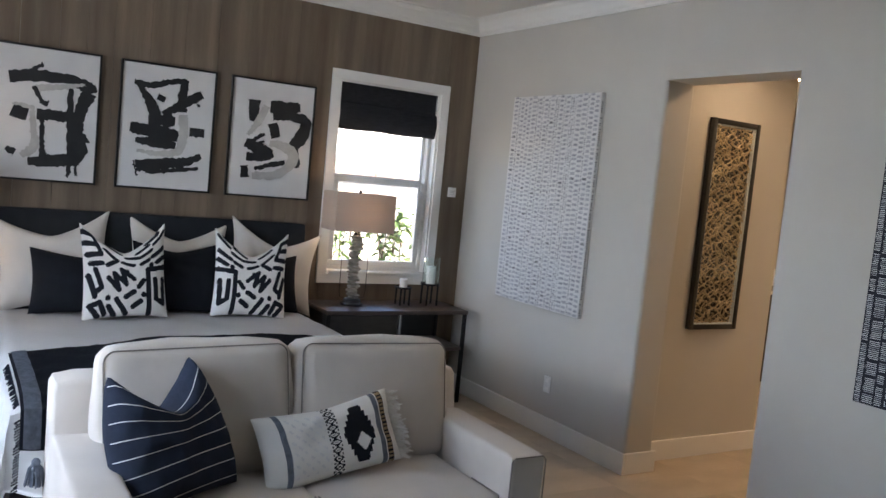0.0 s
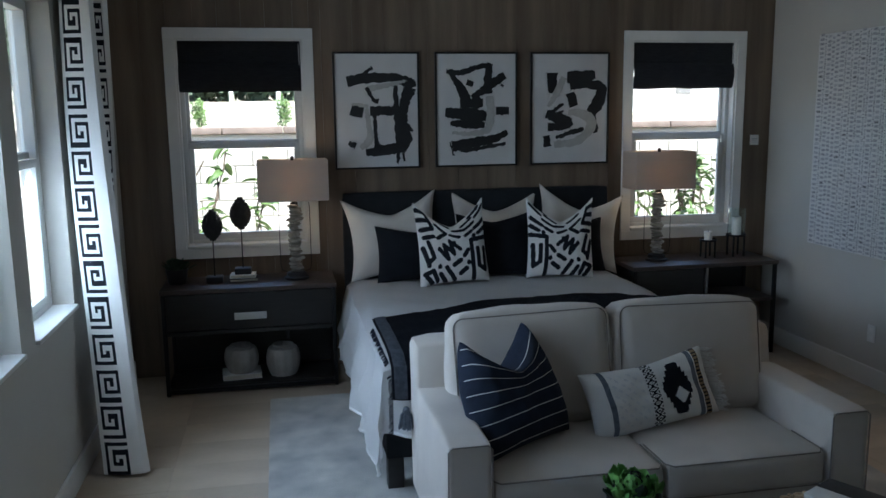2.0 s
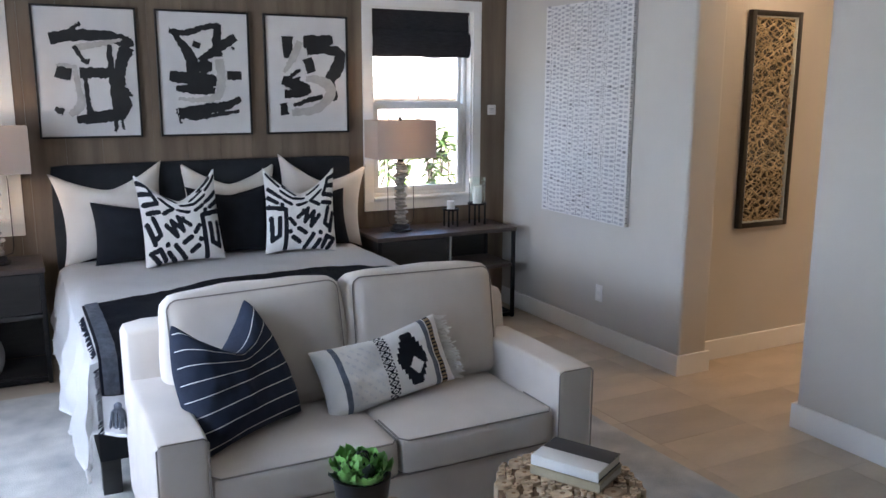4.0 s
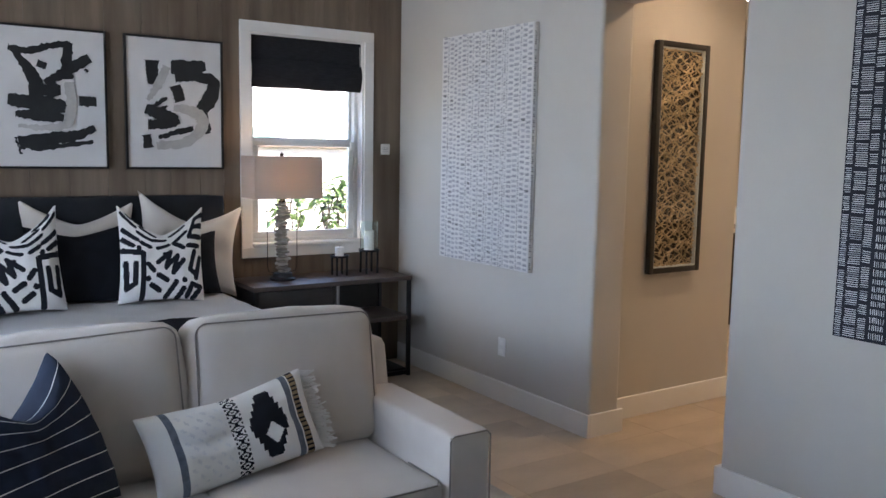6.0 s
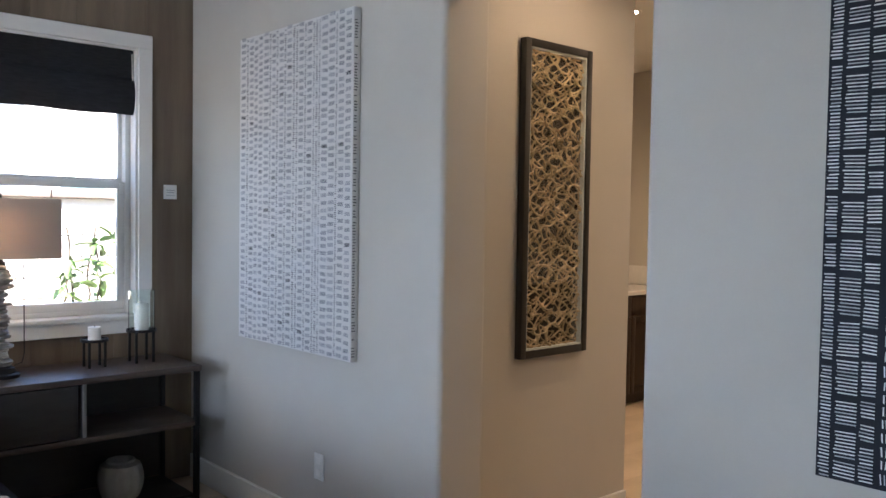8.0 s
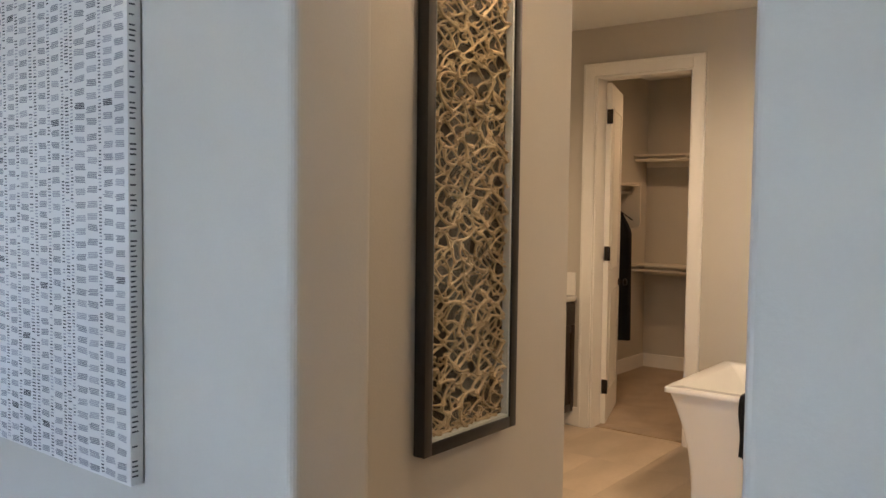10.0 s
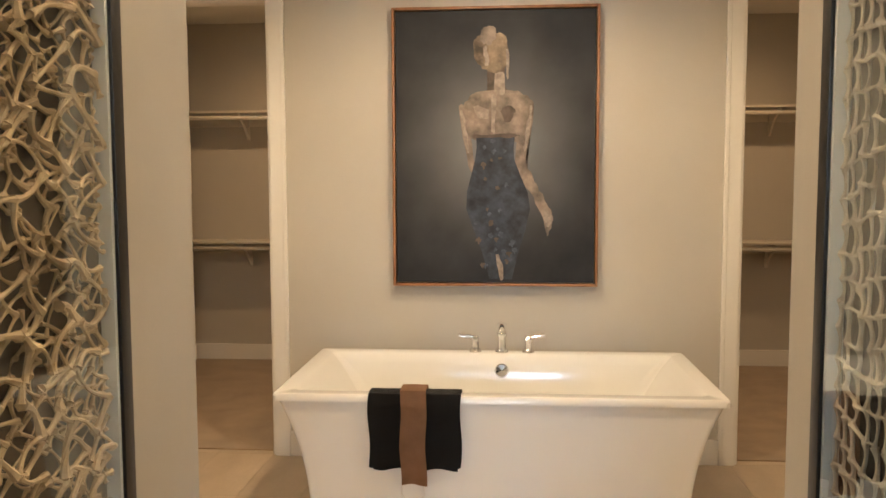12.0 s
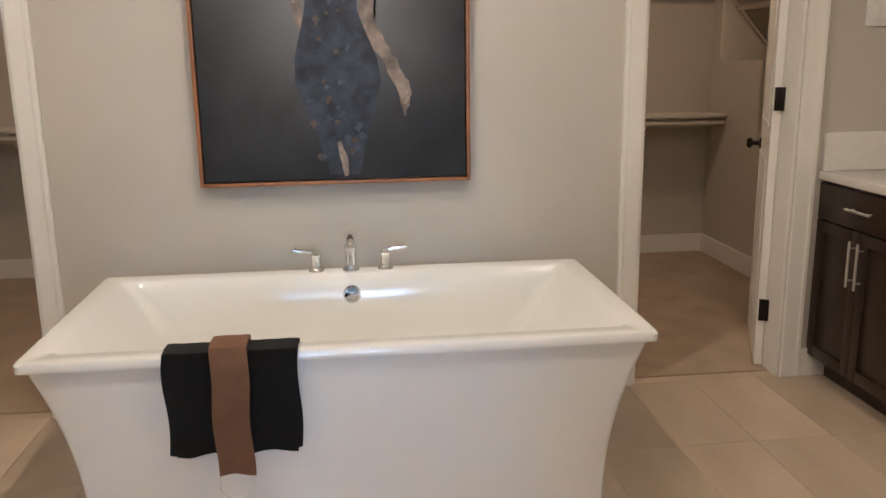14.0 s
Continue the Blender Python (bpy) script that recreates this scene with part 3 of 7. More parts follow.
# ---- bed ----
def build_bed():
    b = thing("bed", (1.95, 5.7, 0), "king bed with charcoal upholstered headboard and dark frame", "bed")
    T = (-1.95, -5.7, 0)

    def P(name, bm, m, lab=""):
        bmesh.ops.translate(bm, verts=bm.verts, vec=T)
        return part(name, bm, m, b, lab)
    P("headboard", soft_block(0.965, 6.73, 0.06, 2.965, 6.83, 1.285, 0.02, 0.004, 16), M_HEAD, "charcoal upholstered headboard")
    P("side_rail", box(0.985, 4.72, 0.17, 1.03, 6.70, 0.36, 0.006), M_HEAD)
    P("side_rail", box(2.87, 4.72, 0.17, 2.915, 6.70, 0.36, 0.006), M_HEAD)
    P("foot_rail", box(0.985, 4.665, 0.17, 2.915, 4.72, 0.36, 0.006), M_HEAD)
    for x in (0.99, 2.83):
        for y in (4.668, 6.55):
            P("leg", box(x, y, 0.008, x + 0.08, y + 0.08, 0.17, 0.004), M_BLACKWOOD)
    P("mattress", soft_block(1.03, 4.73, 0.30, 2.87, 6.69, 0.63, 0.06, 0.01, 12), M_WHITEFAB)
    return b


build_bed()


def duvet_height(x, y):
    return 0.682 + 0.012 * noise.noise(Vector((x * 2.1, y * 2.1, 3.0))) + 0.007 * noise.noise(Vector((x * 6, y * 6, 1.0))) + 0.006 * noise.noise(Vector((x * 15 + 4 * noise.noise(Vector((x, y, 0)) * 2), y * 8, 5.0)))


def build_duvet():
    """White duvet over the mattress, its sides draped nearly to the floor in soft folds."""
    bm = bmesh.new()
    x0, x1, y0, y1, r = 0.985, 2.915, 4.62, 6.62, 0.07
    nx, ny = 96, 84
    hang = 0.46

    def across(s, lo, hi, drop0, drop1):
        """Arc length along a section with drops at both ends: place, drop, side."""
        L = hi - lo
        if s < drop0:
            return lo, drop0 - s, -1
        if s > drop0 + L:
            return hi, s - drop0 - L, 1
        return lo + s - drop0, 0.0, 0
    rows = []
    for j in range(ny + 1):
        row = []
        t = j / ny * (y1 - y0 + 0.31)
        py, dy, sy = across(t, y0, y1, 0.31, 0.0)
        for i in range(nx + 1):
            s = i / nx * (x1 - x0 + 2 * hang)
            px, dx, sx = across(s, x0, x1, hang, hang)
            z = duvet_height(px, py)
            x, y = px, py
            drop = (dx ** 1.6 + dy ** 1.6) ** (1 / 1.6) if dx and dy else dx + dy
            edge = min(px - x0, x1 - px, py - y0) if not drop else 0
            if edge < r:
                z -= (r - edge) ** 2 / (2 * r) * 0.8
            z -= drop
            along = py if dx > dy else px
            wave = (math.sin(along * 14 + 2.1 * math.sin(along * 5)) * 0.030 + 0.045 * noise.noise(Vector((along * 6, drop * 5, 2.0))) + 0.022 * noise.noise(Vector((along * 15 + drop * 9, drop * 7, 4.0)))) * min(1, drop / 0.2)
            out = 0.018 + 0.05 * min(1, drop / 0.3) + wave
            if dx:
                x += sx * out * (1 if not dy else 0.8)
            if dy:
                y -= out * (1 if not dx else 0.8)
            z = max(z, 0.13 + 0.05 * noise.noise(Vector((px * 3, py * 3, 7.0))))
            row.append(bm.verts.new((x - 1.95, y - 5.7, z)))
        rows.append(row)
    for a, c in zip(rows, rows[1:]):
        for k in range(nx):
            bm.faces.new((a[k], a[k + 1], c[k + 1], c[k]))
    edge_line = [v.co.copy() for v in [r[0] for r in rows[::-1]] + rows[0][1:-1] + [r[-1] for r in rows]]
    bmesh.ops.solidify(bm, geom=bm.faces[:], thickness=0.014)
    d = thing("duvet", (1.95, 5.7, 0), "white cotton duvet draped over the bed", "duvet")
    part("cover", bm, M_DUVET, d)
    part("hem", tube(edge_line, 0.008, 6), M_DUVET, d)
    return d


build_duvet()


def build_throw():
    """Black knitted throw over the foot of the bed, hanging over its end, with a grey striped edge and a tassel."""
    th = thing("throw_blanket", (1.95, 5.0, 0.68), "black knitted throw with grey striped border and tassel", "blanket")
    x0, x1, yb, yf = 1.0, 2.93, 5.70, 4.60

    def sheet(a, b, na, lift=0.0):
        bm, rows = bmesh.new(), []
        L = yb - yf + 0.24
        for j in range(61):
            s = j / 60 * L
            row = []
            for i in range(na + 1):
                x = a + (b - a) * i / na
                back = yb + 0.02 * math.sin(x * 2.4) - 0.40 * max(0, 1.95 - x) ** 1.3 - 0.62 * max(0, x - 2.4) ** 1.3
                y = back - s * (1 + (back - yb) / (yb - yf))
                if y > yf:
                    e = min(0.07, y - yf)
                    z = duvet_height(x, y) + 0.030 - (0.07 - e) ** 2 / 0.14 * 0.8
                else:
                    d = yf - y
                    z = duvet_height(x, yf) + 0.030 - 0.028 - d
                    y = yf - 0.048 - 0.05 * min(1, d / 0.25) - 0.014 * math.sin(x * 17 + 1.7 * math.sin(x * 5)) * min(1, d / 0.2)
                row.append(bm.verts.new((x - 1.95, y - 5.0 - lift * 0.6, z - 0.68 + lift)))
            rows.append(row)
        for p, q in zip(rows, rows[1:]):
            for k in range(na):
                bm.faces.new((p[k], p[k + 1], q[k + 1], q[k]))
        bmesh.ops.solidify(bm, geom=bm.faces[:], thickness=0.008)
        return bm
    part("blanket_body", sheet(x0, x1, 90), M_THROW, th)
    part("border_stripe", sheet(x0 + 0.012, x0 + 0.075, 6, 0.006), M_GREYKNIT, th, "grey striped border")
    bm = bmesh.new()
    rnd = random.Random(4)
    for k in range(46):
        s = k / 45
        y = 5.28 - s * 0.7 if s < 0.97 else 4.58
        z = 0.0 if y > 4.62 else -0.05
        add_tube(bm, [(x0 - 1.95, y - 5.0, z - 0.006), (x0 - 1.95 - 0.012 - rnd.random() * 0.012, y - 5.0 + rnd.uniform(-.01, .01), z - 0.018 - rnd.random() * 0.012)], 0.0035, 5)
    for k in range(26):
        z = -0.03 - k * 0.011
        add_tube(bm, [(x0 - 1.95, 4.50 - 5.0, z), (x0 - 1.95 - 0.014 - rnd.random() * 0.01, 4.495 - 5.0, z - 0.012)], 0.0035, 5)
    part("fringe", bm, M_THROW, th)["kind"] = "stuff"
    bm = bmesh.new()
    for k in range(60):
        a, r = rnd.uniform(0, 6.28), rnd.uniform(0.004, 0.035)
        add_tube(bm, [(0, 0, 0.05), (r * 0.8 * math.cos(a), r * 0.8 * math.sin(a), 0.02), (r * 1.15 * math.cos(a), r * 1.15 * math.sin(a), -0.045)], 0.003, 5)
    bmesh.ops.create_icosphere(bm, subdivisions=2, radius=0.017, matrix=Matrix.Translation((0, 0, 0.045)))
    t = part("tassel", bm, M_GREYKNIT, th, "grey yarn tassel")
    t.matrix_local = pose(x0 + 0.055 - 1.95, 4.46 - 5.0, 0.45 - 0.68)


build_throw()

# ---- nightstands ----
NX = (-0.27, 0.868), (3.03, 4.185)
NY0, NY1, NH = 6.37, 6.82, 0.72


def build_nightstand(x0, x1, full, label):
    n = thing("nightstand", ((x0 + x1) / 2, (NY0 + NY1) / 2, 0), label, "nightstand", "nightstands beside the bed")
    hw, hd, t = (x1 - x0) / 2, (NY1 - NY0) / 2, 0.026
    part("top", box(-hw - 0.006, -hd - 0.006, NH - 0.03, hw + 0.006, hd + 0.004, NH, 0.003), M_TOPWOOD, n, "dark wood top")
    for sx in (-1, 1):
        for sy in (-1, 1):
            a, b = sx * hw, sx * (hw - t)
            c, d = sy * hd, sy * (hd - t)
            part("leg", box(min(a, b), min(c, d), 0, max(a, b), max(c, d), NH - 0.03, 0.002), M_BLACKMETAL, n)
    for sy in (-1, 1):
        c, d = sorted((sy * hd, sy * (hd - t)))
        part("rail", box(-hw + t, c, 0.012, hw - t, d, 0.04, 0.002), M_BLACKMETAL, n)
    for sx in (-1, 1):
        c, d = sorted((sx * hw, sx * (hw - t)))
        part("rail", box(c, -hd + t, 0.012, d, hd - t, 0.04, 0.002), M_BLACKMETAL, n)
    part("bottom_shelf", box(-hw + t, -hd + t, 0.03, hw - t, hd - t, 0.055, 0.002), M_BLACKWOOD, n)
    part("middle_shelf", box(-hw + 0.002, -hd + 0.004, 0.41, hw - 0.002, hd - 0.002, 0.435, 0.002), M_TOPWOOD if not full else M_BLACKWOOD, n)
    part("back_panel", box(-hw + t, hd - 0.012, 0.055, hw - t, hd - 0.004, NH - 0.03), M_BLACKWOOD, n)
    if full:
        dr = part("drawer", box(-hw + t + 0.003, -hd + 0.006, 0.442, hw - t - 0.003, hd - 0.02, NH - 0.036, 0.003), M_BLACKWOOD, n)
        part("handle", boxes([(-0.105, -hd - 0.016, 0.505, 0.105, -hd - 0.010, 0.553), (-0.1, -hd - 0.010, 0.52, -0.09, -hd + 0.008, 0.54), (0.09, -hd - 0.010, 0.52, 0.1, -hd + 0.008, 0.54)], 0.002), M_SILVER, dr, "pale brushed metal plate handle")
        part("bracket", box(0.225, -hd + 0.01, 0.345, 0.25, -hd + 0.03, 0.409, 0.002), M_BLACKMETAL, n)
    else:
        part("drawer", box(-hw + t + 0.003, -hd + 0.006, 0.442, -0.02, hd - 0.02, NH - 0.036, 0.003), M_BLACKWOOD, n)
        part("divider", box(0.0, -hd + 0.006, 0.437, 0.018, hd - 0.02, NH - 0.032, 0.002), M_GREYWOOD, n, "pale divider upright")
    return n


M_SILVER = mat("brushed_silver", (0.62, 0.61, 0.58), 0.35, 0.06, 20, 0.03, 120, metal=0.7)
M_GREYWOOD = mat("grey_wood", (0.20, 0.19, 0.18), 0.5, 0.1, 8, 0.05)
build_nightstand(*NX[0], True, "black wood and metal nightstand with drawer and shelf")
build_nightstand(*NX[1], False, "black wood and metal nightstand with one drawer and open shelves")

# ---- table lamps ----
M_SHADE = mat("linen_shade", (0.55, 0.49, 0.43), 0.9, 0.04, 5, 0.25, 380)
shade_n, shade_l = M_SHADE.node_tree.nodes, M_SHADE.node_tree.links
shade_t, shade_m = shade_n.new("ShaderNodeBsdfTranslucent"), shade_n.new("ShaderNodeMixShader")
shade_t.inputs[0].default_value = (0.62, 0.50, 0.40, 1)
shade_m.inputs[0].default_value = 0.3
shade_l.new(shade_n["Principled BSDF"].outputs[0], shade_m.inputs[1]), shade_l.new(shade_t.outputs[0], shade_m.inputs[2])
shade_l.new(shade_m.outputs[0], shade_n["Material Output"].inputs[0])
M_STONE = mat("river_stone", (0.30, 0.27, 0.23), 0.7, 0.3, 12, 0.3, 60, colour2=(0.42, 0.38, 0.33), rand=0.25)


def build_lamp(x, y, turn):
    lamp = thing("table_lamp", (x, y, NH), "table lamp with stacked grey stones and rectangular linen shade", "lamp", "bedside lamps", turn)
    part("base", lathe([(0.082, 0), (0.085, 0.004), (0.085, 0.016), (0.066, 0.022), (0.063, 0.045), (0.05, 0.05), (0.0, 0.052)], n=36, caps=False), M_BLACKWOOD, lamp, "round dark base")
    rnd = random.Random(11)
    z, k = 0.05, 0
    while z < 0.50:
        h = rnd.uniform(0.014, 0.026)
        w = rnd.uniform(0.042, 0.06) if k % 2 else rnd.uniform(0.034, 0.05)
        bm = bmesh.new()
        bmesh.ops.create_icosphere(bm, subdivisions=2, radius=1.0)
        for v in bm.verts:
            q = 1 + 0.16 * noise.noise(v.co * 1.6 + Vector((k * 3.1, 0, 0)))
            v.co = Vector((v.co.x * w * q * 1.05, v.co.y * w * q * 0.85, math.copysign(abs(v.co.z) ** 0.7, v.co.z) * h * 0.56 * q))
        st = part("stone", bm, M_STONE, lamp)
        st.matrix_local = pose(rnd.uniform(-0.011, 0.011), rnd.uniform(-0.008, 0.008), z + h / 2, rnd.uniform(-7, 7), rnd.uniform(-9, 9), rnd.uniform(0, 180))
        z += h * 0.86
        k += 1
    part("rod", tube([(0, 0, 0.04), (0, 0, 0.83)], 0.006, 10), M_BLACKMETAL, lamp)
    part("collar", lathe([(0.022, 0.49), (0.026, 0.495), (0.026, 0.53), (0.016, 0.54), (0.016, 0.57)], n=18), M_BRONZE, lamp)
    for s in (-1, 1):
        part("side_wire", tube([(s * 0.10, 0, 0.53), (s * 0.105, 0, 0.50), (s * 0.105, 0, 0.10), (s * 0.095, 0, 0.06), (s * 0.06, 0, 0.05)], 0.0025, 6), M_BLACKMETAL, lamp)
    hw, hd, z0, z1, t = 0.235, 0.125, 0.55, 0.825, 0.004
    part("shade", boxes([(-hw, -hd, z0, hw, -hd + t, z1), (-hw, hd - t, z0, hw, hd, z1), (-hw, -hd + t, z0, -hw + t, hd - t, z1), (hw - t, -hd + t, z0, hw, hd - t, z1)], 0.001), M_SHADE, lamp, "rectangular beige linen shade")
    part("spider", boxes([(-hw + t, -0.003, 0.81, hw - t, 0.003, 0.815)]), M_BLACKMETAL, lamp)
    part("finial", lathe([(0.004, 0.815), (0.013, 0.822), (0.013, 0.842), (0.004, 0.85)], n=14), M_BRONZE, lamp)
    part("bulb", lathe([(0.012, 0.60), (0.016, 0.62), (0.028, 0.65), (0.028, 0.675), (0.012, 0.697)], n=18), M_BULB, lamp, "lit warm bulb")
    d = bpy.data.lights.new("bedside_bulb", "POINT")
    d.energy, d.color, d.shadow_soft_size = 0.22, WARM, 0.03
    lo = new("bedside_bulb", d)
    lo.location = (x, y, NH + 0.74)
    return lamp


M_BULB = bpy.data.materials.new("lit_bulb")
M_BULB.use_nodes = True
M_BULB.node_tree.nodes["Principled BSDF"].inputs["Emission Color"].default_value = (1, 0.75, 0.45, 1)
M_BULB.node_tree.nodes["Principled BSDF"].inputs["Emission Strength"].default_value = 6.0
build_lamp(0.617, 6.60, 0)
build_lamp(3.315, 6.61, 0)

# ---- bathtub ----
TUBY0, TUBY1, TUBX0, TUBX1, TUBH = 3.352, 5.208, 7.385, 8.335, 0.615


def build_tub():
    tub = thing("bathtub", ((TUBX0 + TUBX1) / 2, (TUBY0 + TUBY1) / 2, 0), "white acrylic freestanding bathtub with flared sides", "bathtub")
    hx, hy = (TUBX1 - TUBX0) / 2, (TUBY1 - TUBY0) / 2

    def ring(bm, ax, ay, z, r, n=8):
        out = []
        for cx, cy, a0 in ((ax - r, ay - r, 0), (-ax + r, ay - r, 90), (-ax + r, -ay + r, 180), (ax - r, -ay + r, 270)):
            for k in range(n + 1):
                a = radians(a0 + 90 * k / n)
                out.append(bm.verts.new((cx + r * math.cos(a), cy + r * math.sin(a), z)))
        return out
    bm = bmesh.new()
    rings = []
    for k in range(15):
        s = k / 14
        flare = s ** 2.3
        rings.append(ring(bm, hx - 0.018, hy - 0.15 + 0.13 * flare, 0.02 + (TUBH - 0.055) * s, 0.03))
    for a, r, z in ((0.018, 0.03, TUBH - 0.034), (0.0, 0.022, TUBH - 0.03), (0.0, 0.022, TUBH - 0.008), (0.006, 0.022, TUBH), (0.07, 0.03, TUBH), (0.082, 0.03, TUBH - 0.008)):
        rings.append(ring(bm, hx - a, hy - a, z, r))
    for k in range(1, 9):
        s = k / 8
        rings.append(ring(bm, hx - 0.085 - 0.06 * s ** 0.9, hy - 0.085 - 0.26 * s ** 0.9, TUBH - 0.012 - 0.40 * s ** 1.1, 0.03 + 0.07 * s))
    rings.append(ring(bm, hx - 0.25, hy - 0.5, TUBH - 0.43, 0.08))
    m = len(rings[0])
    for a, c in zip(rings, rings[1:]):
        for k in range(m):
            bm.faces.new((a[k], a[(k + 1) % m], c[(k + 1) % m], c[k]))
    bm.faces.new(rings[-1])
    bm.faces.new(rings[0][::-1])
    part("tub_body", bm, M_TUB, tub)
    for sx in (-1, 1):
        for sy in (-1, 1):
            part("foot", lathe([(0.018, 0.0), (0.022, 0.006), (0.022, 0.03)], sx * (hx - 0.11), sy * (hy - 0.22), 14), M_BLACKMETAL, tub, "dark levelling foot")
    xd = hx - 0.098
    ov = part("overflow_plate", lathe([(0.0, 0), (0.034, 0.0), (0.036, 0.006), (0.03, 0.014), (0.0, 0.017)], n=28, caps=False), M_CHROME, tub, "chrome overflow plate")
    ov.matrix_local = pose(xd + 0.004, -0.013, TUBH - 0.085, 0, -80, 0)
    fx = hx - 0.035
    sp = part("spout", add_tube(lathe([(0.034, 0.0), (0.031, 0.014), (0.023, 0.022), (0.022, 0.075), (0.027, 0.085), (0.027, 0.10), (0.02, 0.108), (0.02, 0.13), (0.026, 0.136), (0.022, 0.15), (0.008, 0.153)], n=22),
                                [(0, 0, 0.125), (-0.03, 0, 0.142), (-0.07, 0, 0.142), (-0.10, 0, 0.13), (-0.11, 0, 0.112)], 0.018, 14), M_CHROME, tub, "chrome tub spout")
    sp.matrix_local = pose(fx, -0.013, TUBH)
    for s in (-1, 1):
        hb = lathe([(0.031, 0.0), (0.028, 0.013), (0.019, 0.021), (0.018, 0.055), (0.023, 0.065), (0.014, 0.082)], n=20)
        add_tube(hb, [(0, 0, 0.072), (0, s * 0.03, 0.08), (0, s * 0.062, 0.079), (0, s * 0.085, 0.086)], 0.0088, 10)
        h = part("tap_handle", hb, M_CHROME, tub, "chrome lever tap")
        h.matrix_local = pose(fx, -0.013 + s * 0.135, TUBH)
    return tub


build_tub()


def draped(y0, y1, front, back, thick, lift, seed, n=30):
    """Cloth folded over the tub's front rim: a bent strip from inside to outside."""
    bm, rows = bmesh.new(), []
    rim = [(TUBX0 + 0.105, TUBH - 0.03 - back), (TUBX0 + 0.098, TUBH - 0.03), (TUBX0 + 0.085, TUBH + 0.004), (TUBX0 + 0.03, TUBH + 0.008), (TUBX0 + 0.0, TUBH + 0.004), (TUBX0 - 0.012, TUBH - 0.02)]
    for k in range(1, 15):
        rim.append((TUBX0 - 0.014 + 0.016 * (k / 14) ** 0.8, TUBH - 0.02 - front * k / 14))
    for j, (x, z) in enumerate(rim):
        row = []
        for i in range(n + 1):
            y = y0 + (y1 - y0) * i / n
            w = 0.003 * noise.noise(Vector((y * 30, z * 10, seed)))
            up = lift if 1 <= j <= 4 else 0
            out = lift if j > 3 else 0
            yy = y + 0.004 * math.sin(z * 22 + seed) * (1 if j > 4 else 0)
            dz = 0.006 * math.sin(y * 40 + seed) if j == len(rim) - 1 else 0
            row.append(bm.verts.new((x - out + w, yy, z + up + w * 0.5 + dz)))
        rows.append(row)
    for a, c in zip(rows, rows[1:]):
        for k in range(n):
            bm.faces.new((a[k], a[k + 1], c[k + 1], c[k]))
    bmesh.ops.solidify(bm, geom=bm.faces[:], thickness=-thick)
    return bm


M_TOWEL = mat("black_terry", (0.010, 0.011, 0.014), 0.95, 0.25, 30, 0.8, 420, sheen=0.2)
M_TAN = mat("tan_strap", (0.36, 0.20, 0.115), 0.8, 0.12, 14, 0.4, 300)
towel = thing("towel", (TUBX0, 4.64, TUBH), "black folded bath towel hung over the tub rim", "towel")
bm = draped(4.424, 4.802, 0.275, 0.10, 0.014, 0.006, 2.0)
bmesh.ops.translate(bm, verts=bm.verts, vec=(-TUBX0, -4.64, -TUBH))
part("towel_outer", bm, M_TOWEL, towel)
bm = draped(4.440, 4.788, 0.288, 0.10, 0.010, -0.002, 3.0)
bmesh.ops.translate(bm, verts=bm.verts, vec=(-TUBX0, -4.64, -TUBH))
part("towel_inner", bm, M_TOWEL, towel)
strap = thing("back_scrubber", (TUBX0, 4.618, TUBH), "tan fabric back scrubber strap over the black towel", "bath scrubber")
bm = draped(4.565, 4.67, 0.345, 0.06, 0.008, 0.024, 5.0, 10)
bmesh.ops.translate(bm, verts=bm.verts, vec=(-TUBX0, -4.618, -TUBH))
part("strap", bm, M_TAN, strap)
part("cord_loop", tube([(-0.03, 0.045, -0.365), (-0.032, 0.048, -0.400), (-0.033, 0.02, -0.425), (-0.033, -0.02, -0.425), (-0.032, -0.048, -0.400), (-0.03, -0.045, -0.365)], 0.003, 6), M_WHITEFAB, strap, "white cord loop")


# ---- framed brush art over the bed ----
def ribbon(bm, pts, widths, y, rnd, rag=0.006):
    """A flat brush stroke with ragged edges in the xz plane, through control points."""
    P = [Vector((p[0], 0, p[1])) for p in pts]
    path, ws = [], []
    for i in range(len(P) - 1):
        a, b = P[max(0, i - 1)], P[min(len(P) - 1, i + 2)]
        for k in range(10):
            t = k / 10
            p, q = P[i], P[i + 1]
            path.append(0.5 * (2 * p + (q - a) * t + (2 * a - 5 * p + 4 * q - b) * t * t + (3 * p - a - 3 * q + b) * t ** 3))
            ws.append(widths[i] * (1 - t) + widths[i + 1] * t)
    path.append(P[-1]), ws.append(widths[-1])
    L, R = [], []
    for i, p in enumerate(path):
        d = (path[min(i + 1, len(path) - 1)] - path[max(0, i - 1)]).normalized()
        n = Vector((-d.z, 0, d.x))
        L.append(bm.verts.new(p + n * (ws[i] / 2 + rnd.uniform(-rag, rag)) + Vector((0, y, 0))))
        R.append(bm.verts.new(p - n * (ws[i] / 2 + rnd.uniform(-rag, rag)) + Vector((0, y, 0))))
    for i in range(len(path) - 1):
        bm.faces.new((L[i], L[i + 1], R[i + 1], R[i]))


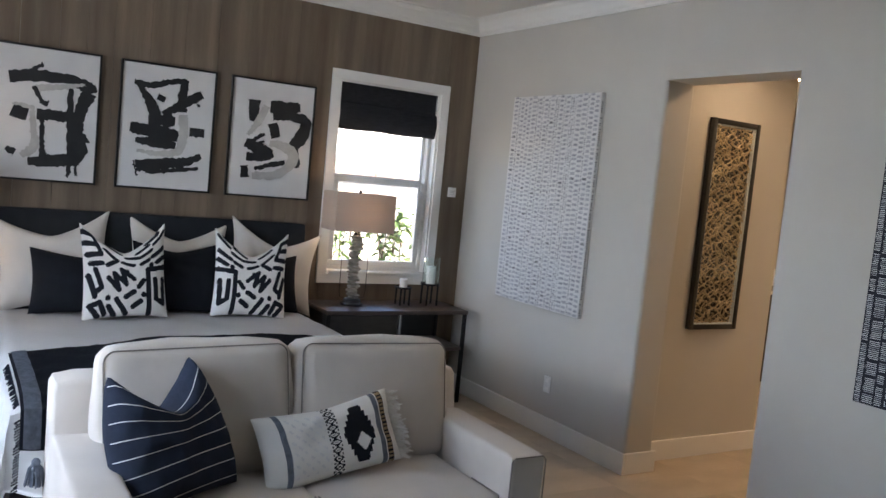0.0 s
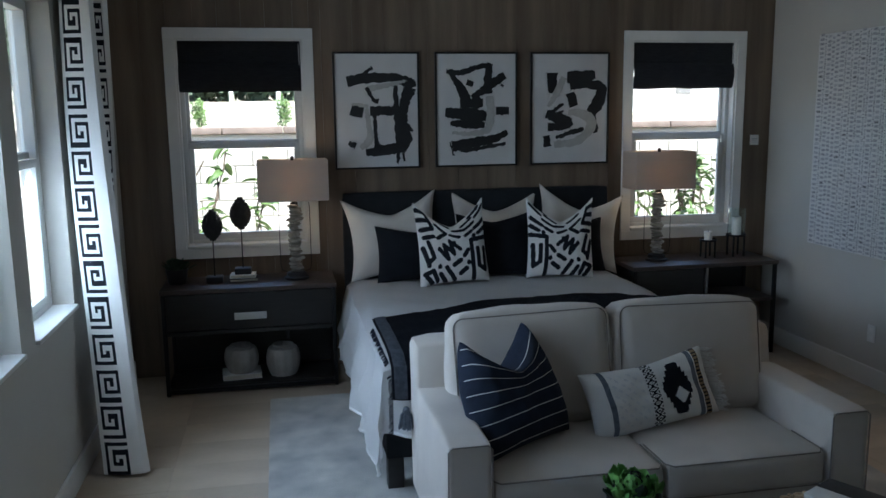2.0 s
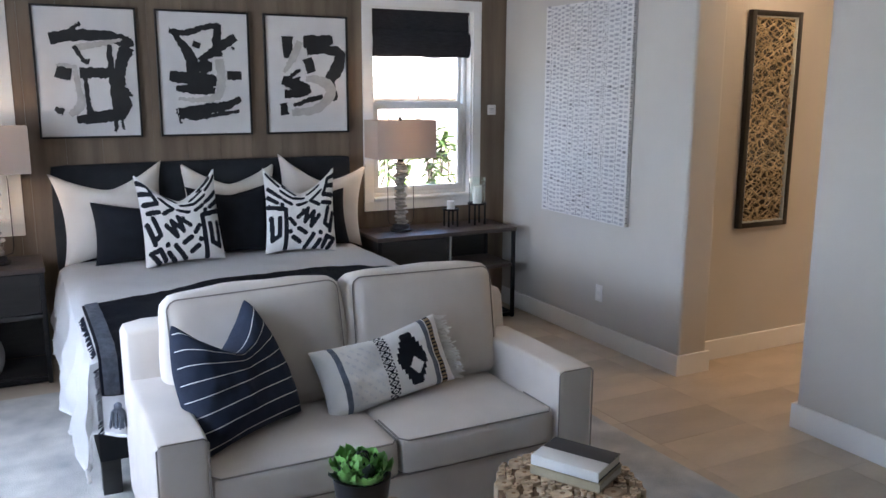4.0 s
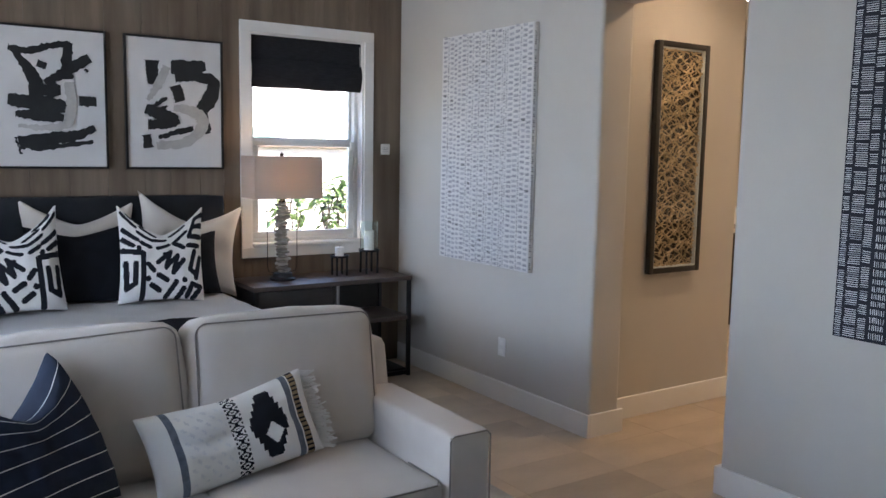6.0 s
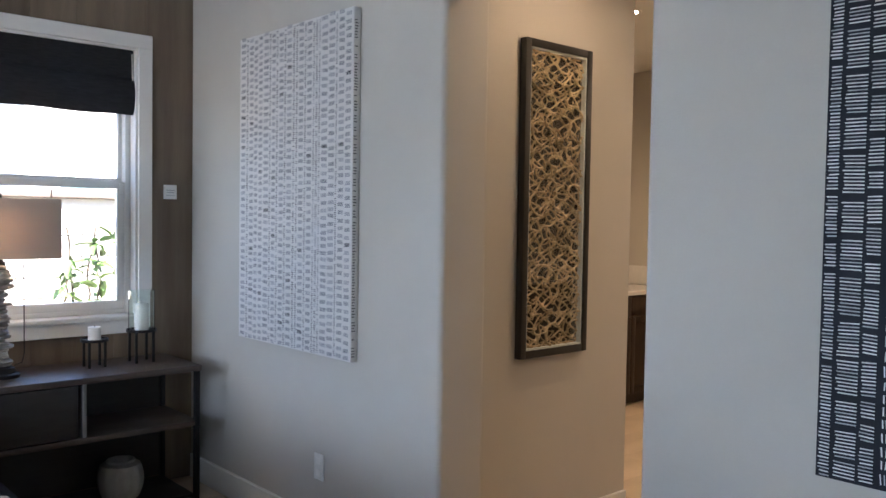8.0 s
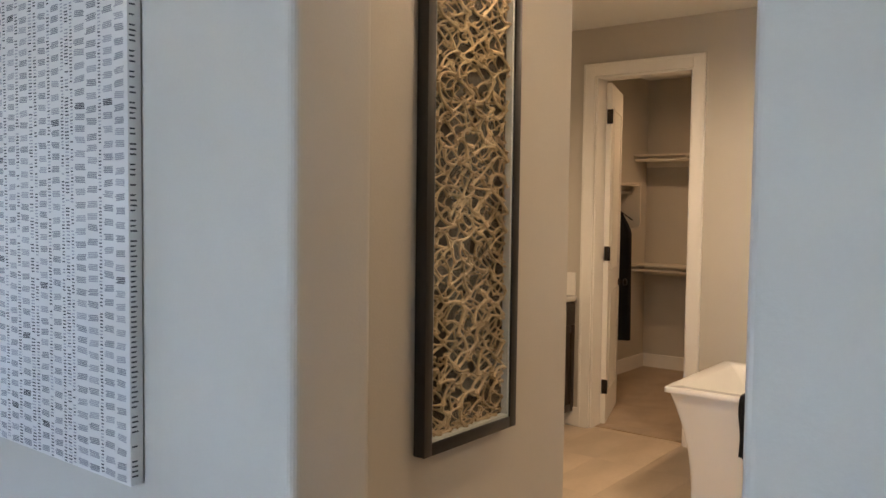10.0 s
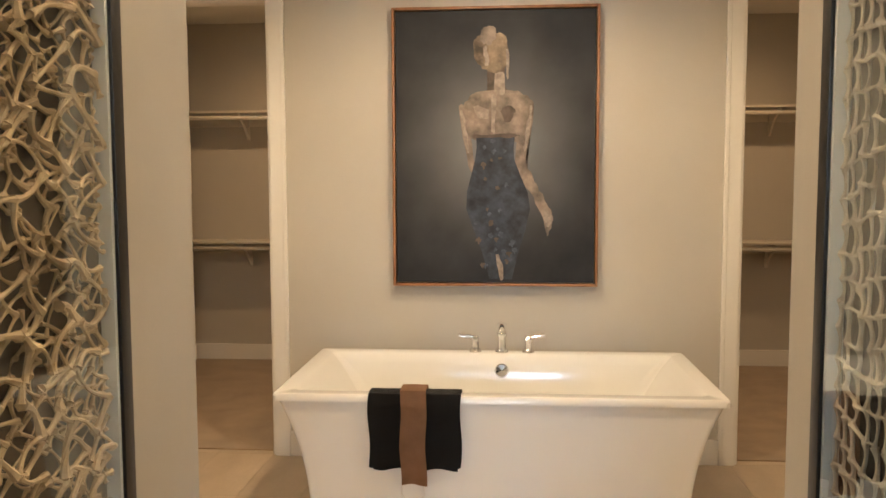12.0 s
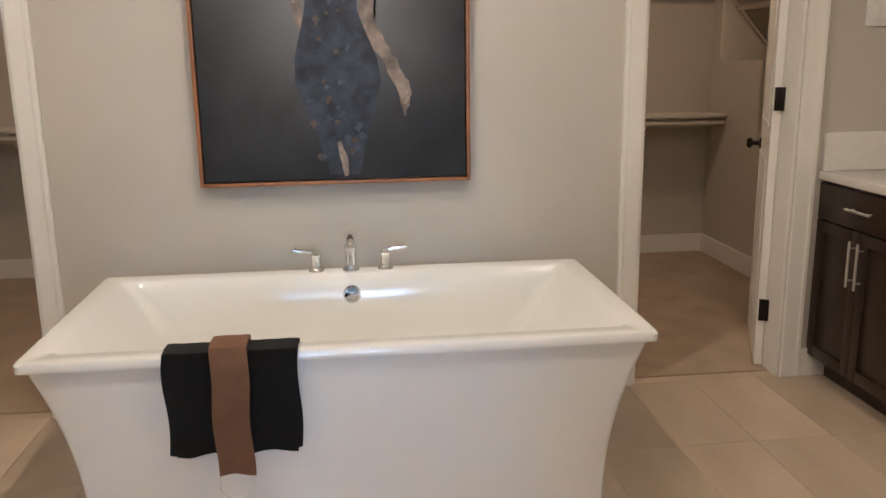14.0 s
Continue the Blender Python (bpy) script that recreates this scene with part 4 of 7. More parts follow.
def brush_picture(x0, black, grey, seed, over):
    w, h = 0.615, 0.824
    p = thing("framed_picture", (x0 + w / 2, BW - 0.006, 1.453), "black framed print of bold black brush strokes", "picture", "three pictures over the bed")
    f, d = 0.012, 0.03
    part("frame", boxes([(-w / 2, -d, 0, -w / 2 + f, 0.0, h), (w / 2 - f, -d, 0, w / 2, 0.0, h), (-w / 2 + f, -d, 0, w / 2 - f, 0.0, f), (-w / 2 + f, -d, h - f, w / 2 - f, 0.0, h)], 0.001), M_BLACK, p)
    part("paper", box(-w / 2 + f, -0.016, f, w / 2 - f, -0.004, h - f), M_CANVAS, p, "white paper")
    rnd = random.Random(seed)

    def U(pts):
        return [((u - 0.5) * w, (1 - v) * h) for u, v in pts]
    y = -0.0175
    layers = [(s, M_INK, "black brush stroke") for s in black] + [(s, M_WASH, "grey wash stroke") for s in grey] + [(s, M_INK, "black brush stroke") for s in over]
    for k, ((pts, ws), m, lab) in enumerate(layers):
        bm = bmesh.new()
        ribbon(bm, U(pts), [v * w for v in ws], y - 0.0004 * k, rnd)
        part("brush_stroke", bm, m, p, lab, smooth=False)


brush_picture(0.926,
              [([(0.16, 0.25), (0.4, 0.22), (0.7, 0.22), (0.9, 0.27), (0.93, 0.3)], (0.12, 0.12, 0.1, 0.13, 0.06)), ([(0.33, 0.2), (0.46, 0.13)], (0.03, 0.04)),
               ([(0.9, 0.3), (0.82, 0.45), (0.8, 0.6), (0.83, 0.75), (0.76, 0.84)], (0.15, 0.11, 0.12, 0.16, 0.12)), ([(0.2, 0.48), (0.28, 0.5), (0.34, 0.51)], (0.14, 0.15, 0.12)),
               ([(0.42, 0.5), (0.6, 0.5), (0.8, 0.5)], (0.1, 0.11, 0.1)), ([(0.36, 0.86), (0.55, 0.84), (0.8, 0.82)], (0.07, 0.13, 0.12)), ([(0.47, 0.52), (0.48, 0.72), (0.5, 0.82)], (0.04, 0.05, 0.08)),
               ([(0.72, 0.28), (0.73, 0.6), (0.74, 0.9), (0.72, 0.95)], (0.05, 0.06, 0.05, 0.02)), ([(0.16, 0.77), (0.24, 0.8)], (0.05, 0.07)), ([(0.8, 0.86), (0.81, 0.94)], (0.03, 0.02)), ([(0.84, 0.62), (0.92, 0.68)], (0.06, 0.03))],
              [([(0.38, 0.32), (0.55, 0.29), (0.7, 0.27), (0.85, 0.24)], (0.07, 0.06, 0.06, 0.02)), ([(0.2, 0.44), (0.4, 0.46)], (0.02, 0.05)), ([(0.38, 0.48), (0.4, 0.62), (0.41, 0.74), (0.3, 0.82)], (0.05, 0.06, 0.09, 0.06))],
              21, [([(0.38, 0.3), (0.46, 0.4), (0.52, 0.42)], (0.03, 0.05, 0.06))])
brush_picture(1.658,
              [([(0.14, 0.16), (0.3, 0.18), (0.5, 0.13), (0.68, 0.11)], (0.05, 0.06, 0.06, 0.06)), ([(0.17, 0.17), (0.3, 0.3), (0.38, 0.42)], (0.04, 0.1, 0.13)), ([(0.66, 0.1), (0.64, 0.25), (0.65, 0.36)], (0.09, 0.1, 0.1)),
               ([(0.45, 0.4), (0.6, 0.32), (0.85, 0.2)], (0.07, 0.09, 0.1)), ([(0.3, 0.45), (0.5, 0.44), (0.58, 0.44)], (0.1, 0.13, 0.1)), ([(0.12, 0.52), (0.4, 0.54), (0.64, 0.56)], (0.1, 0.16, 0.12)),
               ([(0.18, 0.62), (0.4, 0.62), (0.6, 0.64)], (0.05, 0.12, 0.07)), ([(0.74, 0.51), (0.9, 0.51)], (0.1, 0.1)), ([(0.2, 0.82), (0.45, 0.79), (0.7, 0.76), (0.88, 0.7)], (0.13, 0.12, 0.1, 0.06)),
               ([(0.3, 0.86), (0.55, 0.84), (0.86, 0.8)], (0.05, 0.05, 0.04)), ([(0.17, 0.78), (0.22, 0.9)], (0.02, 0.02)), ([(0.38, 0.26), (0.46, 0.28)], (0.08, 0.06)), ([(0.8, 0.28), (0.83, 0.3)], (0.03, 0.03))],
              [([(0.66, 0.38), (0.67, 0.55), (0.62, 0.68), (0.4, 0.71), (0.2, 0.7)], (0.09, 0.1, 0.08, 0.06, 0.02))], 22, [])
brush_picture(2.377,
              [([(0.27, 0.18), (0.27, 0.28), (0.25, 0.36)], (0.14, 0.12, 0.05)), ([(0.46, 0.22), (0.6, 0.22), (0.82, 0.2)], (0.14, 0.16, 0.1)), ([(0.5, 0.3), (0.7, 0.28), (0.9, 0.32), (0.86, 0.45), (0.78, 0.55), (0.84, 0.72)], (0.1, 0.1, 0.13, 0.16, 0.13, 0.06)),
               ([(0.2, 0.54), (0.35, 0.58), (0.52, 0.62)], (0.1, 0.14, 0.08)), ([(0.22, 0.66), (0.4, 0.66), (0.54, 0.63)], (0.1, 0.09, 0.06)), ([(0.2, 0.74), (0.22, 0.84)], (0.08, 0.1)), ([(0.5, 0.36), (0.55, 0.48)], (0.12, 0.1)), ([(0.32, 0.76), (0.5, 0.72), (0.68, 0.68)], (0.03, 0.06, 0.05))],
              [([(0.42, 0.22), (0.33, 0.36), (0.22, 0.48)], (0.08, 0.08, 0.04)), ([(0.48, 0.53), (0.7, 0.56), (0.78, 0.66), (0.6, 0.79), (0.3, 0.82)], (0.06, 0.12, 0.12, 0.1, 0.07))],
              23, [([(0.22, 0.56), (0.36, 0.48), (0.42, 0.46)], (0.06, 0.04, 0.02)), ([(0.3, 0.56), (0.42, 0.52)], (0.05, 0.02))])


# ---- painted canvases with dashes ----
def dashed_canvas(name, y0, y1, z0, z1, ground, inks, label, seed, dense):
    c = thing(name, (RW - 0.004, (y0 + y1) / 2, z0), label, "canvas art", "large canvases")
    hw, h, d = (y1 - y0) / 2, z1 - z0, 0.036
    part("canvas", box(-d, -hw, 0, 0, hw, h, 0.003), ground, c)
    rnd = random.Random(seed)
    cols, y = [], -hw + 0.012
    while y < hw - 0.014:
        kind = rnd.choice("nnwww") if not dense else rnd.choice("nwwv")
        w = {"n": rnd.uniform(0.012, 0.02), "w": rnd.uniform(0.035, 0.055), "v": rnd.uniform(0.05, 0.07)}[kind]
        if y + w > hw - 0.006:
            w, kind = hw - 0.006 - y, "n"
        cols.append((y, w, kind))
        y += w + rnd.uniform(0.004, 0.008)
    mesh = [bmesh.new() for _ in inks]

    def dash(k, ya, za, wa, ha, slope):
        bm = mesh[k]
        x = -d - 0.0015
        q = [(x, ya, za), (x, ya + wa, za + slope), (x, ya + wa, za + slope + ha), (x, ya, za + ha)]
        bm.faces.new([bm.verts.new(v) for v in q])
    for ya, w, kind in cols:
        z = rnd.uniform(0.004, 0.015)
        while z < h - 0.012:
            if kind == "n":
                k = rnd.random()
                dash(0 if k < (0.7 if dense else 0.6) else len(inks) - 1, ya + rnd.uniform(0, 0.002), z, w * rnd.uniform(0.8, 1), 0.0035, rnd.uniform(-0.001, 0.001))
                z += 0.0085 if rnd.random() < 0.93 else 0.02
            elif kind == "w" and not dense:
                k = 0 if rnd.random() < 0.03 else rnd.randrange(1, len(inks))
                sl = rnd.uniform(-0.003, 0.003)
                for i in range(4):
                    dash(k, ya + rnd.uniform(0, 0.004), z + i * 0.0042, w * rnd.uniform(0.8, 0.95), 0.0030, sl)
                z += rnd.uniform(0.027, 0.036)
            elif kind == "w":
                n = rnd.randrange(5, 12)
                sl = rnd.uniform(-0.002, 0.002)
                for i in range(n):
                    if z + i * 0.0085 < h - 0.008:
                        dash(rnd.randrange(len(inks)), ya, z + i * 0.0085, w * rnd.uniform(0.85, 0.97), 0.0032, sl)
                z += n * 0.0085 + rnd.uniform(0.006, 0.016)
            else:
                n = int(w / 0.0085)
                hh = rnd.uniform(0.022, 0.03)
                for i in range(n):
                    if z + hh < h - 0.004:
                        bm = mesh[rnd.randrange(len(inks))]
                        x, yy, tl = -d - 0.0015, ya + i * 0.0085, rnd.uniform(-0.002, 0.003)
                        bm.faces.new([bm.verts.new(v) for v in ((x, yy, z), (x, yy + 0.0032, z), (x, yy + 0.0032 + tl, z + hh * 0.85), (x, yy + tl, z + hh * 0.85))])
                z += hh + rnd.uniform(0.004, 0.009)
    # strokes that wrap over the near edge of the canvas
    for k in range(int(h / 0.012)):
        z = 0.01 + k * 0.012
        if z < h - 0.01 and rnd.random() < 0.8:
            bm = mesh[0]
            bm.faces.new([bm.verts.new(v) for v in ((-d + 0.004, -hw - 0.0012, z), (-d + 0.02 * rnd.uniform(0.6, 1.2), -hw - 0.0012, z), (-d + 0.02, -hw - 0.0012, z + 0.004), (-d + 0.004, -hw - 0.0012, z + 0.004))])
    for bm, m in zip(mesh, inks):
        o = part("brushwork", bm, m, c, smooth=False)
        o["kind"] = "stuff"


M_DASH = mat("dash_black", (0.05, 0.05, 0.06), 0.7, 0.3, 20, 0.1)
M_DASHG = mat("dash_grey", (0.27, 0.27, 0.29), 0.7, 0.15, 20, 0.1)
M_DASHL = mat("dash_light_grey", (0.38, 0.38, 0.40), 0.7, 0.15, 20, 0.1)
M_NAVY = mat("navy_canvas", (0.012, 0.014, 0.024), 0.8, 0.3, 12, 0.2, 200)
M_CHALK = mat("chalk_white", (0.74, 0.74, 0.74), 0.8, 0.15, 30, 0.1)
M_CHALK2 = mat("chalk_grey", (0.42, 0.43, 0.45), 0.8, 0.15, 30, 0.1)
dashed_canvas("wall_canvas", 5.255, 6.225, 0.874, 2.358, M_CANVAS, (M_DASH, M_DASHG, M_DASHL), "tall white canvas painted with columns of grey dashes", 5, False)
dashed_canvas("wall_canvas", 2.33, 3.305, 0.875, 2.355, M_NAVY, (M_CHALK, M_CHALK, M_CHALK2), "tall navy canvas painted with columns of white dashes", 8, True)


# ---- carved panels in the hall ----
M_BARK = mat("carved_tan_wood", (0.41, 0.28, 0.155), 0.75, 0.3, 14, 0.4, 90, colour2=(0.53, 0.385, 0.235))
M_PALE = mat("pale_carved_wood", (0.42, 0.35, 0.27), 0.75, 0.25, 14, 0.4, 90)
M_BACKING = mat("dark_brown_backing", (0.030, 0.020, 0.014), 0.8, 0.2, 8, 0.1)
M_MAT = mat("pale_fillet", (0.55, 0.55, 0.54), 0.5, 0.04, 8, 0.02)


def carved_panel(place, turn, woven, label, seed):
    """Deep black shadow-box frame with carved openwork behind glass; built facing -y."""
    w, h, d = 0.45, 1.385, 0.038
    p = thing("carved_panel", place, label, "wall art", "carved panels facing each other", turn)
    f = 0.034
    part("frame", boxes([(-w / 2, -d, 0, -w / 2 + f, 0, h), (w / 2 - f, -d, 0, w / 2, 0, h), (-w / 2 + f, -d, 0, w / 2 - f, 0, f), (-w / 2 + f, -d, h - f, w / 2 - f, 0, h)], 0.002), M_BLACK, p)
    part("backing", box(-w / 2 + f, -0.006, f, w / 2 - f, -0.001, h - f), M_BACKING, p)
    g = 0.008
    a = w / 2 - f
    part("fillet", boxes([(-a, -d + 0.008, f, -a + g, -0.007, h - f), (a - g, -d + 0.008, f, a, -0.007, h - f), (-a + g, -d + 0.008, f, a - g, -0.007, f + g), (-a + g, -d + 0.008, h - f - g, a - g, -0.007, h - f)]), M_MAT, p, "pale inner fillet")
    rnd = random.Random(seed)
    bm = bmesh.new()
    x0, x1, z0, z1 = -a + g + 0.006, a - g - 0.006, f + g + 0.006, h - f - g - 0.006

    def limb(pa, pb, r, y, sway):
        """One limb of the lattice, bowed sideways and swelling into the knots at its ends."""
        dx, dz = pb[0] - pa[0], pb[1] - pa[1]
        if not (x0 - 0.02 < (pa[0] + pb[0]) / 2 < x1 + 0.02 and z0 - 0.02 < (pa[1] + pb[1]) / 2 < z1 + 0.02) or math.hypot(dx, dz) < 0.008:
            return
        pts = []
        for i in range(8):
            t = i / 7
            bow = sway * math.sin(math.pi * t)
            pts.append((min(x1, max(x0, pa[0] + dx * t - dz * bow)), y + 0.003 * math.sin(math.pi * t), min(z1, max(z0, pa[1] + dz * t + dx * bow))))
        if all((Vector(p) - Vector(q)).length > 0.0012 for p, q in zip(pts, pts[1:])):
            add_tube(bm, pts, lambda t: r * (0.74 + 0.7 * abs(2 * t - 1) ** 3), 6)

    def net(cw, ch, jit, r, y, sway, skip):
        """A net of six-sided cells with loosened knots."""
        nx, nz = int((x1 - x0) / cw) + 3, int((z1 - z0) / ch) + 3
        knot = {}
        for i in range(-1, nx):
            for j in range(-1, nz):
                up = ch * (0.5 if i % 2 else 0.0)
                for h in (0, 1):
                    knot[i, j, h] = (x0 + cw * (i + 0.30 * h + rnd.uniform(-jit, jit)), z0 + ch * j + up + rnd.uniform(-jit, jit) * ch)
        for (i, j, h), pa in knot.items():
            near = [(i, j, 1)] if h == 0 else [(i + 1, j, 0), (i + 1, j + (1 if i % 2 else -1), 0)]
            for q in near:
                if q in knot and rnd.random() > skip:
                    limb(pa, knot[q], r * rnd.uniform(0.7, 1.35), y + rnd.uniform(-0.002, 0.002), rnd.uniform(-sway, sway))
    if woven:
        cw, ch = (x1 - x0) / 11, (z1 - z0) / 31
        for y, r, ph in ((-0.016, 0.0036, 0.0),):
            knot = {(i, j): (x0 + cw * (i + ph) + 0.006 * math.sin(j * 0.7 + i) + rnd.uniform(-0.006, 0.006), z0 + ch * (j + ph) + 0.010 * math.sin(i * 0.9 + j * 0.35) + rnd.uniform(-0.006, 0.006)) for i in range(12) for j in range(32)}
            for (i, j), pa in knot.items():
                for q in ((i + 1, j), (i, j + 1)):
                    if q in knot and rnd.random() > (0.02 if ph == 0 else 0.45):
                        limb(pa, knot[q], r * rnd.uniform(0.75, 1.3), y, rnd.uniform(-0.1, 0.1))
    else:
        net(0.046, 0.044, 0.28, 0.0030, -0.009, 0.14, 0.15)
        net(0.058, 0.058, 0.27, 0.0042, -0.013, 0.14, 0.05)
        net(0.085, 0.078, 0.30, 0.0048, -0.021, 0.24, 0.18)
    part("openwork", bm, M_PALE if woven else M_BARK, p, "carved openwork lattice")
    gl = part("glass", box(-a, -d + 0.003, f, a, -d + 0.006, h - f), M_GLASS, p, "clear glass front")
    gl.visible_shadow = False


carved_panel((5.15, HY1 - 0.003, 0.88), 0, False, "black framed shadow box with tangled tan carved wood", 31)
carved_panel((5.15, HY0 + 0.003, 0.88), 180, True, "black framed shadow box with woven pale lattice", 32)

# ---- painting over the tub ----
M_PAINTBG = bpy.data.materials.new("dark_oil_ground")
M_PAINTBG.use_nodes = True
_n, _l = M_PAINTBG.node_tree.nodes, M_PAINTBG.node_tree.links
_tc, _ns, _mx, _gr, _mp, _rp = (_n.new(k) for k in ("ShaderNodeTexCoord", "ShaderNodeTexNoise", "ShaderNodeMix", "ShaderNodeTexGradient", "ShaderNodeMapping", "ShaderNodeValToRGB"))
_gr.gradient_type = "QUADRATIC_SPHERE"
_mp.inputs["Location"].default_value, _mp.inputs["Scale"].default_value = (0, 0, -0.98), (0.1, 1.45, 1.35)
_l.new(_tc.outputs["Object"], _mp.inputs[0]), _l.new(_tc.outputs["Object"], _ns.inputs["Vector"])
_ns.inputs["Scale"].default_value, _ns.inputs["Detail"].default_value = 4.0, 6.0
_ad = _n.new("ShaderNodeMath")
_ad.operation = "MULTIPLY_ADD"
_ad.inputs[1].default_value, _ad.inputs[2].default_value = 0.22, -0.08
_a2 = _n.new("ShaderNodeMath")
_l.new(_mp.outputs[0], _gr.inputs[0]), _l.new(_ns.outputs[0], _ad.inputs[0])
_l.new(_gr.outputs[0], _a2.inputs[0]), _l.new(_ad.outputs[0], _a2.inputs[1])
_l.new(_a2.outputs[0], _rp.inputs[0])
_rp.color_ramp.elements[0].color, _rp.color_ramp.elements[1].color = (0.026, 0.028, 0.033, 1), (0.175, 0.18, 0.19, 1)
_rp.color_ramp.elements[1].position = 0.62
_l.new(_rp.outputs[0], _n["Principled BSDF"].inputs["Base Color"])
_n["Principled BSDF"].inputs["Roughness"].default_value, _n["Principled BSDF"].inputs["Specular IOR Level"].default_value = 0.6, 0.12
M_PDRESS = mat("blue_black_paint", (0.018, 0.024, 0.039), 0.6, 0.45, 14, 0.3, 50, colour2=(0.038, 0.048, 0.070), detail=9.0)
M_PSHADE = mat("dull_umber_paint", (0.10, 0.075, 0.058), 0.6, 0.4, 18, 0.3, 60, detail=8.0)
M_PLIGHT = mat("pale_paint", (0.29, 0.24, 0.20), 0.6, 0.3, 30, 0.3, 60, detail=8.0)
M_PBLUE = mat("grey_blue_paint", (0.065, 0.082, 0.112), 0.6, 0.4, 30, 0.3, 60, detail=8.0)
M_PSKIN = mat("pale_ochre_paint", (0.11, 0.085, 0.067), 0.55, 0.35, 11, 0.3, 60, colour2=(0.27, 0.215, 0.175), detail=9.0)
M_PHAIR = mat("umber_paint", (0.10, 0.07, 0.042), 0.55, 0.5, 12, 0.3, 60, colour2=(0.24, 0.18, 0.12), detail=8.0)


def painting():
    y0, y1, z0, z1 = 3.776, 4.836, 0.942, 2.374
    w, h, d = y1 - y0, z1 - z0, 0.05
    p = thing("framed_painting", (TX - 0.003, (y0 + y1) / 2, z0), "large dark oil painting of a plain figure in walnut frame", "painting")
    f = 0.014
    part("frame", boxes([(-d, -w / 2, 0, 0, -w / 2 + f, h), (-d, w / 2 - f, 0, 0, w / 2, h), (-d, -w / 2 + f, 0, 0, w / 2 - f, f), (-d, -w / 2 + f, h - f, 0, w / 2 - f, h)], 0.001), M_WALNUT, p, "walnut floater frame")
    part("canvas", box(-d + 0.012, -w / 2 + f + 0.006, f + 0.006, -0.004, w / 2 - f - 0.006, h - f - 0.006), M_PAINTBG, p)
    rnd = random.Random(3)

    def shape(pts, m, lift):
        """A flat painted shape from a few outline points (u to the right as seen, v down)."""
        n, out = len(pts), []
        for i in range(n):
            a, b, c, e = (Vector(pts[(i + k) % n]) for k in (-1, 0, 1, 2))
            for k in range(5):
                t = k / 5
                q = 0.5 * (2 * b + (c - a) * t + (2 * a - 5 * b + 4 * c - e) * t * t + (3 * b - a - 3 * c + e) * t ** 3)
                out.append(q + Vector((rnd.uniform(-.005, .005), rnd.uniform(-.004, .004))))
        bm = bmesh.new()
        fc = bm.faces.new([bm.verts.new((-d + 0.0105 - lift, (0.5 - u) * w, (1 - v) * h)) for u, v in out])
        bmesh.ops.triangulate(bm, faces=[fc], ngon_method="EAR_CLIP")
        part("painted_shape", bm, m, p, smooth=False)
    shape([(0.465, 0.20), (0.54, 0.20), (0.545, 0.28), (0.58, 0.315), (0.44, 0.315), (0.47, 0.28)], M_PSHADE, 0.0)
    shape([(0.50, 0.21), (0.535, 0.21), (0.545, 0.30), (0.505, 0.31)], M_PLIGHT, 0.0003)
    shape([(0.43, 0.298), (0.59, 0.298), (0.665, 0.325), (0.68, 0.37), (0.645, 0.47), (0.385, 0.47), (0.345, 0.38), (0.365, 0.33)], M_PSKIN, 0.0002)
    shape([(0.485, 0.32), (0.505, 0.32), (0.50, 0.44), (0.488, 0.44)], M_PLIGHT, 0.0006)
    shape([(0.40, 0.35), (0.46, 0.36), (0.47, 0.40), (0.42, 0.39)], M_PLIGHT, 0.0006)
    shape([(0.53, 0.37), (0.57, 0.35), (0.60, 0.37), (0.56, 0.41)], M_PSHADE, 0.0006)
    shape([(0.40, 0.13), (0.44, 0.10), (0.54, 0.10), (0.565, 0.16), (0.545, 0.225), (0.47, 0.23), (0.41, 0.19)], M_PHAIR, 0.0005)
    shape([(0.43, 0.10), (0.455, 0.07), (0.495, 0.072), (0.505, 0.11), (0.47, 0.135), (0.437, 0.125)], M_PSKIN, 0.0008)
    shape([(0.445, 0.15), (0.46, 0.145), (0.47, 0.20), (0.455, 0.205)], M_PLIGHT, 0.0009)
    shape([(0.555, 0.16), (0.565, 0.16), (0.567, 0.245), (0.559, 0.25)], M_PLIGHT, 0.0009)
    shape([(0.325, 0.36), (0.365, 0.36), (0.38, 0.45), (0.405, 0.56), (0.385, 0.585), (0.35, 0.49)], M_PSKIN, 0.0004)
    shape([(0.335, 0.38), (0.35, 0.38), (0.375, 0.50), (0.365, 0.51)], M_PLIGHT, 0.0007)
    shape([(0.645, 0.36), (0.685, 0.34), (0.675, 0.43), (0.655, 0.54), (0.69, 0.62), (0.755, 0.70), (0.78, 0.76), (0.755, 0.82), (0.745, 0.78), (0.70, 0.70), (0.625, 0.60), (0.60, 0.52)], M_PSKIN, 0.0004)
    shape([(0.67, 0.36), (0.68, 0.37), (0.655, 0.50), (0.64, 0.50)], M_PLIGHT, 0.0007)
    shape([(0.735, 0.715), (0.765, 0.735), (0.775, 0.77), (0.755, 0.785)], M_PLIGHT, 0.0007)
    bm, last = bmesh.new(), None
    for v, lo, hi in ((0.455, 0.41, 0.598), (0.50, 0.412, 0.592), (0.54, 0.405, 0.594), (0.60, 0.385, 0.625), (0.66, 0.364, 0.66), (0.72, 0.362, 0.672), (0.80, 0.40, 0.648), (0.88, 0.44, 0.615), (0.975, 0.475, 0.585)):
        row = [bm.verts.new((-d + 0.0097, (0.5 - u) * w, (1 - v) * h)) for u in (lo, (lo + hi) / 2, hi)]
        if last:
            for k in (0, 1):
                bm.faces.new((last[k], last[k + 1], row[k + 1], row[k]))
        last = row
    part("painted_dress", bm, M_PDRESS, p, smooth=False)
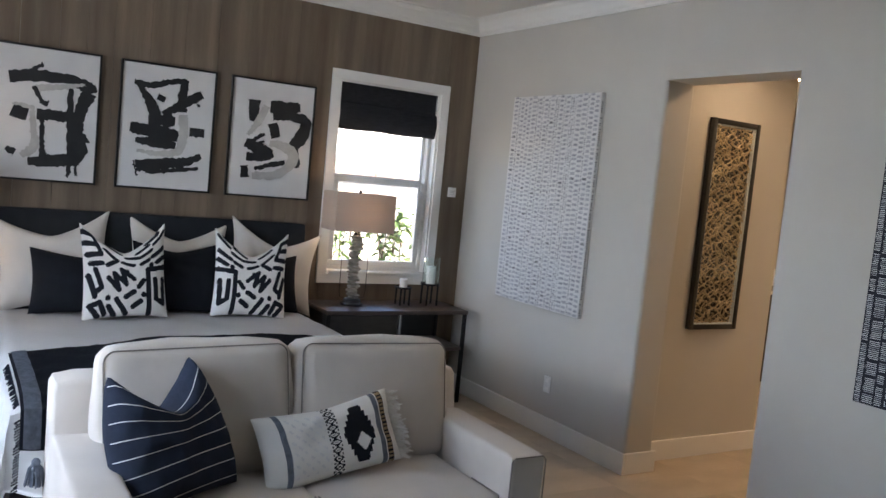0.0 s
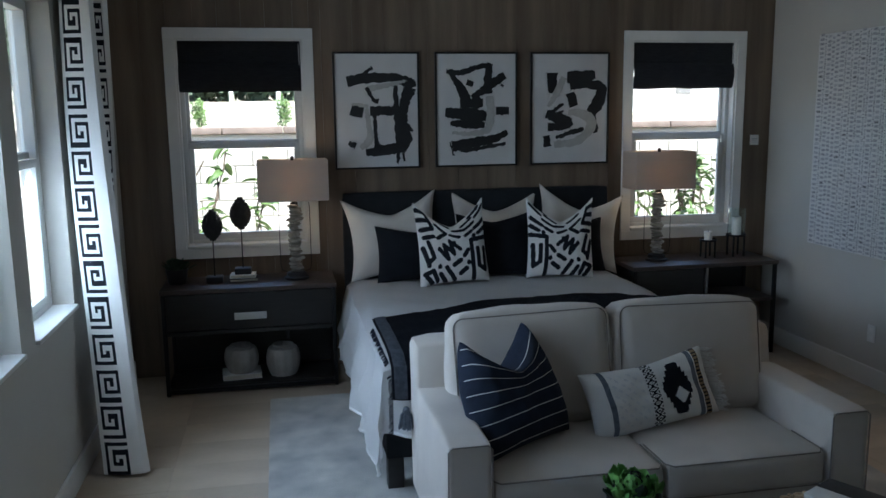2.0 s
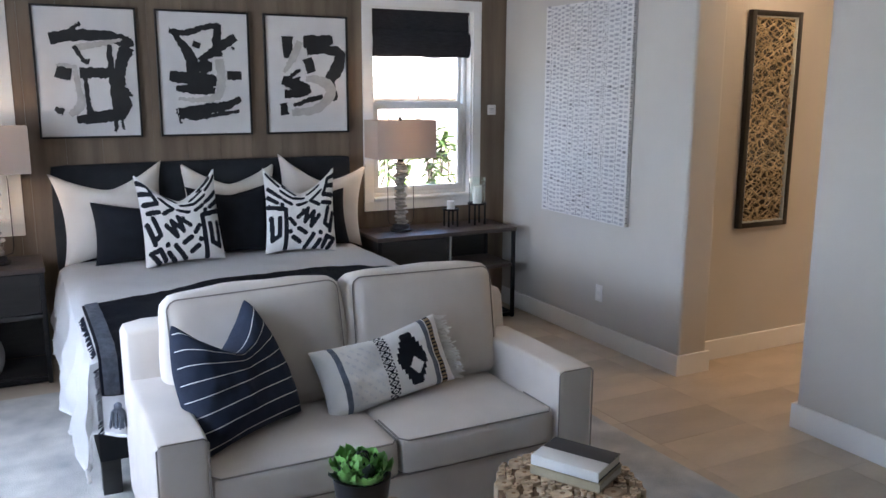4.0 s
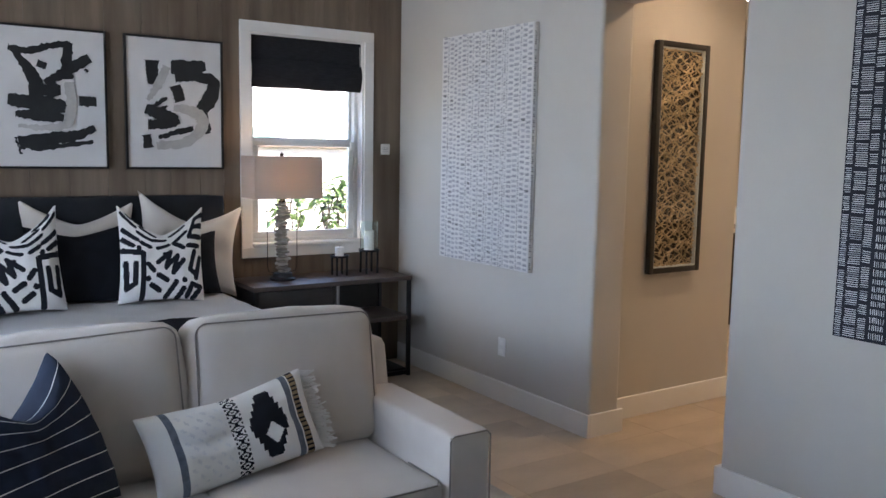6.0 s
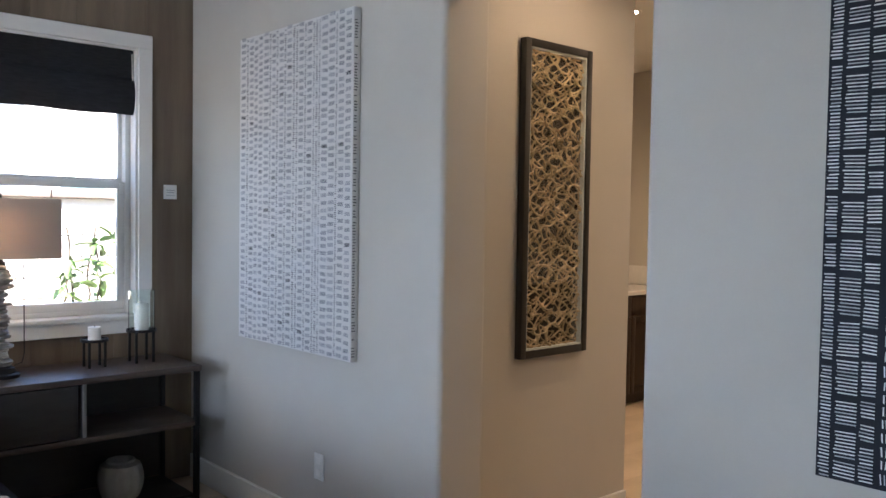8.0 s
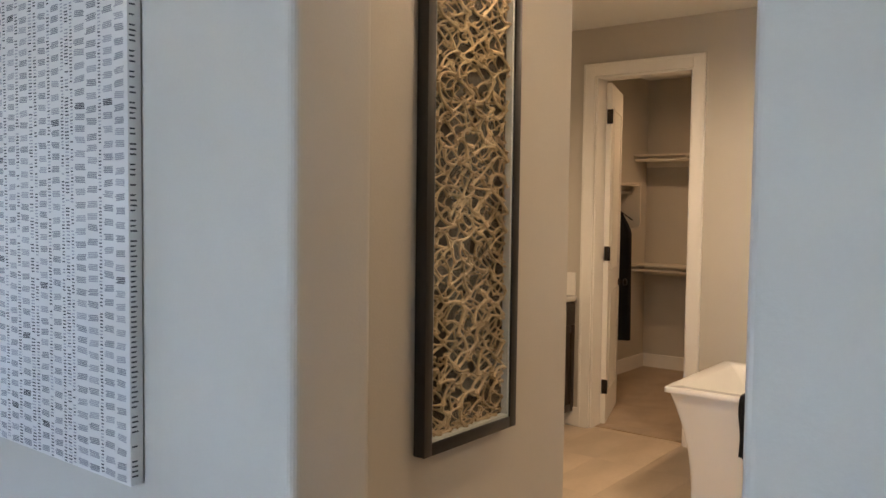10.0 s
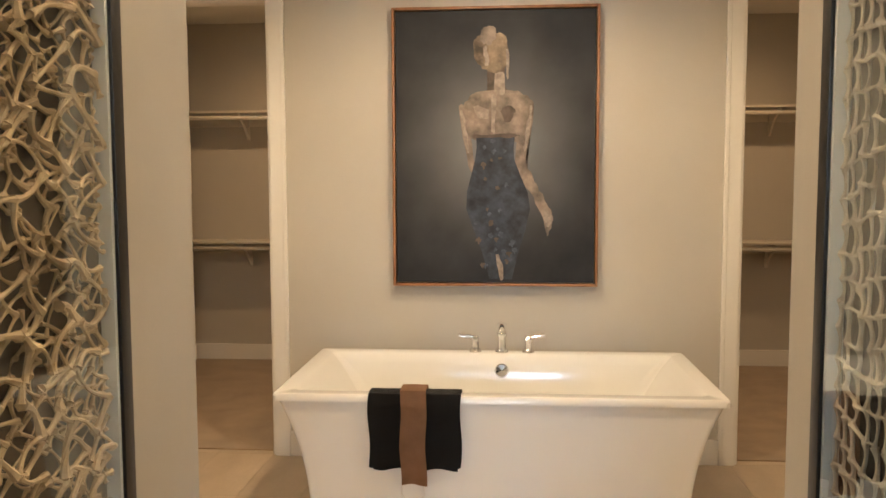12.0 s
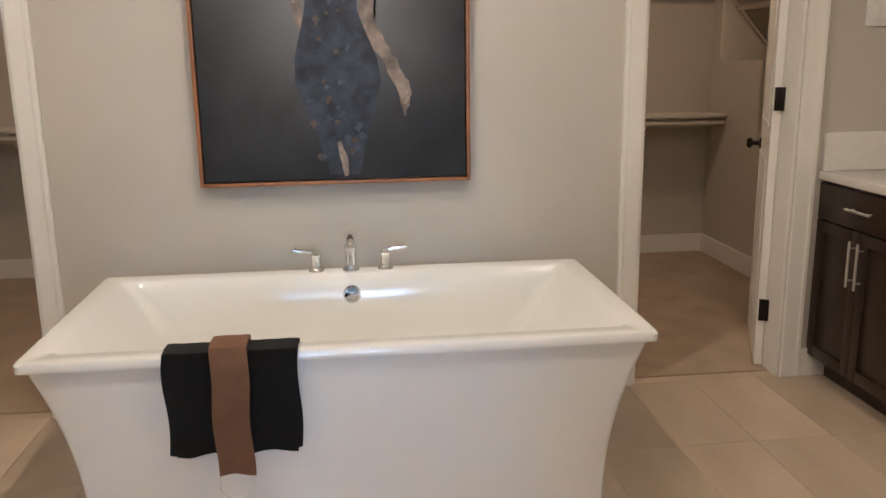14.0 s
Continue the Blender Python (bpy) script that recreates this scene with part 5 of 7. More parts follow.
    for k in range(34):
        u, v, q = rnd.uniform(0.41, 0.61), rnd.uniform(0.47, 0.93), rnd.uniform(0.004, 0.014)
        shape([(u - q, v), (u, v - q * 0.7), (u + q, v), (u, v + q * 1.1)], M_PBLUE if k % 3 else M_PSHADE, 0.0012 + 0.00003 * k)
    shape([(0.412, 0.452), (0.598, 0.452), (0.596, 0.462), (0.414, 0.464)], M_PSHADE, 0.0026)
    shape([(0.51, 0.885), (0.53, 0.90), (0.545, 0.965), (0.527, 0.975)], M_PLIGHT, 0.0026)


painting()


# ---- cushions ----
def seg_hit(u, v, segs, r):
    for x0, y0, x1, y1 in segs:
        dx, dy = x1 - x0, y1 - y0
        t = max(0, min(1, ((u - x0) * dx + (v - y0) * dy) / (dx * dx + dy * dy + 1e-9)))
        if (u - x0 - t * dx) ** 2 + (v - y0 - t * dy) ** 2 < r * r:
            return True
    return False


BARS = ((-0.47, -0.14, -0.22, -0.42), (-0.22, -0.42, -0.33, -0.02), (-0.33, -0.02, -0.05, -0.30), (-0.05, -0.30, -0.15, 0.10), (-0.15, 0.10, 0.14, -0.18),
        (0.50, 0.04, 0.50, -0.96), (0.50, 0.04, 0.95, 0.06), (0.68, -0.20, 0.68, -0.62), (0.68, -0.62, 0.86, -0.72), (0.86, -0.72, 0.90, -0.2),
        (-0.06, -0.58, 0.14, -0.47), (0.26, -0.36, 0.38, -0.22), (0.12, -0.80, 0.30, -0.68), (-0.28, -0.62, -0.04, -0.95), (-0.46, -0.76, -0.30, -0.98),
        (-0.92, -0.10, -0.78, -0.52), (-0.76, 0.05, -0.64, -0.34), (-0.64, -0.34, -0.80, -0.46), (-0.88, -0.72, -0.68, -0.96), (-0.66, -0.66, -0.54, -0.92), (-0.88, -0.72, -0.66, -0.66),
        (-0.96, 0.82, -0.70, 0.88), (-0.96, 0.58, -0.70, 0.66), (-0.92, 0.34, -0.62, 0.44), (-0.70, 0.88, -0.60, 0.48), (-0.86, 0.16, -0.60, 0.22),
        (-0.48, 0.62, -0.24, 0.38), (-0.48, 0.18, -0.26, 0.34), (-0.40, 0.90, -0.14, 0.72), (-0.10, 0.34, 0.14, 0.22), (-0.02, 0.56, 0.22, 0.46),
        (0.20, 0.66, 0.46, 0.78), (0.28, 0.44, 0.56, 0.56), (0.40, 0.90, 0.72, 0.94), (0.62, 0.72, 0.90, 0.84), (0.62, 0.36, 0.92, 0.48), (0.34, 0.22, 0.52, 0.30), (0.74, 0.20, 0.94, 0.28))
DOTS = ((-0.48, -0.58), (0.60, 0.16), (0.38, -0.54), (-0.02, 0.04))


def maze_print(u, v):
    """Bold black strokes on white: a zigzag, bars, a corner with a hook in it, and dots."""
    return 1 if seg_hit(u, v, BARS, 0.06) or any((u - x) ** 2 + (v - y) ** 2 < 0.0042 for x, y in DOTS) else 0


def pinstripe(u, v):
    return 1 if abs(v * 4.0 % 1 - 0.5) < 0.027 else 0


def boho(u, v):
    """White lumbar cushion with dark bands, a diamond lattice and a black central motif. Slots: white, black, grey, tan."""
    if abs(u + 0.72) < 0.035 or abs(u - 0.70) < 0.05:
        return 2
    if -0.66 < u < -0.12 and abs(v) < 0.8:
        a, b = (u * 7 + v * 3.2) % 1, (u * 7 - v * 3.2) % 1
        return 4 if a < 0.3 and b < 0.6 else 0
    if abs(u + 0.02) < 0.085:
        a, b = abs(u + 0.02) / 0.085, abs(v * 4.5 % 1 * 2 - 1)
        return 1 if abs(a + b - 0.85) < 0.24 or a + b < 0.25 or a + b > 1.55 else 0
    if 0.12 < u < 0.60:
        c, s = abs(u - 0.36) / 0.24, abs(v) / 0.85
        if abs(u - 0.40) / 0.11 + abs(v + 0.25) / 0.28 < 1:
            return 0
        step = round(s * 5) / 5
        return 1 if c < 1.05 - 0.75 * step and s < 0.95 else 0
    if 0.75 < u < 0.86:
        return 3 if (v * 9) % 1 < 0.6 else 1
    return 0


M_KNOB = mat("white_tufting", (0.70, 0.69, 0.68), 0.95, 0.1, 40, 0.8, 200)
M_TANFAB = mat("tan_stitch", (0.30, 0.22, 0.13), 0.9, 0.2, 40, 0.3, 200)


def cushion(name, place, turn, lean, roll, size, chop, mats, label, pick=None, n=26, seed=1, pinch=0.07, squeeze=0.0):
    w, h, t = size
    o = new(name, finish(pillow_bm(w, h, t, chop, n, pick, pinch, seed, 0.0, squeeze), name, mats))
    o.matrix_world = pose(*place, -lean, roll, turn)
    return tagged(o, label, "pillow", "pillows on the bed" if place[1] > 5 else "")


BZ = 0.686
cushion("euro_sham", (1.335, 6.60, BZ), 0, 12, -5, (0.69, 0.60, 0.2), 0.10, M_SHAM, "cream linen square sham leaning on the headboard", seed=2, pinch=0.15)
cushion("euro_sham", (2.05, 6.62, BZ), 0, 12, 2, (0.66, 0.60, 0.2), 0.11, M_SHAM, "cream linen square sham leaning on the headboard", seed=5, pinch=0.13)
cushion("euro_sham", (2.66, 6.60, BZ), 0, 12, 9, (0.68, 0.60, 0.2), 0.11, M_SHAM, "cream linen square sham leaning on the headboard", seed=8, pinch=0.15)
cushion("dark_pillow", (1.46, 6.43, BZ), 0, 14, 0, (0.60, 0.40, 0.16), 0.04, M_DARKPIL, "black fabric pillow against the cream shams", seed=11)
cushion("dark_pillow", (2.02, 6.47, BZ), -3, 14, 0, (0.55, 0.46, 0.16), 0.05, M_DARKPIL, "black fabric pillow against the cream shams", seed=14)
cushion("dark_pillow", (2.55, 6.45, BZ), 3, 14, 0, (0.60, 0.40, 0.16), 0.04, M_DARKPIL, "black fabric pillow with white edge stripe", seed=17)
cushion("printed_pillow", (1.68, 6.27, BZ), 4, 12, -2, (0.50, 0.58, 0.17), 0.16, [M_WHITEFAB, M_BLACKFAB], "white pillow with bold black maze print", maze_print, 110, 21)
cushion("printed_pillow", (2.44, 6.30, BZ), -4, 12, 2, (0.49, 0.57, 0.17), 0.15, [M_WHITEFAB, M_BLACKFAB], "white pillow with bold black maze print", lambda u, v: maze_print(-u, v), 110, 24)
M_STRIPE = mat("navy_stripe_fabric", (0.019, 0.027, 0.048), 0.92, 0.15, 20, 0.4, 300)
cushion("striped_cushion", (1.485, 3.95, 0.478), 27, 22, -4, (0.50, 0.50, 0.24), 0.15, [M_STRIPE, M_WHITEFAB], "navy cushion with thin white stripes on the sofa", pinstripe, 150, 27, 0.07, 0.30)
lum = thing("lumbar_cushion", (2.10, 4.015, 0.484), "white woven lumbar cushion with black motif and fringe", "pillow", turn=-6)
lum.matrix_world = pose(2.10, 4.015, 0.488, -24, -8, 4)
part("cover", pillow_bm(0.60, 0.30, 0.15, 0.02, 100, boho, 0.05, 33), [M_WHITEFAB, M_BLACKFAB, M_GREYKNIT, M_TANFAB, M_KNOB], lum)
bm = bmesh.new()
rnd = random.Random(9)
for side in (1,):
    for k in range(90):
        z = 0.01 + 0.28 * k / 89
        add_tube(bm, [(0.292 * side, rnd.uniform(-0.01, 0.01), z), (0.318 * side, rnd.uniform(-0.02, 0.02), z - 0.008), ((0.335 + rnd.random() * 0.015) * side, rnd.uniform(-0.03, 0.03), z - 0.03 * rnd.random())], 0.003, 4)
fr = part("fringe", bm, M_WHITEFAB, lum, "white wool fringe")
fr["kind"] = "stuff"

# ---- greek key curtain ----
MOTIF = ("XXXXXXX", "X.....X", "X.XXX.X", "X.X.X.X", "X.X...X", "X.XXXXX", "X......", "XXXXXXX", ".......")
KEY = MOTIF + tuple(m[::-1] for m in MOTIF) + tuple(m for m in MOTIF[7::-1]) + (".......",)


def curtain():
    """A white panel hung in folds beside the window, with a black key trim along two folds."""
    c = thing("curtain", (-0.30, 5.2, 0.0), "white linen curtain panel with black key-pattern trim", "curtain")
    ztop, zbot = 2.80, 0.02
    nz = 300
    # plan of the folds: (x, y) at the top and at the hem
    top = [(-0.52, 5.43), (-0.508, 5.385), (-0.368, 5.36), (-0.35, 5.39), (-0.40, 5.46), (-0.395, 5.50), (-0.335, 5.51), (-0.315, 5.54), (-0.38, 5.60), (-0.45, 5.66)]
    hem = [(-0.44, 5.20), (-0.43, 5.145), (-0.225, 5.115), (-0.20, 5.14), (-0.27, 5.22), (-0.33, 5.27), (-0.34, 5.33), (-0.36, 5.40), (-0.42, 5.48), (-0.47, 5.55)]
    cols = 6
    bm, rows = bmesh.new(), []
    for j in range(nz + 1):
        s = j / nz
        e = s ** 2.1
        row = []
        for k in range(len(top) - 1):
            m = 40 if k == 1 else (20 if k == 5 else cols)
            for i in range(m + (1 if k == len(top) - 2 else 0)):
                t = i / m
                a = Vector(top[k]) * (1 - t) + Vector(top[k + 1]) * t
                b = Vector(hem[k]) * (1 - t) + Vector(hem[k + 1]) * t
                q = a * (1 - e) + b * e
                bow = 0.012 * math.sin(math.pi * t) if k == 1 else 0
                row.append(bm.verts.new((q.x + 0.30 + 0.004 * math.sin(s * 9 + k) - (0.022 * math.sin(math.pi * s) * (1 - t) if k == 1 else 0), q.y - 5.2 - bow, ztop + (zbot - ztop) * s)))
        rows.append(row)
    spans, at = {}, 0
    for k in range(len(top) - 1):
        m = 40 if k == 1 else (20 if k == 5 else cols)
        spans[k] = (at, m)
        at += m
    unit = 0.56
    for j in range(nz):
        z = (j + 0.5) / nz * (ztop - zbot)
        cell = int(z / unit * 27) % 27
        for i in range(len(rows[0]) - 1):
            f = bm.faces.new((rows[j][i], rows[j][i + 1], rows[j + 1][i + 1], rows[j + 1][i]))
            for k in (1, 5):
                s0, m = spans[k]
                t = (i - s0 + 0.5) / m
                lo, hi = (0.10, 0.68) if k == 1 else (0.1, 0.95)
                if lo < t < hi and KEY[cell][int((t - lo) / (hi - lo) * 7)] == "X":
                    f.material_index = 1
    part("curtain_panel", bm, [M_WHITEFAB, M_BLACKFAB], c, smooth=True)
    part("curtain_rod", tube([(-0.12, -2.4, 2.83), (-0.12, 0.75, 2.83)], 0.014, 12), M_BLACKMETAL, c)
    for y in (-0.02, 0.27, 0.5):
        part("ring", tube([(-0.12 + 0.022 * math.cos(a * 0.524), y, 2.825 + 0.022 * math.sin(a * 0.524)) for a in range(12)], 0.003, 6, True), M_BLACKMETAL, c)


curtain()


# ---- rug, stools, books, plant ----
structure("rug", soft_block(0.405, 1.55, -0.001, 3.48, 6.15, 0.014, 0.006, 0.0, 6), M_RUG, "cream low-pile area rug under the bed", True)["kind"] = ""
bpy.data.objects["rug"]["category"] = "rug"

M_LOG = mat("pale_log_end", (0.52, 0.37, 0.22), 0.75, 0.2, 14, 0.08, 70, colour2=(0.64, 0.48, 0.32), rand=0.2)
M_LOGSIDE = mat("teak_log_side", (0.26, 0.16, 0.09), 0.8, 0.3, 8, 0.5, 50, stretch=(4, 4, 1))
M_LOGRING = mat("log_heart", (0.30, 0.17, 0.08), 0.8, 0.3, 20, 0.2)


def log_stool(place, label, seed, r=0.235, h=0.44):
    """A drum of short logs packed on end, with round log slices as its top."""
    st = thing("log_stool", (*place, 0.014), label, "side table", "log stools by the sofa")
    h -= 0.014
    rnd = random.Random(seed)
    bm = bmesh.new()
    rings = []
    for z in (0.0, 0.1, 0.2, 0.3, h - 0.03, h - 0.016):
        rings.append([bm.verts.new(((r - 0.012) * (1 + 0.03 * noise.noise(Vector((math.cos(a) * 3, math.sin(a) * 3, seed)))) * math.cos(a) , (r - 0.012) * (1 + 0.03 * noise.noise(Vector((math.cos(a) * 3, math.sin(a) * 3, seed)))) * math.sin(a), z)) for a in [k * math.pi / 24 for k in range(48)]])
    for a, b in zip(rings, rings[1:]):
        for k in range(48):
            bm.faces.new((a[k], a[(k + 1) % 48], b[(k + 1) % 48], b[k]))
    bm.faces.new(rings[0][::-1]), bm.faces.new(rings[-1])
    part("core", bm, M_LOGSIDE, st)
    spots = []
    for tries in range(2600):
        q = rnd.choice((0.042, 0.034, 0.028, 0.02, 0.014, 0.011)) * rnd.uniform(0.85, 1.1)
        a, d = rnd.uniform(0, 6.283), (r - q * 0.8) * math.sqrt(rnd.random())
        x, y = d * math.cos(a), d * math.sin(a)
        if all((x - u) ** 2 + (y - v) ** 2 > (q + w) ** 2 * 0.93 for u, v, w in spots):
            spots.append((x, y, q))
    for x, y, q in spots:
        bm = bmesh.new()
        n = 12
        ph = rnd.uniform(0, 9)
        out = [1 + 0.13 * math.sin(2 * k * 6.283 / n + ph) + rnd.uniform(-0.06, 0.06) for k in range(n)]
        top = h + rnd.uniform(-0.0015, 0.001)
        low = h - 0.05 if math.hypot(x, y) + q < r - 0.01 else h - rnd.uniform(0.25, 0.40)
        A, B, C = ([bm.verts.new((s * q * out[k] * math.cos(k * 6.283 / n), s * q * out[k] * math.sin(k * 6.283 / n), z)) for k in range(n)] for s, z in ((1, low - top), (1, -0.003), (0.93, 0.0)))
        for P, Q in ((A, B), (B, C)):
            for k in range(n):
                bm.faces.new((P[k], P[(k + 1) % n], Q[(k + 1) % n], Q[k]))
        bm.faces.new(C)
        D = [bm.verts.new((0.3 * q * math.cos(k * 6.283 / 7) + 0.1 * q, 0.3 * q * math.sin(k * 6.283 / 7), 0.0006)) for k in range(7)]
        f = bm.faces.new(D)
        f.material_index = 1
        o = part("log_slice", bm, [M_LOG, M_LOGRING], st)
        o.location = (x, y, top)
    return st


log_stool((2.37, 3.15), "round stool of packed log slices beside the sofa", 41, 0.262, 0.45)
log_stool((1.675, 3.18), "round stool of packed log slices holding the potted plant", 42, 0.235, 0.42)

M_PAGES = mat("book_pages", (0.62, 0.58, 0.48), 0.8, 0.08, 40, 0.2, 200, stretch=(1, 1, 20))
M_BOOKW = mat("white_book_cloth", (0.74, 0.73, 0.70), 0.6, 0.05, 10, 0.05)
M_BOOKB = mat("charcoal_book_cloth", (0.025, 0.024, 0.026), 0.5, 0.15, 10, 0.05)
M_BOOKT = mat("tan_book_cloth", (0.42, 0.36, 0.24), 0.7, 0.1, 10, 0.1)


def book(place, turn, w, d, h, cover, label, spine=None, split=0.0):
    b = thing("book", place, label, "book", "", turn)
    part("page_block", box(-w / 2 + 0.004, -d / 2 + 0.004, 0.003, w / 2 - 0.004, d / 2 - 0.004, h - 0.003), M_PAGES, b)
    part("cover", boxes([(-w / 2, -d / 2, 0, w / 2, d / 2, 0.003), (-w / 2 + split, -d / 2, h - 0.003, w / 2, d / 2, h)], 0.0008), cover, b)
    part("spine", box(-w / 2 - 0.002, -d / 2, 0, -w / 2 + 0.003, d / 2, h, 0.001), spine or cover, b)
    if split:
        part("cover_band", box(-w / 2, -d / 2, h - 0.003, -w / 2 + split, d / 2, h + 0.0006, 0.0008), spine, b, "white cover band")
    return b


book((2.425, 3.185, 0.452), 28, 0.19, 0.265, 0.032, M_BOOKT, "tan cloth book under another on the log stool")
book((2.425, 3.19, 0.485), 28, 0.185, 0.255, 0.036, M_BOOKB, "charcoal and white book on the log stool", M_BOOKW, 0.085)

M_LEAF = mat("lettuce_green_leaf", (0.10, 0.26, 0.055), 0.45, 0.3, 16, 0.2, 60, colour2=(0.18, 0.40, 0.10), rand=0.25)
M_DLEAF = mat("dark_leaf", (0.02, 0.03, 0.022), 0.5, 0.3, 16, 0.3, 60, rand=0.2)
M_POT = mat("black_ceramic", (0.018, 0.018, 0.02), 0.3, 0.1, 8, 0.03)
M_SOIL = mat("soil", (0.05, 0.035, 0.025), 0.95, 0.4, 30, 0.8, 120)


def leaf_bm(l, w, curl, ruffle, seed):
    bm, rows = bmesh.new(), []
    for i in range(13):
        t = i / 12
        ww = w * max(0.02, math.sin(math.pi * min(1, 0.08 + t * 0.92))) ** 0.5
        row = []
        for k in range(7):
            s = k / 3 - 1
            row.append(bm.verts.new((s * ww / 2, l * t, curl * l * t * t + abs(s) ** 1.5 * w * 0.22 + ruffle * w * math.sin(t * 11 + k * 1.2 + seed) * abs(s))))
        rows.append(row)
    for a, b in zip(rows, rows[1:]):
        for k in range(6):
            bm.faces.new((a[k], a[k + 1], b[k + 1], b[k]))
    return bm


def potted(place, pr, ph, leaves, mats, label, seed, kinds):
    p = thing("potted_plant", place, label, "potted plant")
    part("pot", lathe([(pr * 0.78, 0), (pr * 0.82, 0.004), (pr, ph - 0.006), (pr, ph), (pr * 0.92, ph), (pr * 0.9, ph - 0.02), (0.0, ph - 0.02)], n=36, caps=False), M_POT, p, "black ceramic pot")
    part("soil", lathe([(pr * 0.89, ph - 0.024), (0.001, ph - 0.014)], n=24, caps=False), M_SOIL, p)
    rnd = random.Random(seed)
    protos = [[finish(leaf_bm(l, w, cu, 0.15 if w > 0.05 else 0.05, k), "leaf", m) for k in range(3)] for (l, w, cu), m in zip(kinds, mats)]
    for k in range(leaves):
        g = rnd.randrange(len(protos)) if rnd.random() < 0.5 else 0
        o = new("leaf", rnd.choice(protos[g]))
        o.parent = p
        a = k * 137.5 + rnd.uniform(-12, 12)
        t = k / leaves
        tilt = 78 - 66 * t + rnd.uniform(-9, 9)
        d = pr * rnd.uniform(0.05, 0.6) * t
        s = rnd.uniform(0.7, 1.1) * (0.75 + 0.4 * t)
        o.matrix_local = pose(d * math.cos(radians(a + 90)), d * math.sin(radians(a + 90)), ph - 0.02 + 0.025 * (1 - t), tilt, rnd.uniform(-14, 14), a) @ Matrix.Scale(s, 4)
    return p


potted((1.675, 3.33, 0.421), 0.095, 0.13, 130, (M_LEAF, M_LEAF, M_DLEAF), "leafy green succulent in black pot on log stool", 51, ((0.078, 0.066, 0.4), (0.06, 0.06, 0.6), (0.085, 0.05, 0.3)))
M_SHRUB = mat("dusky_green_leaf", (0.03, 0.07, 0.03), 0.55, 0.3, 16, 0.3, 60, rand=0.25)
potted((-0.185, 6.62, NH + 0.001), 0.075, 0.10, 120, (M_SHRUB, M_SHRUB), "small bushy green plant in black pot on nightstand", 52, ((0.085, 0.022, 0.2), (0.07, 0.02, 0.5)))

# ---- things on the nightstands ----
M_EGG = mat("dark_carved_seed", (0.028, 0.024, 0.022), 0.7, 0.3, 25, 0.6, 60)


def egg(place, h, stem, label):
    e = thing("egg_sculpture", place, label, "sculpture", "egg sculptures on stands")
    part("base", box(-0.055, -0.045, 0, 0.055, 0.045, 0.042, 0.003), M_BOOKB, e, "dark block base")
    part("stem", tube([(0, 0, 0.04), (0, 0, 0.04 + stem)], 0.004, 8), M_BLACKMETAL, e)
    bm = bmesh.new()
    for row in range(11):
        t = (row + 0.5) / 11
        rr = 0.5 * h * 0.66 * math.sin(math.pi * t) ** 0.75 * (1.06 - 0.22 * t)
        n = max(5, int(rr * 190))
        for k in range(n):
            a = 6.283 * (k + 0.5 * (row % 2)) / n
            bmesh.ops.create_icosphere(bm, subdivisions=1, radius=h * 0.046, matrix=Matrix.Translation((rr * 0.93 * math.cos(a), rr * 0.93 * math.sin(a), h * t)) @ Matrix.Diagonal((1, 1, 1.15, 1)))
    add_lathe(bm, [(max(0.002, 0.5 * h * 0.66 * math.sin(math.pi * max(0.01, min(0.99, k / 14))) ** 0.75 * (1.06 - 0.22 * k / 14)), h * k / 14) for k in range(15)], n=24)
    b = part("egg", bm, M_EGG, e, "dark knobbly egg")
    b.location = (0, 0, 0.04 + stem - 0.004)


egg((0.065, 6.60, NH + 0.001), 0.215, 0.25, "dark carved egg on a thin metal stand")
book((0.255, 6.62, NH + 0.001), 4, 0.19, 0.14, 0.022, M_BOOKB, "dark book lying on the nightstand")
book((0.255, 6.62, NH + 0.0245), -3, 0.17, 0.13, 0.022, M_BOOKW, "white book lying on a dark book")
egg((0.255, 6.62, NH + 0.048), 0.225, 0.27, "dark carved egg on a metal stand atop books")

M_VASE = mat("grey_ribbed_ceramic", (0.33, 0.31, 0.28), 0.6, 0.15, 9, 0.2, 60)


def vase(place, r, h, label):
    """A squat ribbed ceramic jar."""
    bm = bmesh.new()
    n, rows = 48, []
    for j in range(18):
        t = j / 17
        prof = r * (0.62 + 0.38 * math.sin(math.pi * (0.12 + 0.76 * t)) ** 0.9) if t < 0.94 else r * 0.62
        rows.append([bm.verts.new((prof * (1 + 0.025 * math.cos(k * 6.283 / n * 12)) * math.cos(k * 6.283 / n), prof * (1 + 0.025 * math.cos(k * 6.283 / n * 12)) * math.sin(k * 6.283 / n), h * t)) for k in range(n)])
    rows.append([bm.verts.new((v.co.x * 0.88, v.co.y * 0.88, h)) for v in rows[-1]])
    rows.append([bm.verts.new((v.co.x, v.co.y, h * 0.7)) for v in rows[-1]])
    for a, b in zip(rows, rows[1:]):
        for k in range(n):
            bm.faces.new((a[k], a[(k + 1) % n], b[(k + 1) % n], b[k]))
    bm.faces.new(rows[0][::-1]), bm.faces.new(rows[-1])
    return solo("vase", bm, M_VASE, label, "vase", "grey vases on the nightstand shelf", place)


book((0.215, 6.56, 0.056), 5, 0.26, 0.19, 0.035, M_BOOKW, "white book lying on the lower nightstand shelf")
vase((0.215, 6.56, 0.092), 0.115, 0.19, "grey ribbed ceramic vase standing on a white book")
vase((0.50, 6.55, 0.056), 0.115, 0.215, "grey ribbed ceramic vase on the lower shelf")
vase((3.86, 6.58, 0.056), 0.11, 0.19, "grey ribbed ceramic vase on the lower shelf")

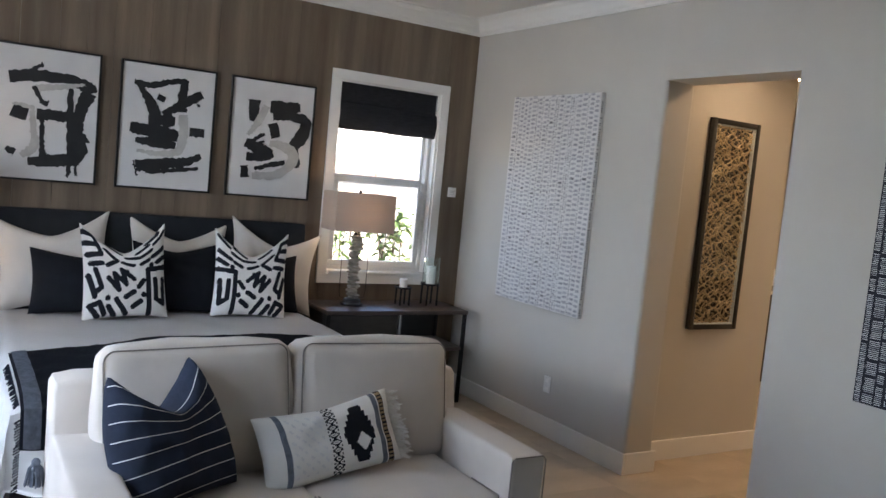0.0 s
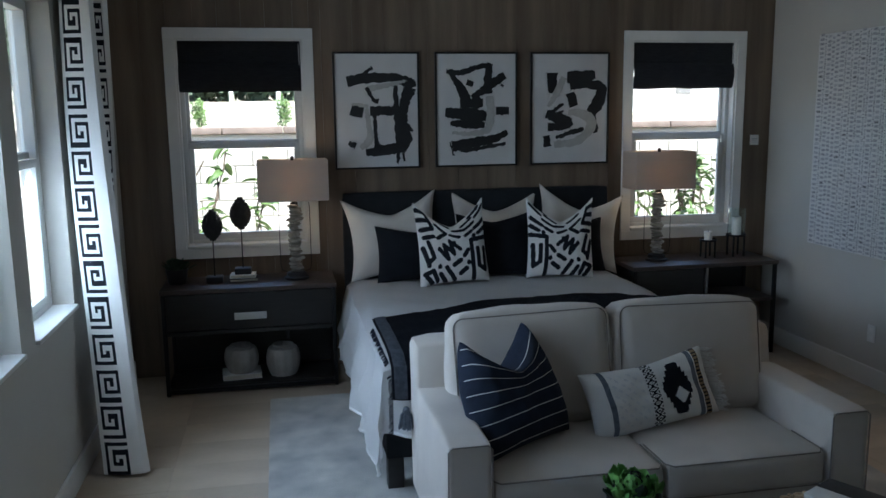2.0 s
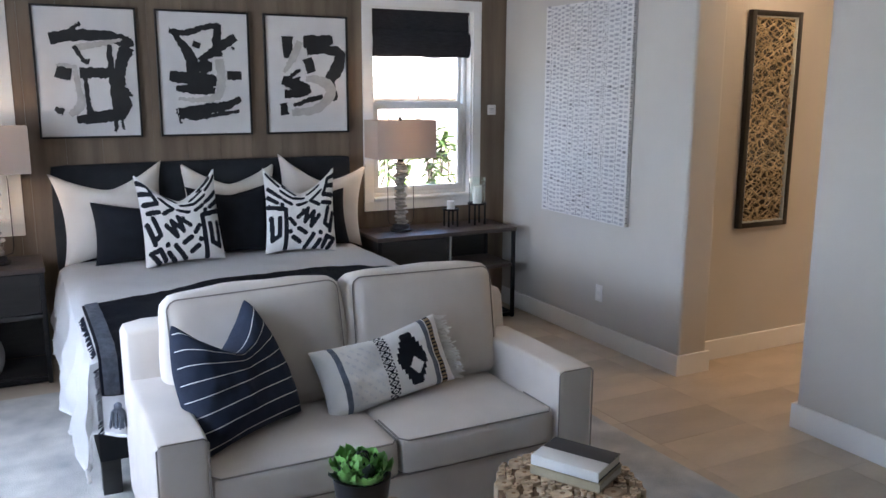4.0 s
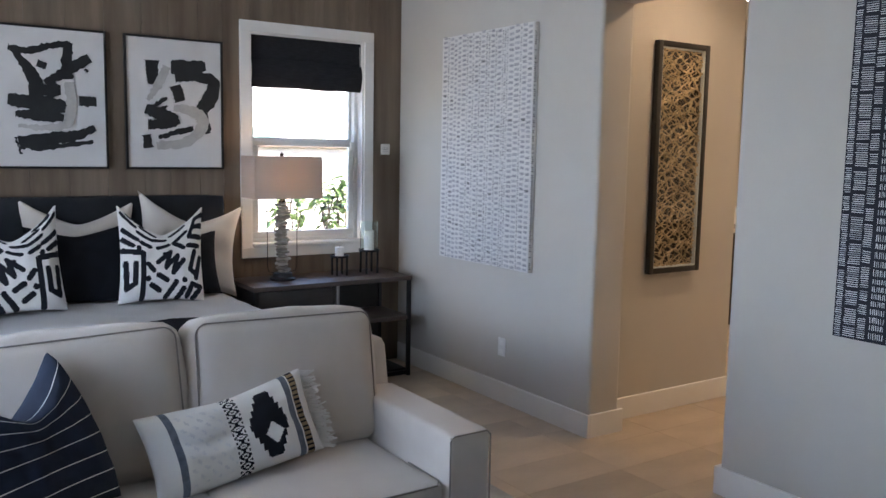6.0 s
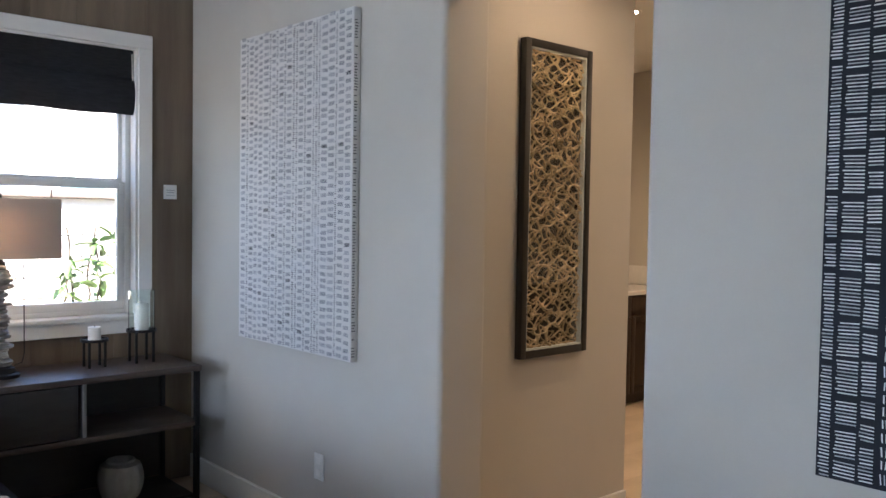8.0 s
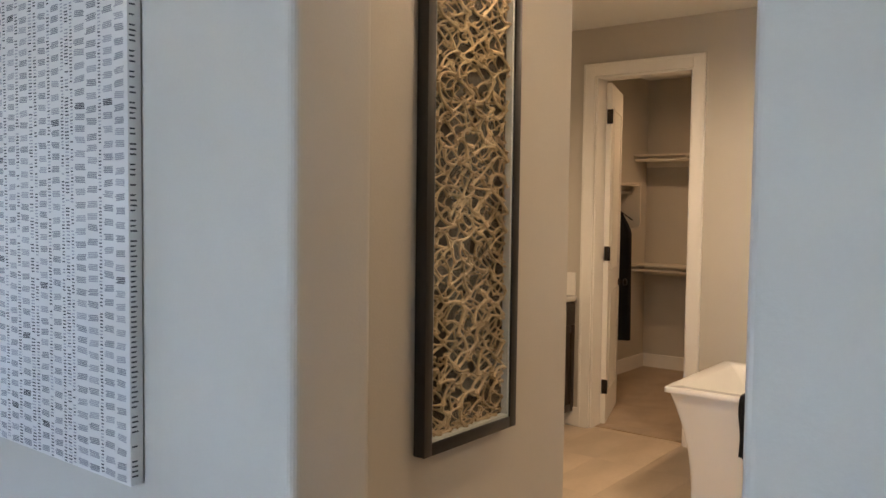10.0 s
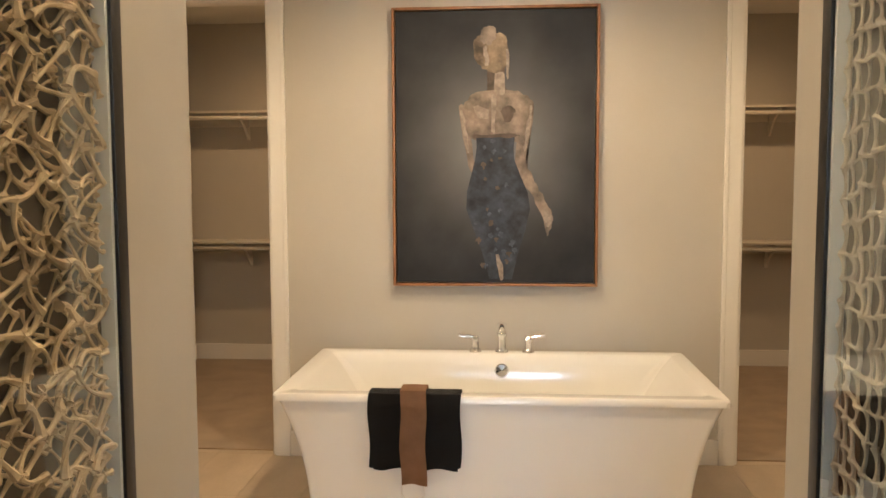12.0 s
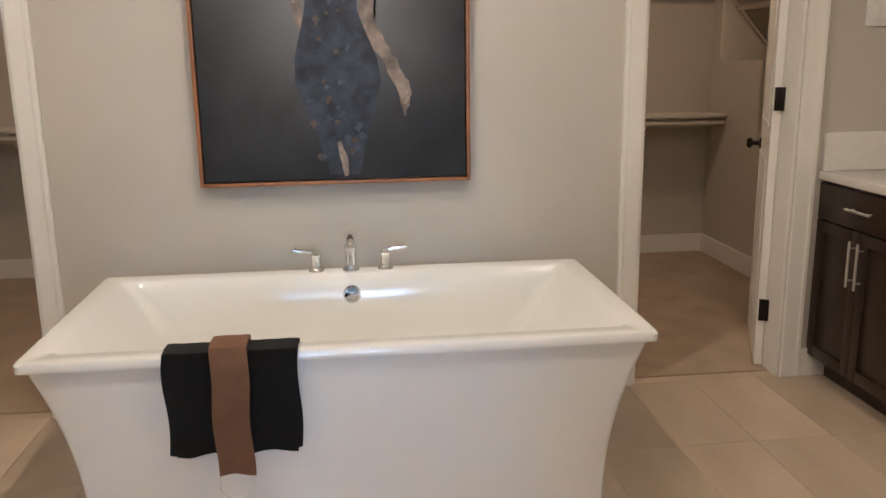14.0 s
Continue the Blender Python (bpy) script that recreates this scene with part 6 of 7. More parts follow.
M_WAX = mat("white_wax", (0.80, 0.78, 0.74), 0.45, 0.03, 8, 0.02)
M_CLEAR = glass_mat("clear_glass")


def candle_stand(place, h, r, ch, cr, hurricane, label):
    c = thing("candle_holder", place, label, "candle holder", "candle holders on the nightstand")
    part("tray", lathe([(r, h - 0.008), (r, h + 0.006), (r - 0.004, h + 0.006), (r - 0.004, h), (0.001, h)], n=32, caps=False), M_BLACKMETAL, c)
    for k in range(4):
        a = radians(45 + 90 * k)
        part("leg", box((r - 0.012) * math.cos(a) - 0.006, (r - 0.012) * math.sin(a) - 0.006, 0, (r - 0.012) * math.cos(a) + 0.006, (r - 0.012) * math.sin(a) + 0.006, h - 0.007, 0.001), M_BLACKMETAL, c)
    part("candle", lathe([(cr, h), (cr, h + ch - 0.003), (cr - 0.004, h + ch), (0.006, h + ch - 0.004), (0.001, h + ch - 0.004)], n=28, caps=False), M_WAX, c, "white pillar candle")
    part("wick", tube([(0, 0, h + ch - 0.005), (0.001, 0, h + ch + 0.008)], 0.001, 5), M_BLACK, c)
    if hurricane:
        g = part("glass_cylinder", lathe([(r - 0.010, h + 0.001), (r - 0.010, h + hurricane), (r - 0.013, h + hurricane), (r - 0.013, h + 0.001)], n=36, caps=False), M_CLEAR, c, "clear glass cylinder")
        g.visible_shadow = False


candle_stand((3.745, 6.62, NH + 0.001), 0.135, 0.066, 0.065, 0.03, 0.0, "black metal candle stand with short white candle")
candle_stand((3.985, 6.63, NH + 0.001), 0.165, 0.075, 0.14, 0.035, 0.205, "black metal stand with white candle in glass")


def plate(name, place, turn, w, h, label, category, m, marks):
    p = thing(name, place, label, category, "", turn)
    part("plate", box(-w / 2, -0.007, -h / 2, w / 2, 0, h / 2, 0.002), m, p)
    for nm, x0, z0, x1, z1, mm in marks:
        part(nm, box(x0, -0.009, z0, x1, -0.0068, z1, 0.0005), mm, p)


M_PLASTIC = mat("white_plastic", (0.76, 0.75, 0.72), 0.4, 0.02, 6, 0.0)
plate("wall_sign", (4.222, BW - 0.014, 1.605), 0, 0.074, 0.078, "small white square wall sign with fine print", "sign", M_PLASTIC,
      [("print_bar", -0.024, 0.008, 0.024, 0.011, M_DASHG), ("print_bar", -0.02, -0.004, 0.02, -0.001, M_DASHG), ("print_bar", -0.024, -0.02, 0.024, -0.017, M_DASHL)])
plate("power_outlet", (RW - 0.0005, 5.535, 0.36), -90, 0.072, 0.118, "white duplex power outlet on the wall", "outlet", M_PLASTIC,
      [("socket", -0.016, 0.012, 0.016, 0.042, M_TRIM), ("socket", -0.016, -0.042, 0.016, -0.012, M_TRIM)])
plate("power_outlet", (TX - 0.0005, 2.06, 1.587), -90, 0.11, 0.118, "white switch plate on the bathroom wall", "switch", M_PLASTIC,
      [("rocker", -0.038, -0.03, -0.008, 0.03, M_TRIM), ("rocker", 0.008, -0.03, 0.038, 0.03, M_TRIM)])
plate("power_outlet", (TX - 0.0005, 6.55, 1.20), -90, 0.072, 0.118, "white power outlet above the vanity", "outlet", M_PLASTIC, [("socket", -0.016, 0.012, 0.016, 0.042, M_TRIM), ("socket", -0.016, -0.042, 0.016, -0.012, M_TRIM)])

# ---- drum light ----
M_DRUMGLASS = mat("glossy_diffuser", (0.72, 0.56, 0.40), 0.05, 0.02, 3, 0.0, coat=1.0)
drum = thing("drum_pendant", (1.80, 3.22, 2.33), "round drum pendant with bronze rim and glossy diffuser", "ceiling light")
part("shade", lathe([(0.415, 0.0), (0.415, 0.24), (0.409, 0.24), (0.409, 0.0)], n=64, caps=False), M_SHADE, drum)
part("rim", lathe([(0.418, 0.0), (0.418, 0.010), (0.402, 0.010), (0.402, 0.0), (0.418, 0.0)], n=64, caps=False), M_BRONZE, drum, "dark bronze rim")
part("diffuser", lathe([(0.408, 0.003), (0.408, 0.008), (0.001, 0.008)], n=64, caps=False), M_DRUMGLASS, drum)
part("diffuser_face", lathe([(0.408, 0.0028), (0.001, 0.0028)], n=64, caps=False), M_DRUMGLASS, drum)
part("stem", tube([(0, 0, 0.05), (0, 0, CEIL - 2.33)], 0.009, 12), M_BRONZE, drum)
part("canopy", lathe([(0.065, CEIL - 2.331), (0.06, CEIL - 2.355), (0.012, CEIL - 2.365)], n=32), M_BRONZE, drum)
for k in range(3):
    a = 2.094 * k
    part("arm", tube([(0, 0, 0.2), (0.41 * math.cos(a), 0.41 * math.sin(a), 0.2)], 0.004, 6), M_BRONZE, drum)
    part("screw", lathe([(0.005, -0.004), (0.005, 0.002)], 0.41 * math.cos(a + 0.5), 0.41 * math.sin(a + 0.5), 10), M_BRONZE, drum)

# ---- recessed lights ----
# a fixture at every bulb, also at the unseen added hall and closet ones
for k, (x, y) in enumerate(CANS):
    c = thing("recessed_light", (x, y, CEIL - 0.2), "white round recessed ceiling light, lit", "ceiling light", "recessed lights")
    part("trim_ring", lathe([(0.085, -0.0005), (0.085, -0.006), (0.062, -0.008), (0.06, -0.0005)], n=36, caps=False), M_PLASTIC, c)
    part("lens", lathe([(0.06, -0.003), (0.001, -0.004)], n=36, caps=False), M_BULB, c, "warm glowing lens")


# ---- bathroom vanities ----
def vanity(y_wall, side, x0, x1):
    """Cabinet against a side wall: side=+1 faces south (north wall), -1 faces north."""
    v = thing("vanity_cabinet", ((x0 + x1) / 2, y_wall, 0), "espresso wood vanity cabinet with metal bar pulls", "vanity", "vanities facing each other", 0 if side > 0 else 180)
    hw, d, h = (x1 - x0) / 2, 0.542, 0.893
    part("body", box(-hw, -d, 0.10, hw, 0, h, 0.002), M_VANITY, v)
    part("toe_kick", box(-hw + 0.002, -d + 0.07, 0.0, hw - 0.002, -0.01, 0.099), M_VANITY, v)
    def pull(parent, p, q):
        d0, d1 = Vector(p) * 0.85 + Vector(q) * 0.15, Vector(p) * 0.15 + Vector(q) * 0.85
        bm = tube([p, q], 0.006, 10)
        for e in (d0, d1):
            add_tube(bm, [e, (e.x, -d - 0.018, e.z)], 0.004, 8)
        part("bar_pull", bm, M_SILVER, parent, "brushed metal bar pull")
    n = 4
    w = 2 * hw / n
    for k in range(n):
        a, b = -hw + k * w + 0.004, -hw + (k + 1) * w - 0.004
        dr = part("drawer", box(a, -d - 0.019, h - 0.165, b, -d - 0.0005, h - 0.012, 0.003), M_VANITY, v)
        pull(dr, ((a + b) / 2 - 0.08, -d - 0.045, h - 0.088), ((a + b) / 2 + 0.08, -d - 0.045, h - 0.088))
        m = (a + b) / 2
        for s0, s1, px in ((a, m - 0.002, m - 0.028), (m + 0.002, b, m + 0.028)):
            bm = boxes([(s0, -d - 0.019, 0.108, s0 + 0.05, -d - 0.0005, h - 0.172), (s1 - 0.05, -d - 0.019, 0.108, s1, -d - 0.0005, h - 0.172), (s0 + 0.05, -d - 0.019, 0.108, s1 - 0.05, -d - 0.0005, 0.158), (s0 + 0.05, -d - 0.019, h - 0.222, s1 - 0.05, -d - 0.0005, h - 0.172), (s0 + 0.05, -d - 0.010, 0.158, s1 - 0.05, -d - 0.0005, h - 0.222)], 0.002)
            do = part("door", bm, M_VANITY, v)
            pull(do, (px, -d - 0.045, h - 0.40), (px, -d - 0.045, h - 0.21))
    c = thing("vanity_counter", ((x0 + x1) / 2, y_wall, h), "white quartz counter with backsplash on dark vanity", "countertop", "", 0 if side > 0 else 180)
    end = hw if side > 0 else -hw
    part("slab", box(-hw - (0.012 if side > 0 else 0.0), -d - 0.028, 0.001, hw + (0.0 if side > 0 else 0.012), 0, 0.036, 0.003), M_COUNTER, c)
    part("backsplash", box(-hw, -0.02, 0.037, hw, -0.0005, 0.20, 0.002), M_COUNTER, c)
    part("side_splash", box(min(end, end - side * 0.02), -d - 0.02, 0.037, max(end, end - side * 0.02), -0.021, 0.20, 0.002), M_COUNTER, c)


vanity(BY1, 1, 5.9, TX - 0.001)
vanity(BY0, -1, 5.9, TX - 0.001)
ring = thing("ring_sculpture", (7.62, 6.48, 0.930), "black metal ring sculpture standing on the vanity counter", "sculpture")
part("base", box(-0.05, -0.04, 0, 0.05, 0.04, 0.012, 0.002), M_BLACKMETAL, ring)
part("post", tube([(0, 0, 0.01), (0, 0, 0.34)], 0.006, 10), M_BLACKMETAL, ring)
part("ring", tube([(0.10 * math.cos(a * 0.2618), 0, 0.44 + 0.10 * math.sin(a * 0.2618)) for a in range(24)], 0.008, 10, True), M_BLACKMETAL, ring)
canister = solo("canister", lathe([(0.04, 0), (0.042, 0.005), (0.042, 0.12), (0.03, 0.13), (0.03, 0.15), (0.012, 0.16)], n=28), M_PLASTIC, "white ceramic canister on the vanity counter", "canister", place=(8.20, 6.70, 0.930))


# ---- closets ----
def closet(y0, y1, door_side):
    """Double-hung shelves and rods along the back wall and one side wall."""
    for z in (2.055, 1.02):
        s = thing("closet_shelf", (CX - 0.155, (y0 + y1) / 2, z), "white painted closet shelf with hanging rod and brackets", "shelf", "closet shelves")
        L = (y1 - y0) / 2 - 0.002
        part("board", box(-0.15, -L, -0.018, 0.153, L, 0.0, 0.002), M_SHELFW, s)
        part("cleat", box(0.135, -L, -0.11, 0.153, L, -0.019, 0.002), M_SHELFW, s)
        part("rod", tube([(-0.12, -L, -0.055), (-0.12, L, -0.055)], 0.016, 14), M_SHELFW, s)
        for k in (-0.6, 0.0, 0.6):
            y = k * L
            bm = boxes([(-0.12, y - 0.012, -0.042, 0.134, y + 0.012, -0.0185), (0.11, y - 0.012, -0.22, 0.134, y + 0.012, -0.042)], 0.002)
            add_tube(bm, [(0.118, y, -0.21), (0.02, y, -0.12), (-0.10, y, -0.05)], 0.010, 8)
            part("bracket", bm, M_SHELFW, s)
    yw, sg = (y1, -1) if door_side > 0 else (y0, 1)
    xa, xb, z = TX + 0.16, 9.98, 1.76
    s = thing("closet_shelf", ((xa + xb) / 2, yw, z), "white painted closet side shelf with end panel and hanging rod", "shelf", "closet side shelves")
    L = (xb - xa) / 2
    part("board", box(-L, min(sg * 0.002, sg * 0.33), -0.018, L - 0.019, max(sg * 0.002, sg * 0.33), 0, 0.002), M_SHELFW, s)
    bm = bmesh.new()
    prof = [(0.002, 0.012), (0.34, 0.012)] + [(0.30 + 0.04 * math.cos(a), -0.34 - 0.04 * math.sin(a)) for a in [k * 0.2618 for k in range(7)]] + [(0.002, -0.38)]
    lo, hi = [[bm.verts.new((x, sg * u, v)) for u, v in prof] for x in (L - 0.018, L)]
    bm.faces.new(lo), bm.faces.new(hi[::-1])
    for k in range(len(prof)):
        q = (k + 1) % len(prof)
        bm.faces.new((lo[k], hi[k], hi[q], lo[q]))
    bmesh.ops.recalc_face_normals(bm, faces=bm.faces[:])
    part("end_panel", bm, M_SHELFW, s, smooth=False)
    part("rod", tube([(-L, sg * 0.25, -0.075), (L - 0.0185, sg * 0.25, -0.075)], 0.016, 14), M_SHELFW, s)
    part("brace", tube([(L - 0.05, sg * 0.02, -0.33), (L - 0.05, sg * 0.16, -0.18), (L - 0.05, sg * 0.29, -0.03)], 0.011, 8), M_SHELFW, s)


closet(4.35, BY1, 1)
closet(BY0, 4.22, -1)
coat = thing("hanging_coat", (9.74, 6.635, 0.43), "long black coat hanging on closet rod", "coat")
bm, rows = bmesh.new(), []
for j in range(26):
    t = j / 25
    hw = 0.145 - 0.012 * t if t < 0.84 else 0.135 - 0.10 * ((t - 0.84) / 0.16) ** 1.5
    rows.append([bm.verts.new(((0.055 + 0.014 * math.sin(k * 6.283 / 40 * 6)) * math.sin(k * 6.283 / 40) * (1 + 0.3 * (1 - t)), hw * math.cos(k * 6.283 / 40), 1.08 * t)) for k in range(40)])
for a, b in zip(rows, rows[1:]):
    for k in range(40):
        bm.faces.new((a[k], a[(k + 1) % 40], b[(k + 1) % 40], b[k]))
bm.faces.new(rows[0][::-1]), bm.faces.new(rows[-1])
part("coat_body", bm, M_DARKPIL, coat)
part("hanger", tube([(0, -0.14, 1.02), (0, 0, 1.11), (0, 0.14, 1.02)], 0.006, 8), M_BLACKWOOD, coat)
part("hook", tube([(0, 0, 1.10), (0, -0.012, 1.25), (0, 0.0, 1.276), (0, 0.018, 1.255)], 0.003, 6), M_CHROME, coat)

# ---- garden beyond the windows ----
M_SOILG = mat("garden_ground", (0.34, 0.29, 0.21), 0.95, 0.2, 3, 0.4, 20)
M_BLOCK = mat("pale_block_wall", (0.46, 0.42, 0.36), 0.9, 0.12, 4, 0.4, 30, rand=0.08)
M_CAP = mat("brown_stone_cap", (0.20, 0.15, 0.12), 0.9, 0.25, 8, 0.4, 30)
M_SLOPE = mat("dry_hillside", (0.40, 0.34, 0.24), 0.95, 0.2, 0.6, 0.4, 6)
M_TREE = mat("far_tree_leaf", (0.075, 0.11, 0.06), 0.8, 0.4, 2, 0.3, 8, rand=0.2)
M_TRUNK = mat("bark", (0.12, 0.09, 0.065), 0.9, 0.3, 10, 0.5, 40)
M_VINE = mat("vine_leaf", (0.08, 0.14, 0.035), 0.5, 0.35, 10, 0.2, 40, colour2=(0.13, 0.2, 0.05), rand=0.2)
M_STUCCO = mat("white_stucco", (0.72, 0.70, 0.66), 0.9, 0.04, 4, 0.3, 60)
M_TEAL = mat("tinted_house_glass", (0.10, 0.16, 0.16), 0.08, 0.1, 3, 0.0)
structure("ground", box(-300, -300, -0.6, 300, 400, -0.15), M_SOILG, "bare tan garden ground")
gw = structure("wall_garden", boxes([(-12, 10.9, -0.2, 16, 11.2, 1.615)]), M_BLOCK, "pale block garden wall")
blk = finish(box(-0.198, -0.02, -0.096, 0.198, 0.02, 0.096, 0.006, 1), "block", M_BLOCK, False)
for r in range(8):
    for k in range(26):
        o = new("block", blk)
        o.parent = gw
        o.location = (-2.6 + k * 0.405 + 0.2 * (r % 2), 10.889, -0.05 + r * 0.2)
for k in range(40):
    o = part("cap_stone", box(-12 + k * 0.7 + 0.005, 10.84, 1.62, -12 + (k + 1) * 0.7 - 0.005, 11.26, 1.70, 0.012), M_CAP, gw)
bm, rows = bmesh.new(), []
for j in range(30):
    y = 11.2 + (j / 29) ** 1.6 * 120
    rows.append([bm.verts.new((x, y, 1.62 + 0.026 * (y - 11.2) + max(0, y - 44) * 0.12 + 0.22 * noise.noise(Vector((x * 0.08, y * 0.05, 0))) * min(1, (y - 11.2) / 14) + 0.012 * max(0, x) * min(1, (y - 11.2) / 30))) for x in range(-90, 96, 6)])
for a, b in zip(rows, rows[1:]):
    for k in range(len(a) - 1):
        bm.faces.new((a[k], a[k + 1], b[k + 1], b[k]))
structure("ground_slope", bm, M_SLOPE, "dry tan hillside behind the garden wall", True)


def leafy(name, place, height, spread, clumps, material, label, seed, trunk=0.06, leaf=0.14, group="", low=0.35):
    """A trunk with limbs and a crown of many loose leaf clumps."""
    t = thing(name, place, label, "tree" if height > 1.5 else "shrub", group)
    rnd = random.Random(seed)
    bm = bmesh.new()
    add_tube(bm, [(0, 0, -0.1), (0.03, 0.02, height * 0.3), (-0.03, 0.04, height * 0.6), (0.02, 0, height * 0.85)], lambda s: trunk * (1 - 0.75 * s), 8)
    for k in range(7):
        a, z = rnd.uniform(0, 6.28), height * rnd.uniform(0.25, 0.6)
        add_tube(bm, [(0, 0, z), (spread * 0.4 * math.cos(a), spread * 0.4 * math.sin(a), z + height * 0.12), (spread * 0.75 * math.cos(a), spread * 0.75 * math.sin(a), z + height * 0.25)], lambda s: trunk * 0.4 * (1 - 0.7 * s), 6)
    part("trunk", bm, M_TRUNK, t)
    bm = bmesh.new()
    for k in range(clumps):
        a, b, r = rnd.uniform(0, 6.28), rnd.uniform(-1, 1), rnd.random() ** 0.4
        z = low * height + (1 - low) * height * (0.5 + 0.5 * b * r)
        q = spread * r * math.sqrt(max(0, 1 - b * b)) * (0.75 + 0.5 * noise.noise(Vector((a, b * 2, seed))))
        c = Vector((q * math.cos(a), q * math.sin(a), z))
        for i in range(6):
            d = Vector((rnd.gauss(0, 1), rnd.gauss(0, 1), rnd.gauss(0, 1))).normalized()
            e = d.orthogonal().normalized()
            p = c + d * leaf * rnd.uniform(0.2, 1.2)
            l = leaf * rnd.uniform(0.6, 1.1)
            bm.faces.new([bm.verts.new(p + v) for v in (-d * l * 0.5, e * l * 0.28, d * l * 0.5, -e * l * 0.28)])
    part("crown", bm, material, t)["kind"] = "stuff"


rnd = random.Random(61)
for k in range(18):
    x, y, h = -15 + k * 1.5 + rnd.uniform(-0.5, 0.5), rnd.uniform(36, 43), rnd.uniform(3.4, 5.2)
    leafy("tree", (x, y, 1.60 + 0.026 * (y - 11.2)), h, h * 0.55, 520, M_TREE, "dark green hillside tree", 60 + k, 0.16, 0.42, "hillside trees", 0.0)
for k, (x, y) in enumerate(((-0.92, 12.6), (-0.48, 12.5), (0.62, 12.2))):
    leafy("shrub", (x, y, 1.63), 0.44, 0.13, 110, M_VINE, "young green shrub on the slope", 80 + k, 0.012, 0.045, "young shrubs", 0.1)
for k in range(9):
    solo("fence_post", lathe([(0.035, 0.0), (0.035, 1.5), (0.02, 1.53)], n=10), M_PLASTIC, "slim white fence post on the slope", "fence post", "fence posts", (-3.52 + k * 0.82, 16.2, 1.72))
leafy("tree", (-7.2, 9.6, -0.15), 5.2, 2.1, 620, M_TREE, "broad green garden tree", 95, 0.16, 0.2, "side garden trees", 0.2)
leafy("tree", (-6.6, 13.2, -0.15), 5.6, 2.3, 620, M_TREE, "broad green garden tree", 96, 0.16, 0.2, "side garden trees", 0.2)
solo("side_fence", boxes([(-4.9, 3.0, -0.15, -4.8, 10.8, 1.55), (-4.94, 3.0, 1.55, -4.76, 10.8, 1.63)], 0.01), M_STUCCO, "pale garden fence beside the house", "fence")


def vine(place, h, w, leaves, seed):
    v = thing("climbing_vine", place, "sparse green vine climbing before the garden wall", "vine", "climbing vines")
    rnd = random.Random(seed)
    bm, spots = bmesh.new(), []
    for k in range(7):
        x, z, lean = rnd.uniform(-w / 2, w / 2), 0.0, rnd.uniform(-0.25, 0.25)
        pts = []
        while z < h * rnd.uniform(0.75, 1.0) and len(pts) < 22:
            pts.append((x, rnd.uniform(-0.03, 0.03), z))
            z += 0.1
            x += lean * 0.1 + rnd.uniform(-0.035, 0.035)
        if len(pts) > 2:
            add_tube(bm, pts, 0.010, 5)
            spots += pts[3:]
    part("stem", bm, M_TRUNK, v)
    lf = [finish(leaf_bm(0.16, 0.065, -0.35, 0.03, k), "leaf", M_VINE) for k in range(3)]
    for k in range(leaves):
        x, y, z = rnd.choice(spots)
        o = new("leaf", rnd.choice(lf))
        o.parent = v
        o.matrix_local = pose(x + rnd.uniform(-0.05, 0.05), y + rnd.uniform(-0.1, 0.02), z + rnd.uniform(-0.04, 0.08), rnd.uniform(-50, 50), rnd.uniform(-40, 40), rnd.uniform(0, 360)) @ Matrix.Scale(rnd.uniform(0.6, 1.25), 4)


vine((-0.30, 10.2, -0.15), 1.75, 1.0, 170, 101)
vine((-1.0, 10.4, -0.15), 1.7, 0.9, 90, 102)
vine((4.95, 10.2, -0.15), 1.65, 1.0, 170, 103)
vine((5.9, 10.3, -0.15), 1.7, 1.0, 90, 104)
house = thing("neighbour_house", (11, 15.5, 1.4), "white stucco house with tinted window behind the garden", "house")
part("wall", box(-5.2, 0, -0.2, 6, 6, 3.0), M_STUCCO, house)
bm = bmesh.new()
f1 = [bm.verts.new(v) for v in ((-5.6, -0.4, 3.0), (6.4, -0.4, 3.0), (6.4, 6.4, 3.0), (-5.6, 6.4, 3.0))]
f2 = [bm.verts.new(v) for v in ((-3, 3, 4.6), (4, 3, 4.6))]
for q in ((f1[0], f1[1], f2[1], f2[0]), (f1[2], f1[3], f2[0], f2[1]), (f1[1], f1[2], f2[1]), (f1[3], f1[0], f2[0]), f1[::-1]):
    bm.faces.new(q)
part("roof", bm, M_CAP, house, "brown roof", False)
win = part("window", boxes([(-4.75, -0.05, -0.1, -4.0, 0.02, 0.62)], 0.01), M_PLASTIC, house)
part("pane", box(-4.70, -0.065, -0.05, -4.05, -0.051, 0.57), M_TEAL, win, "teal tinted glass")
part("vent", box(-3.1, -0.03, 0.72, -2.8, 0.0, 0.95, 0.01), M_GREYWOOD, house)

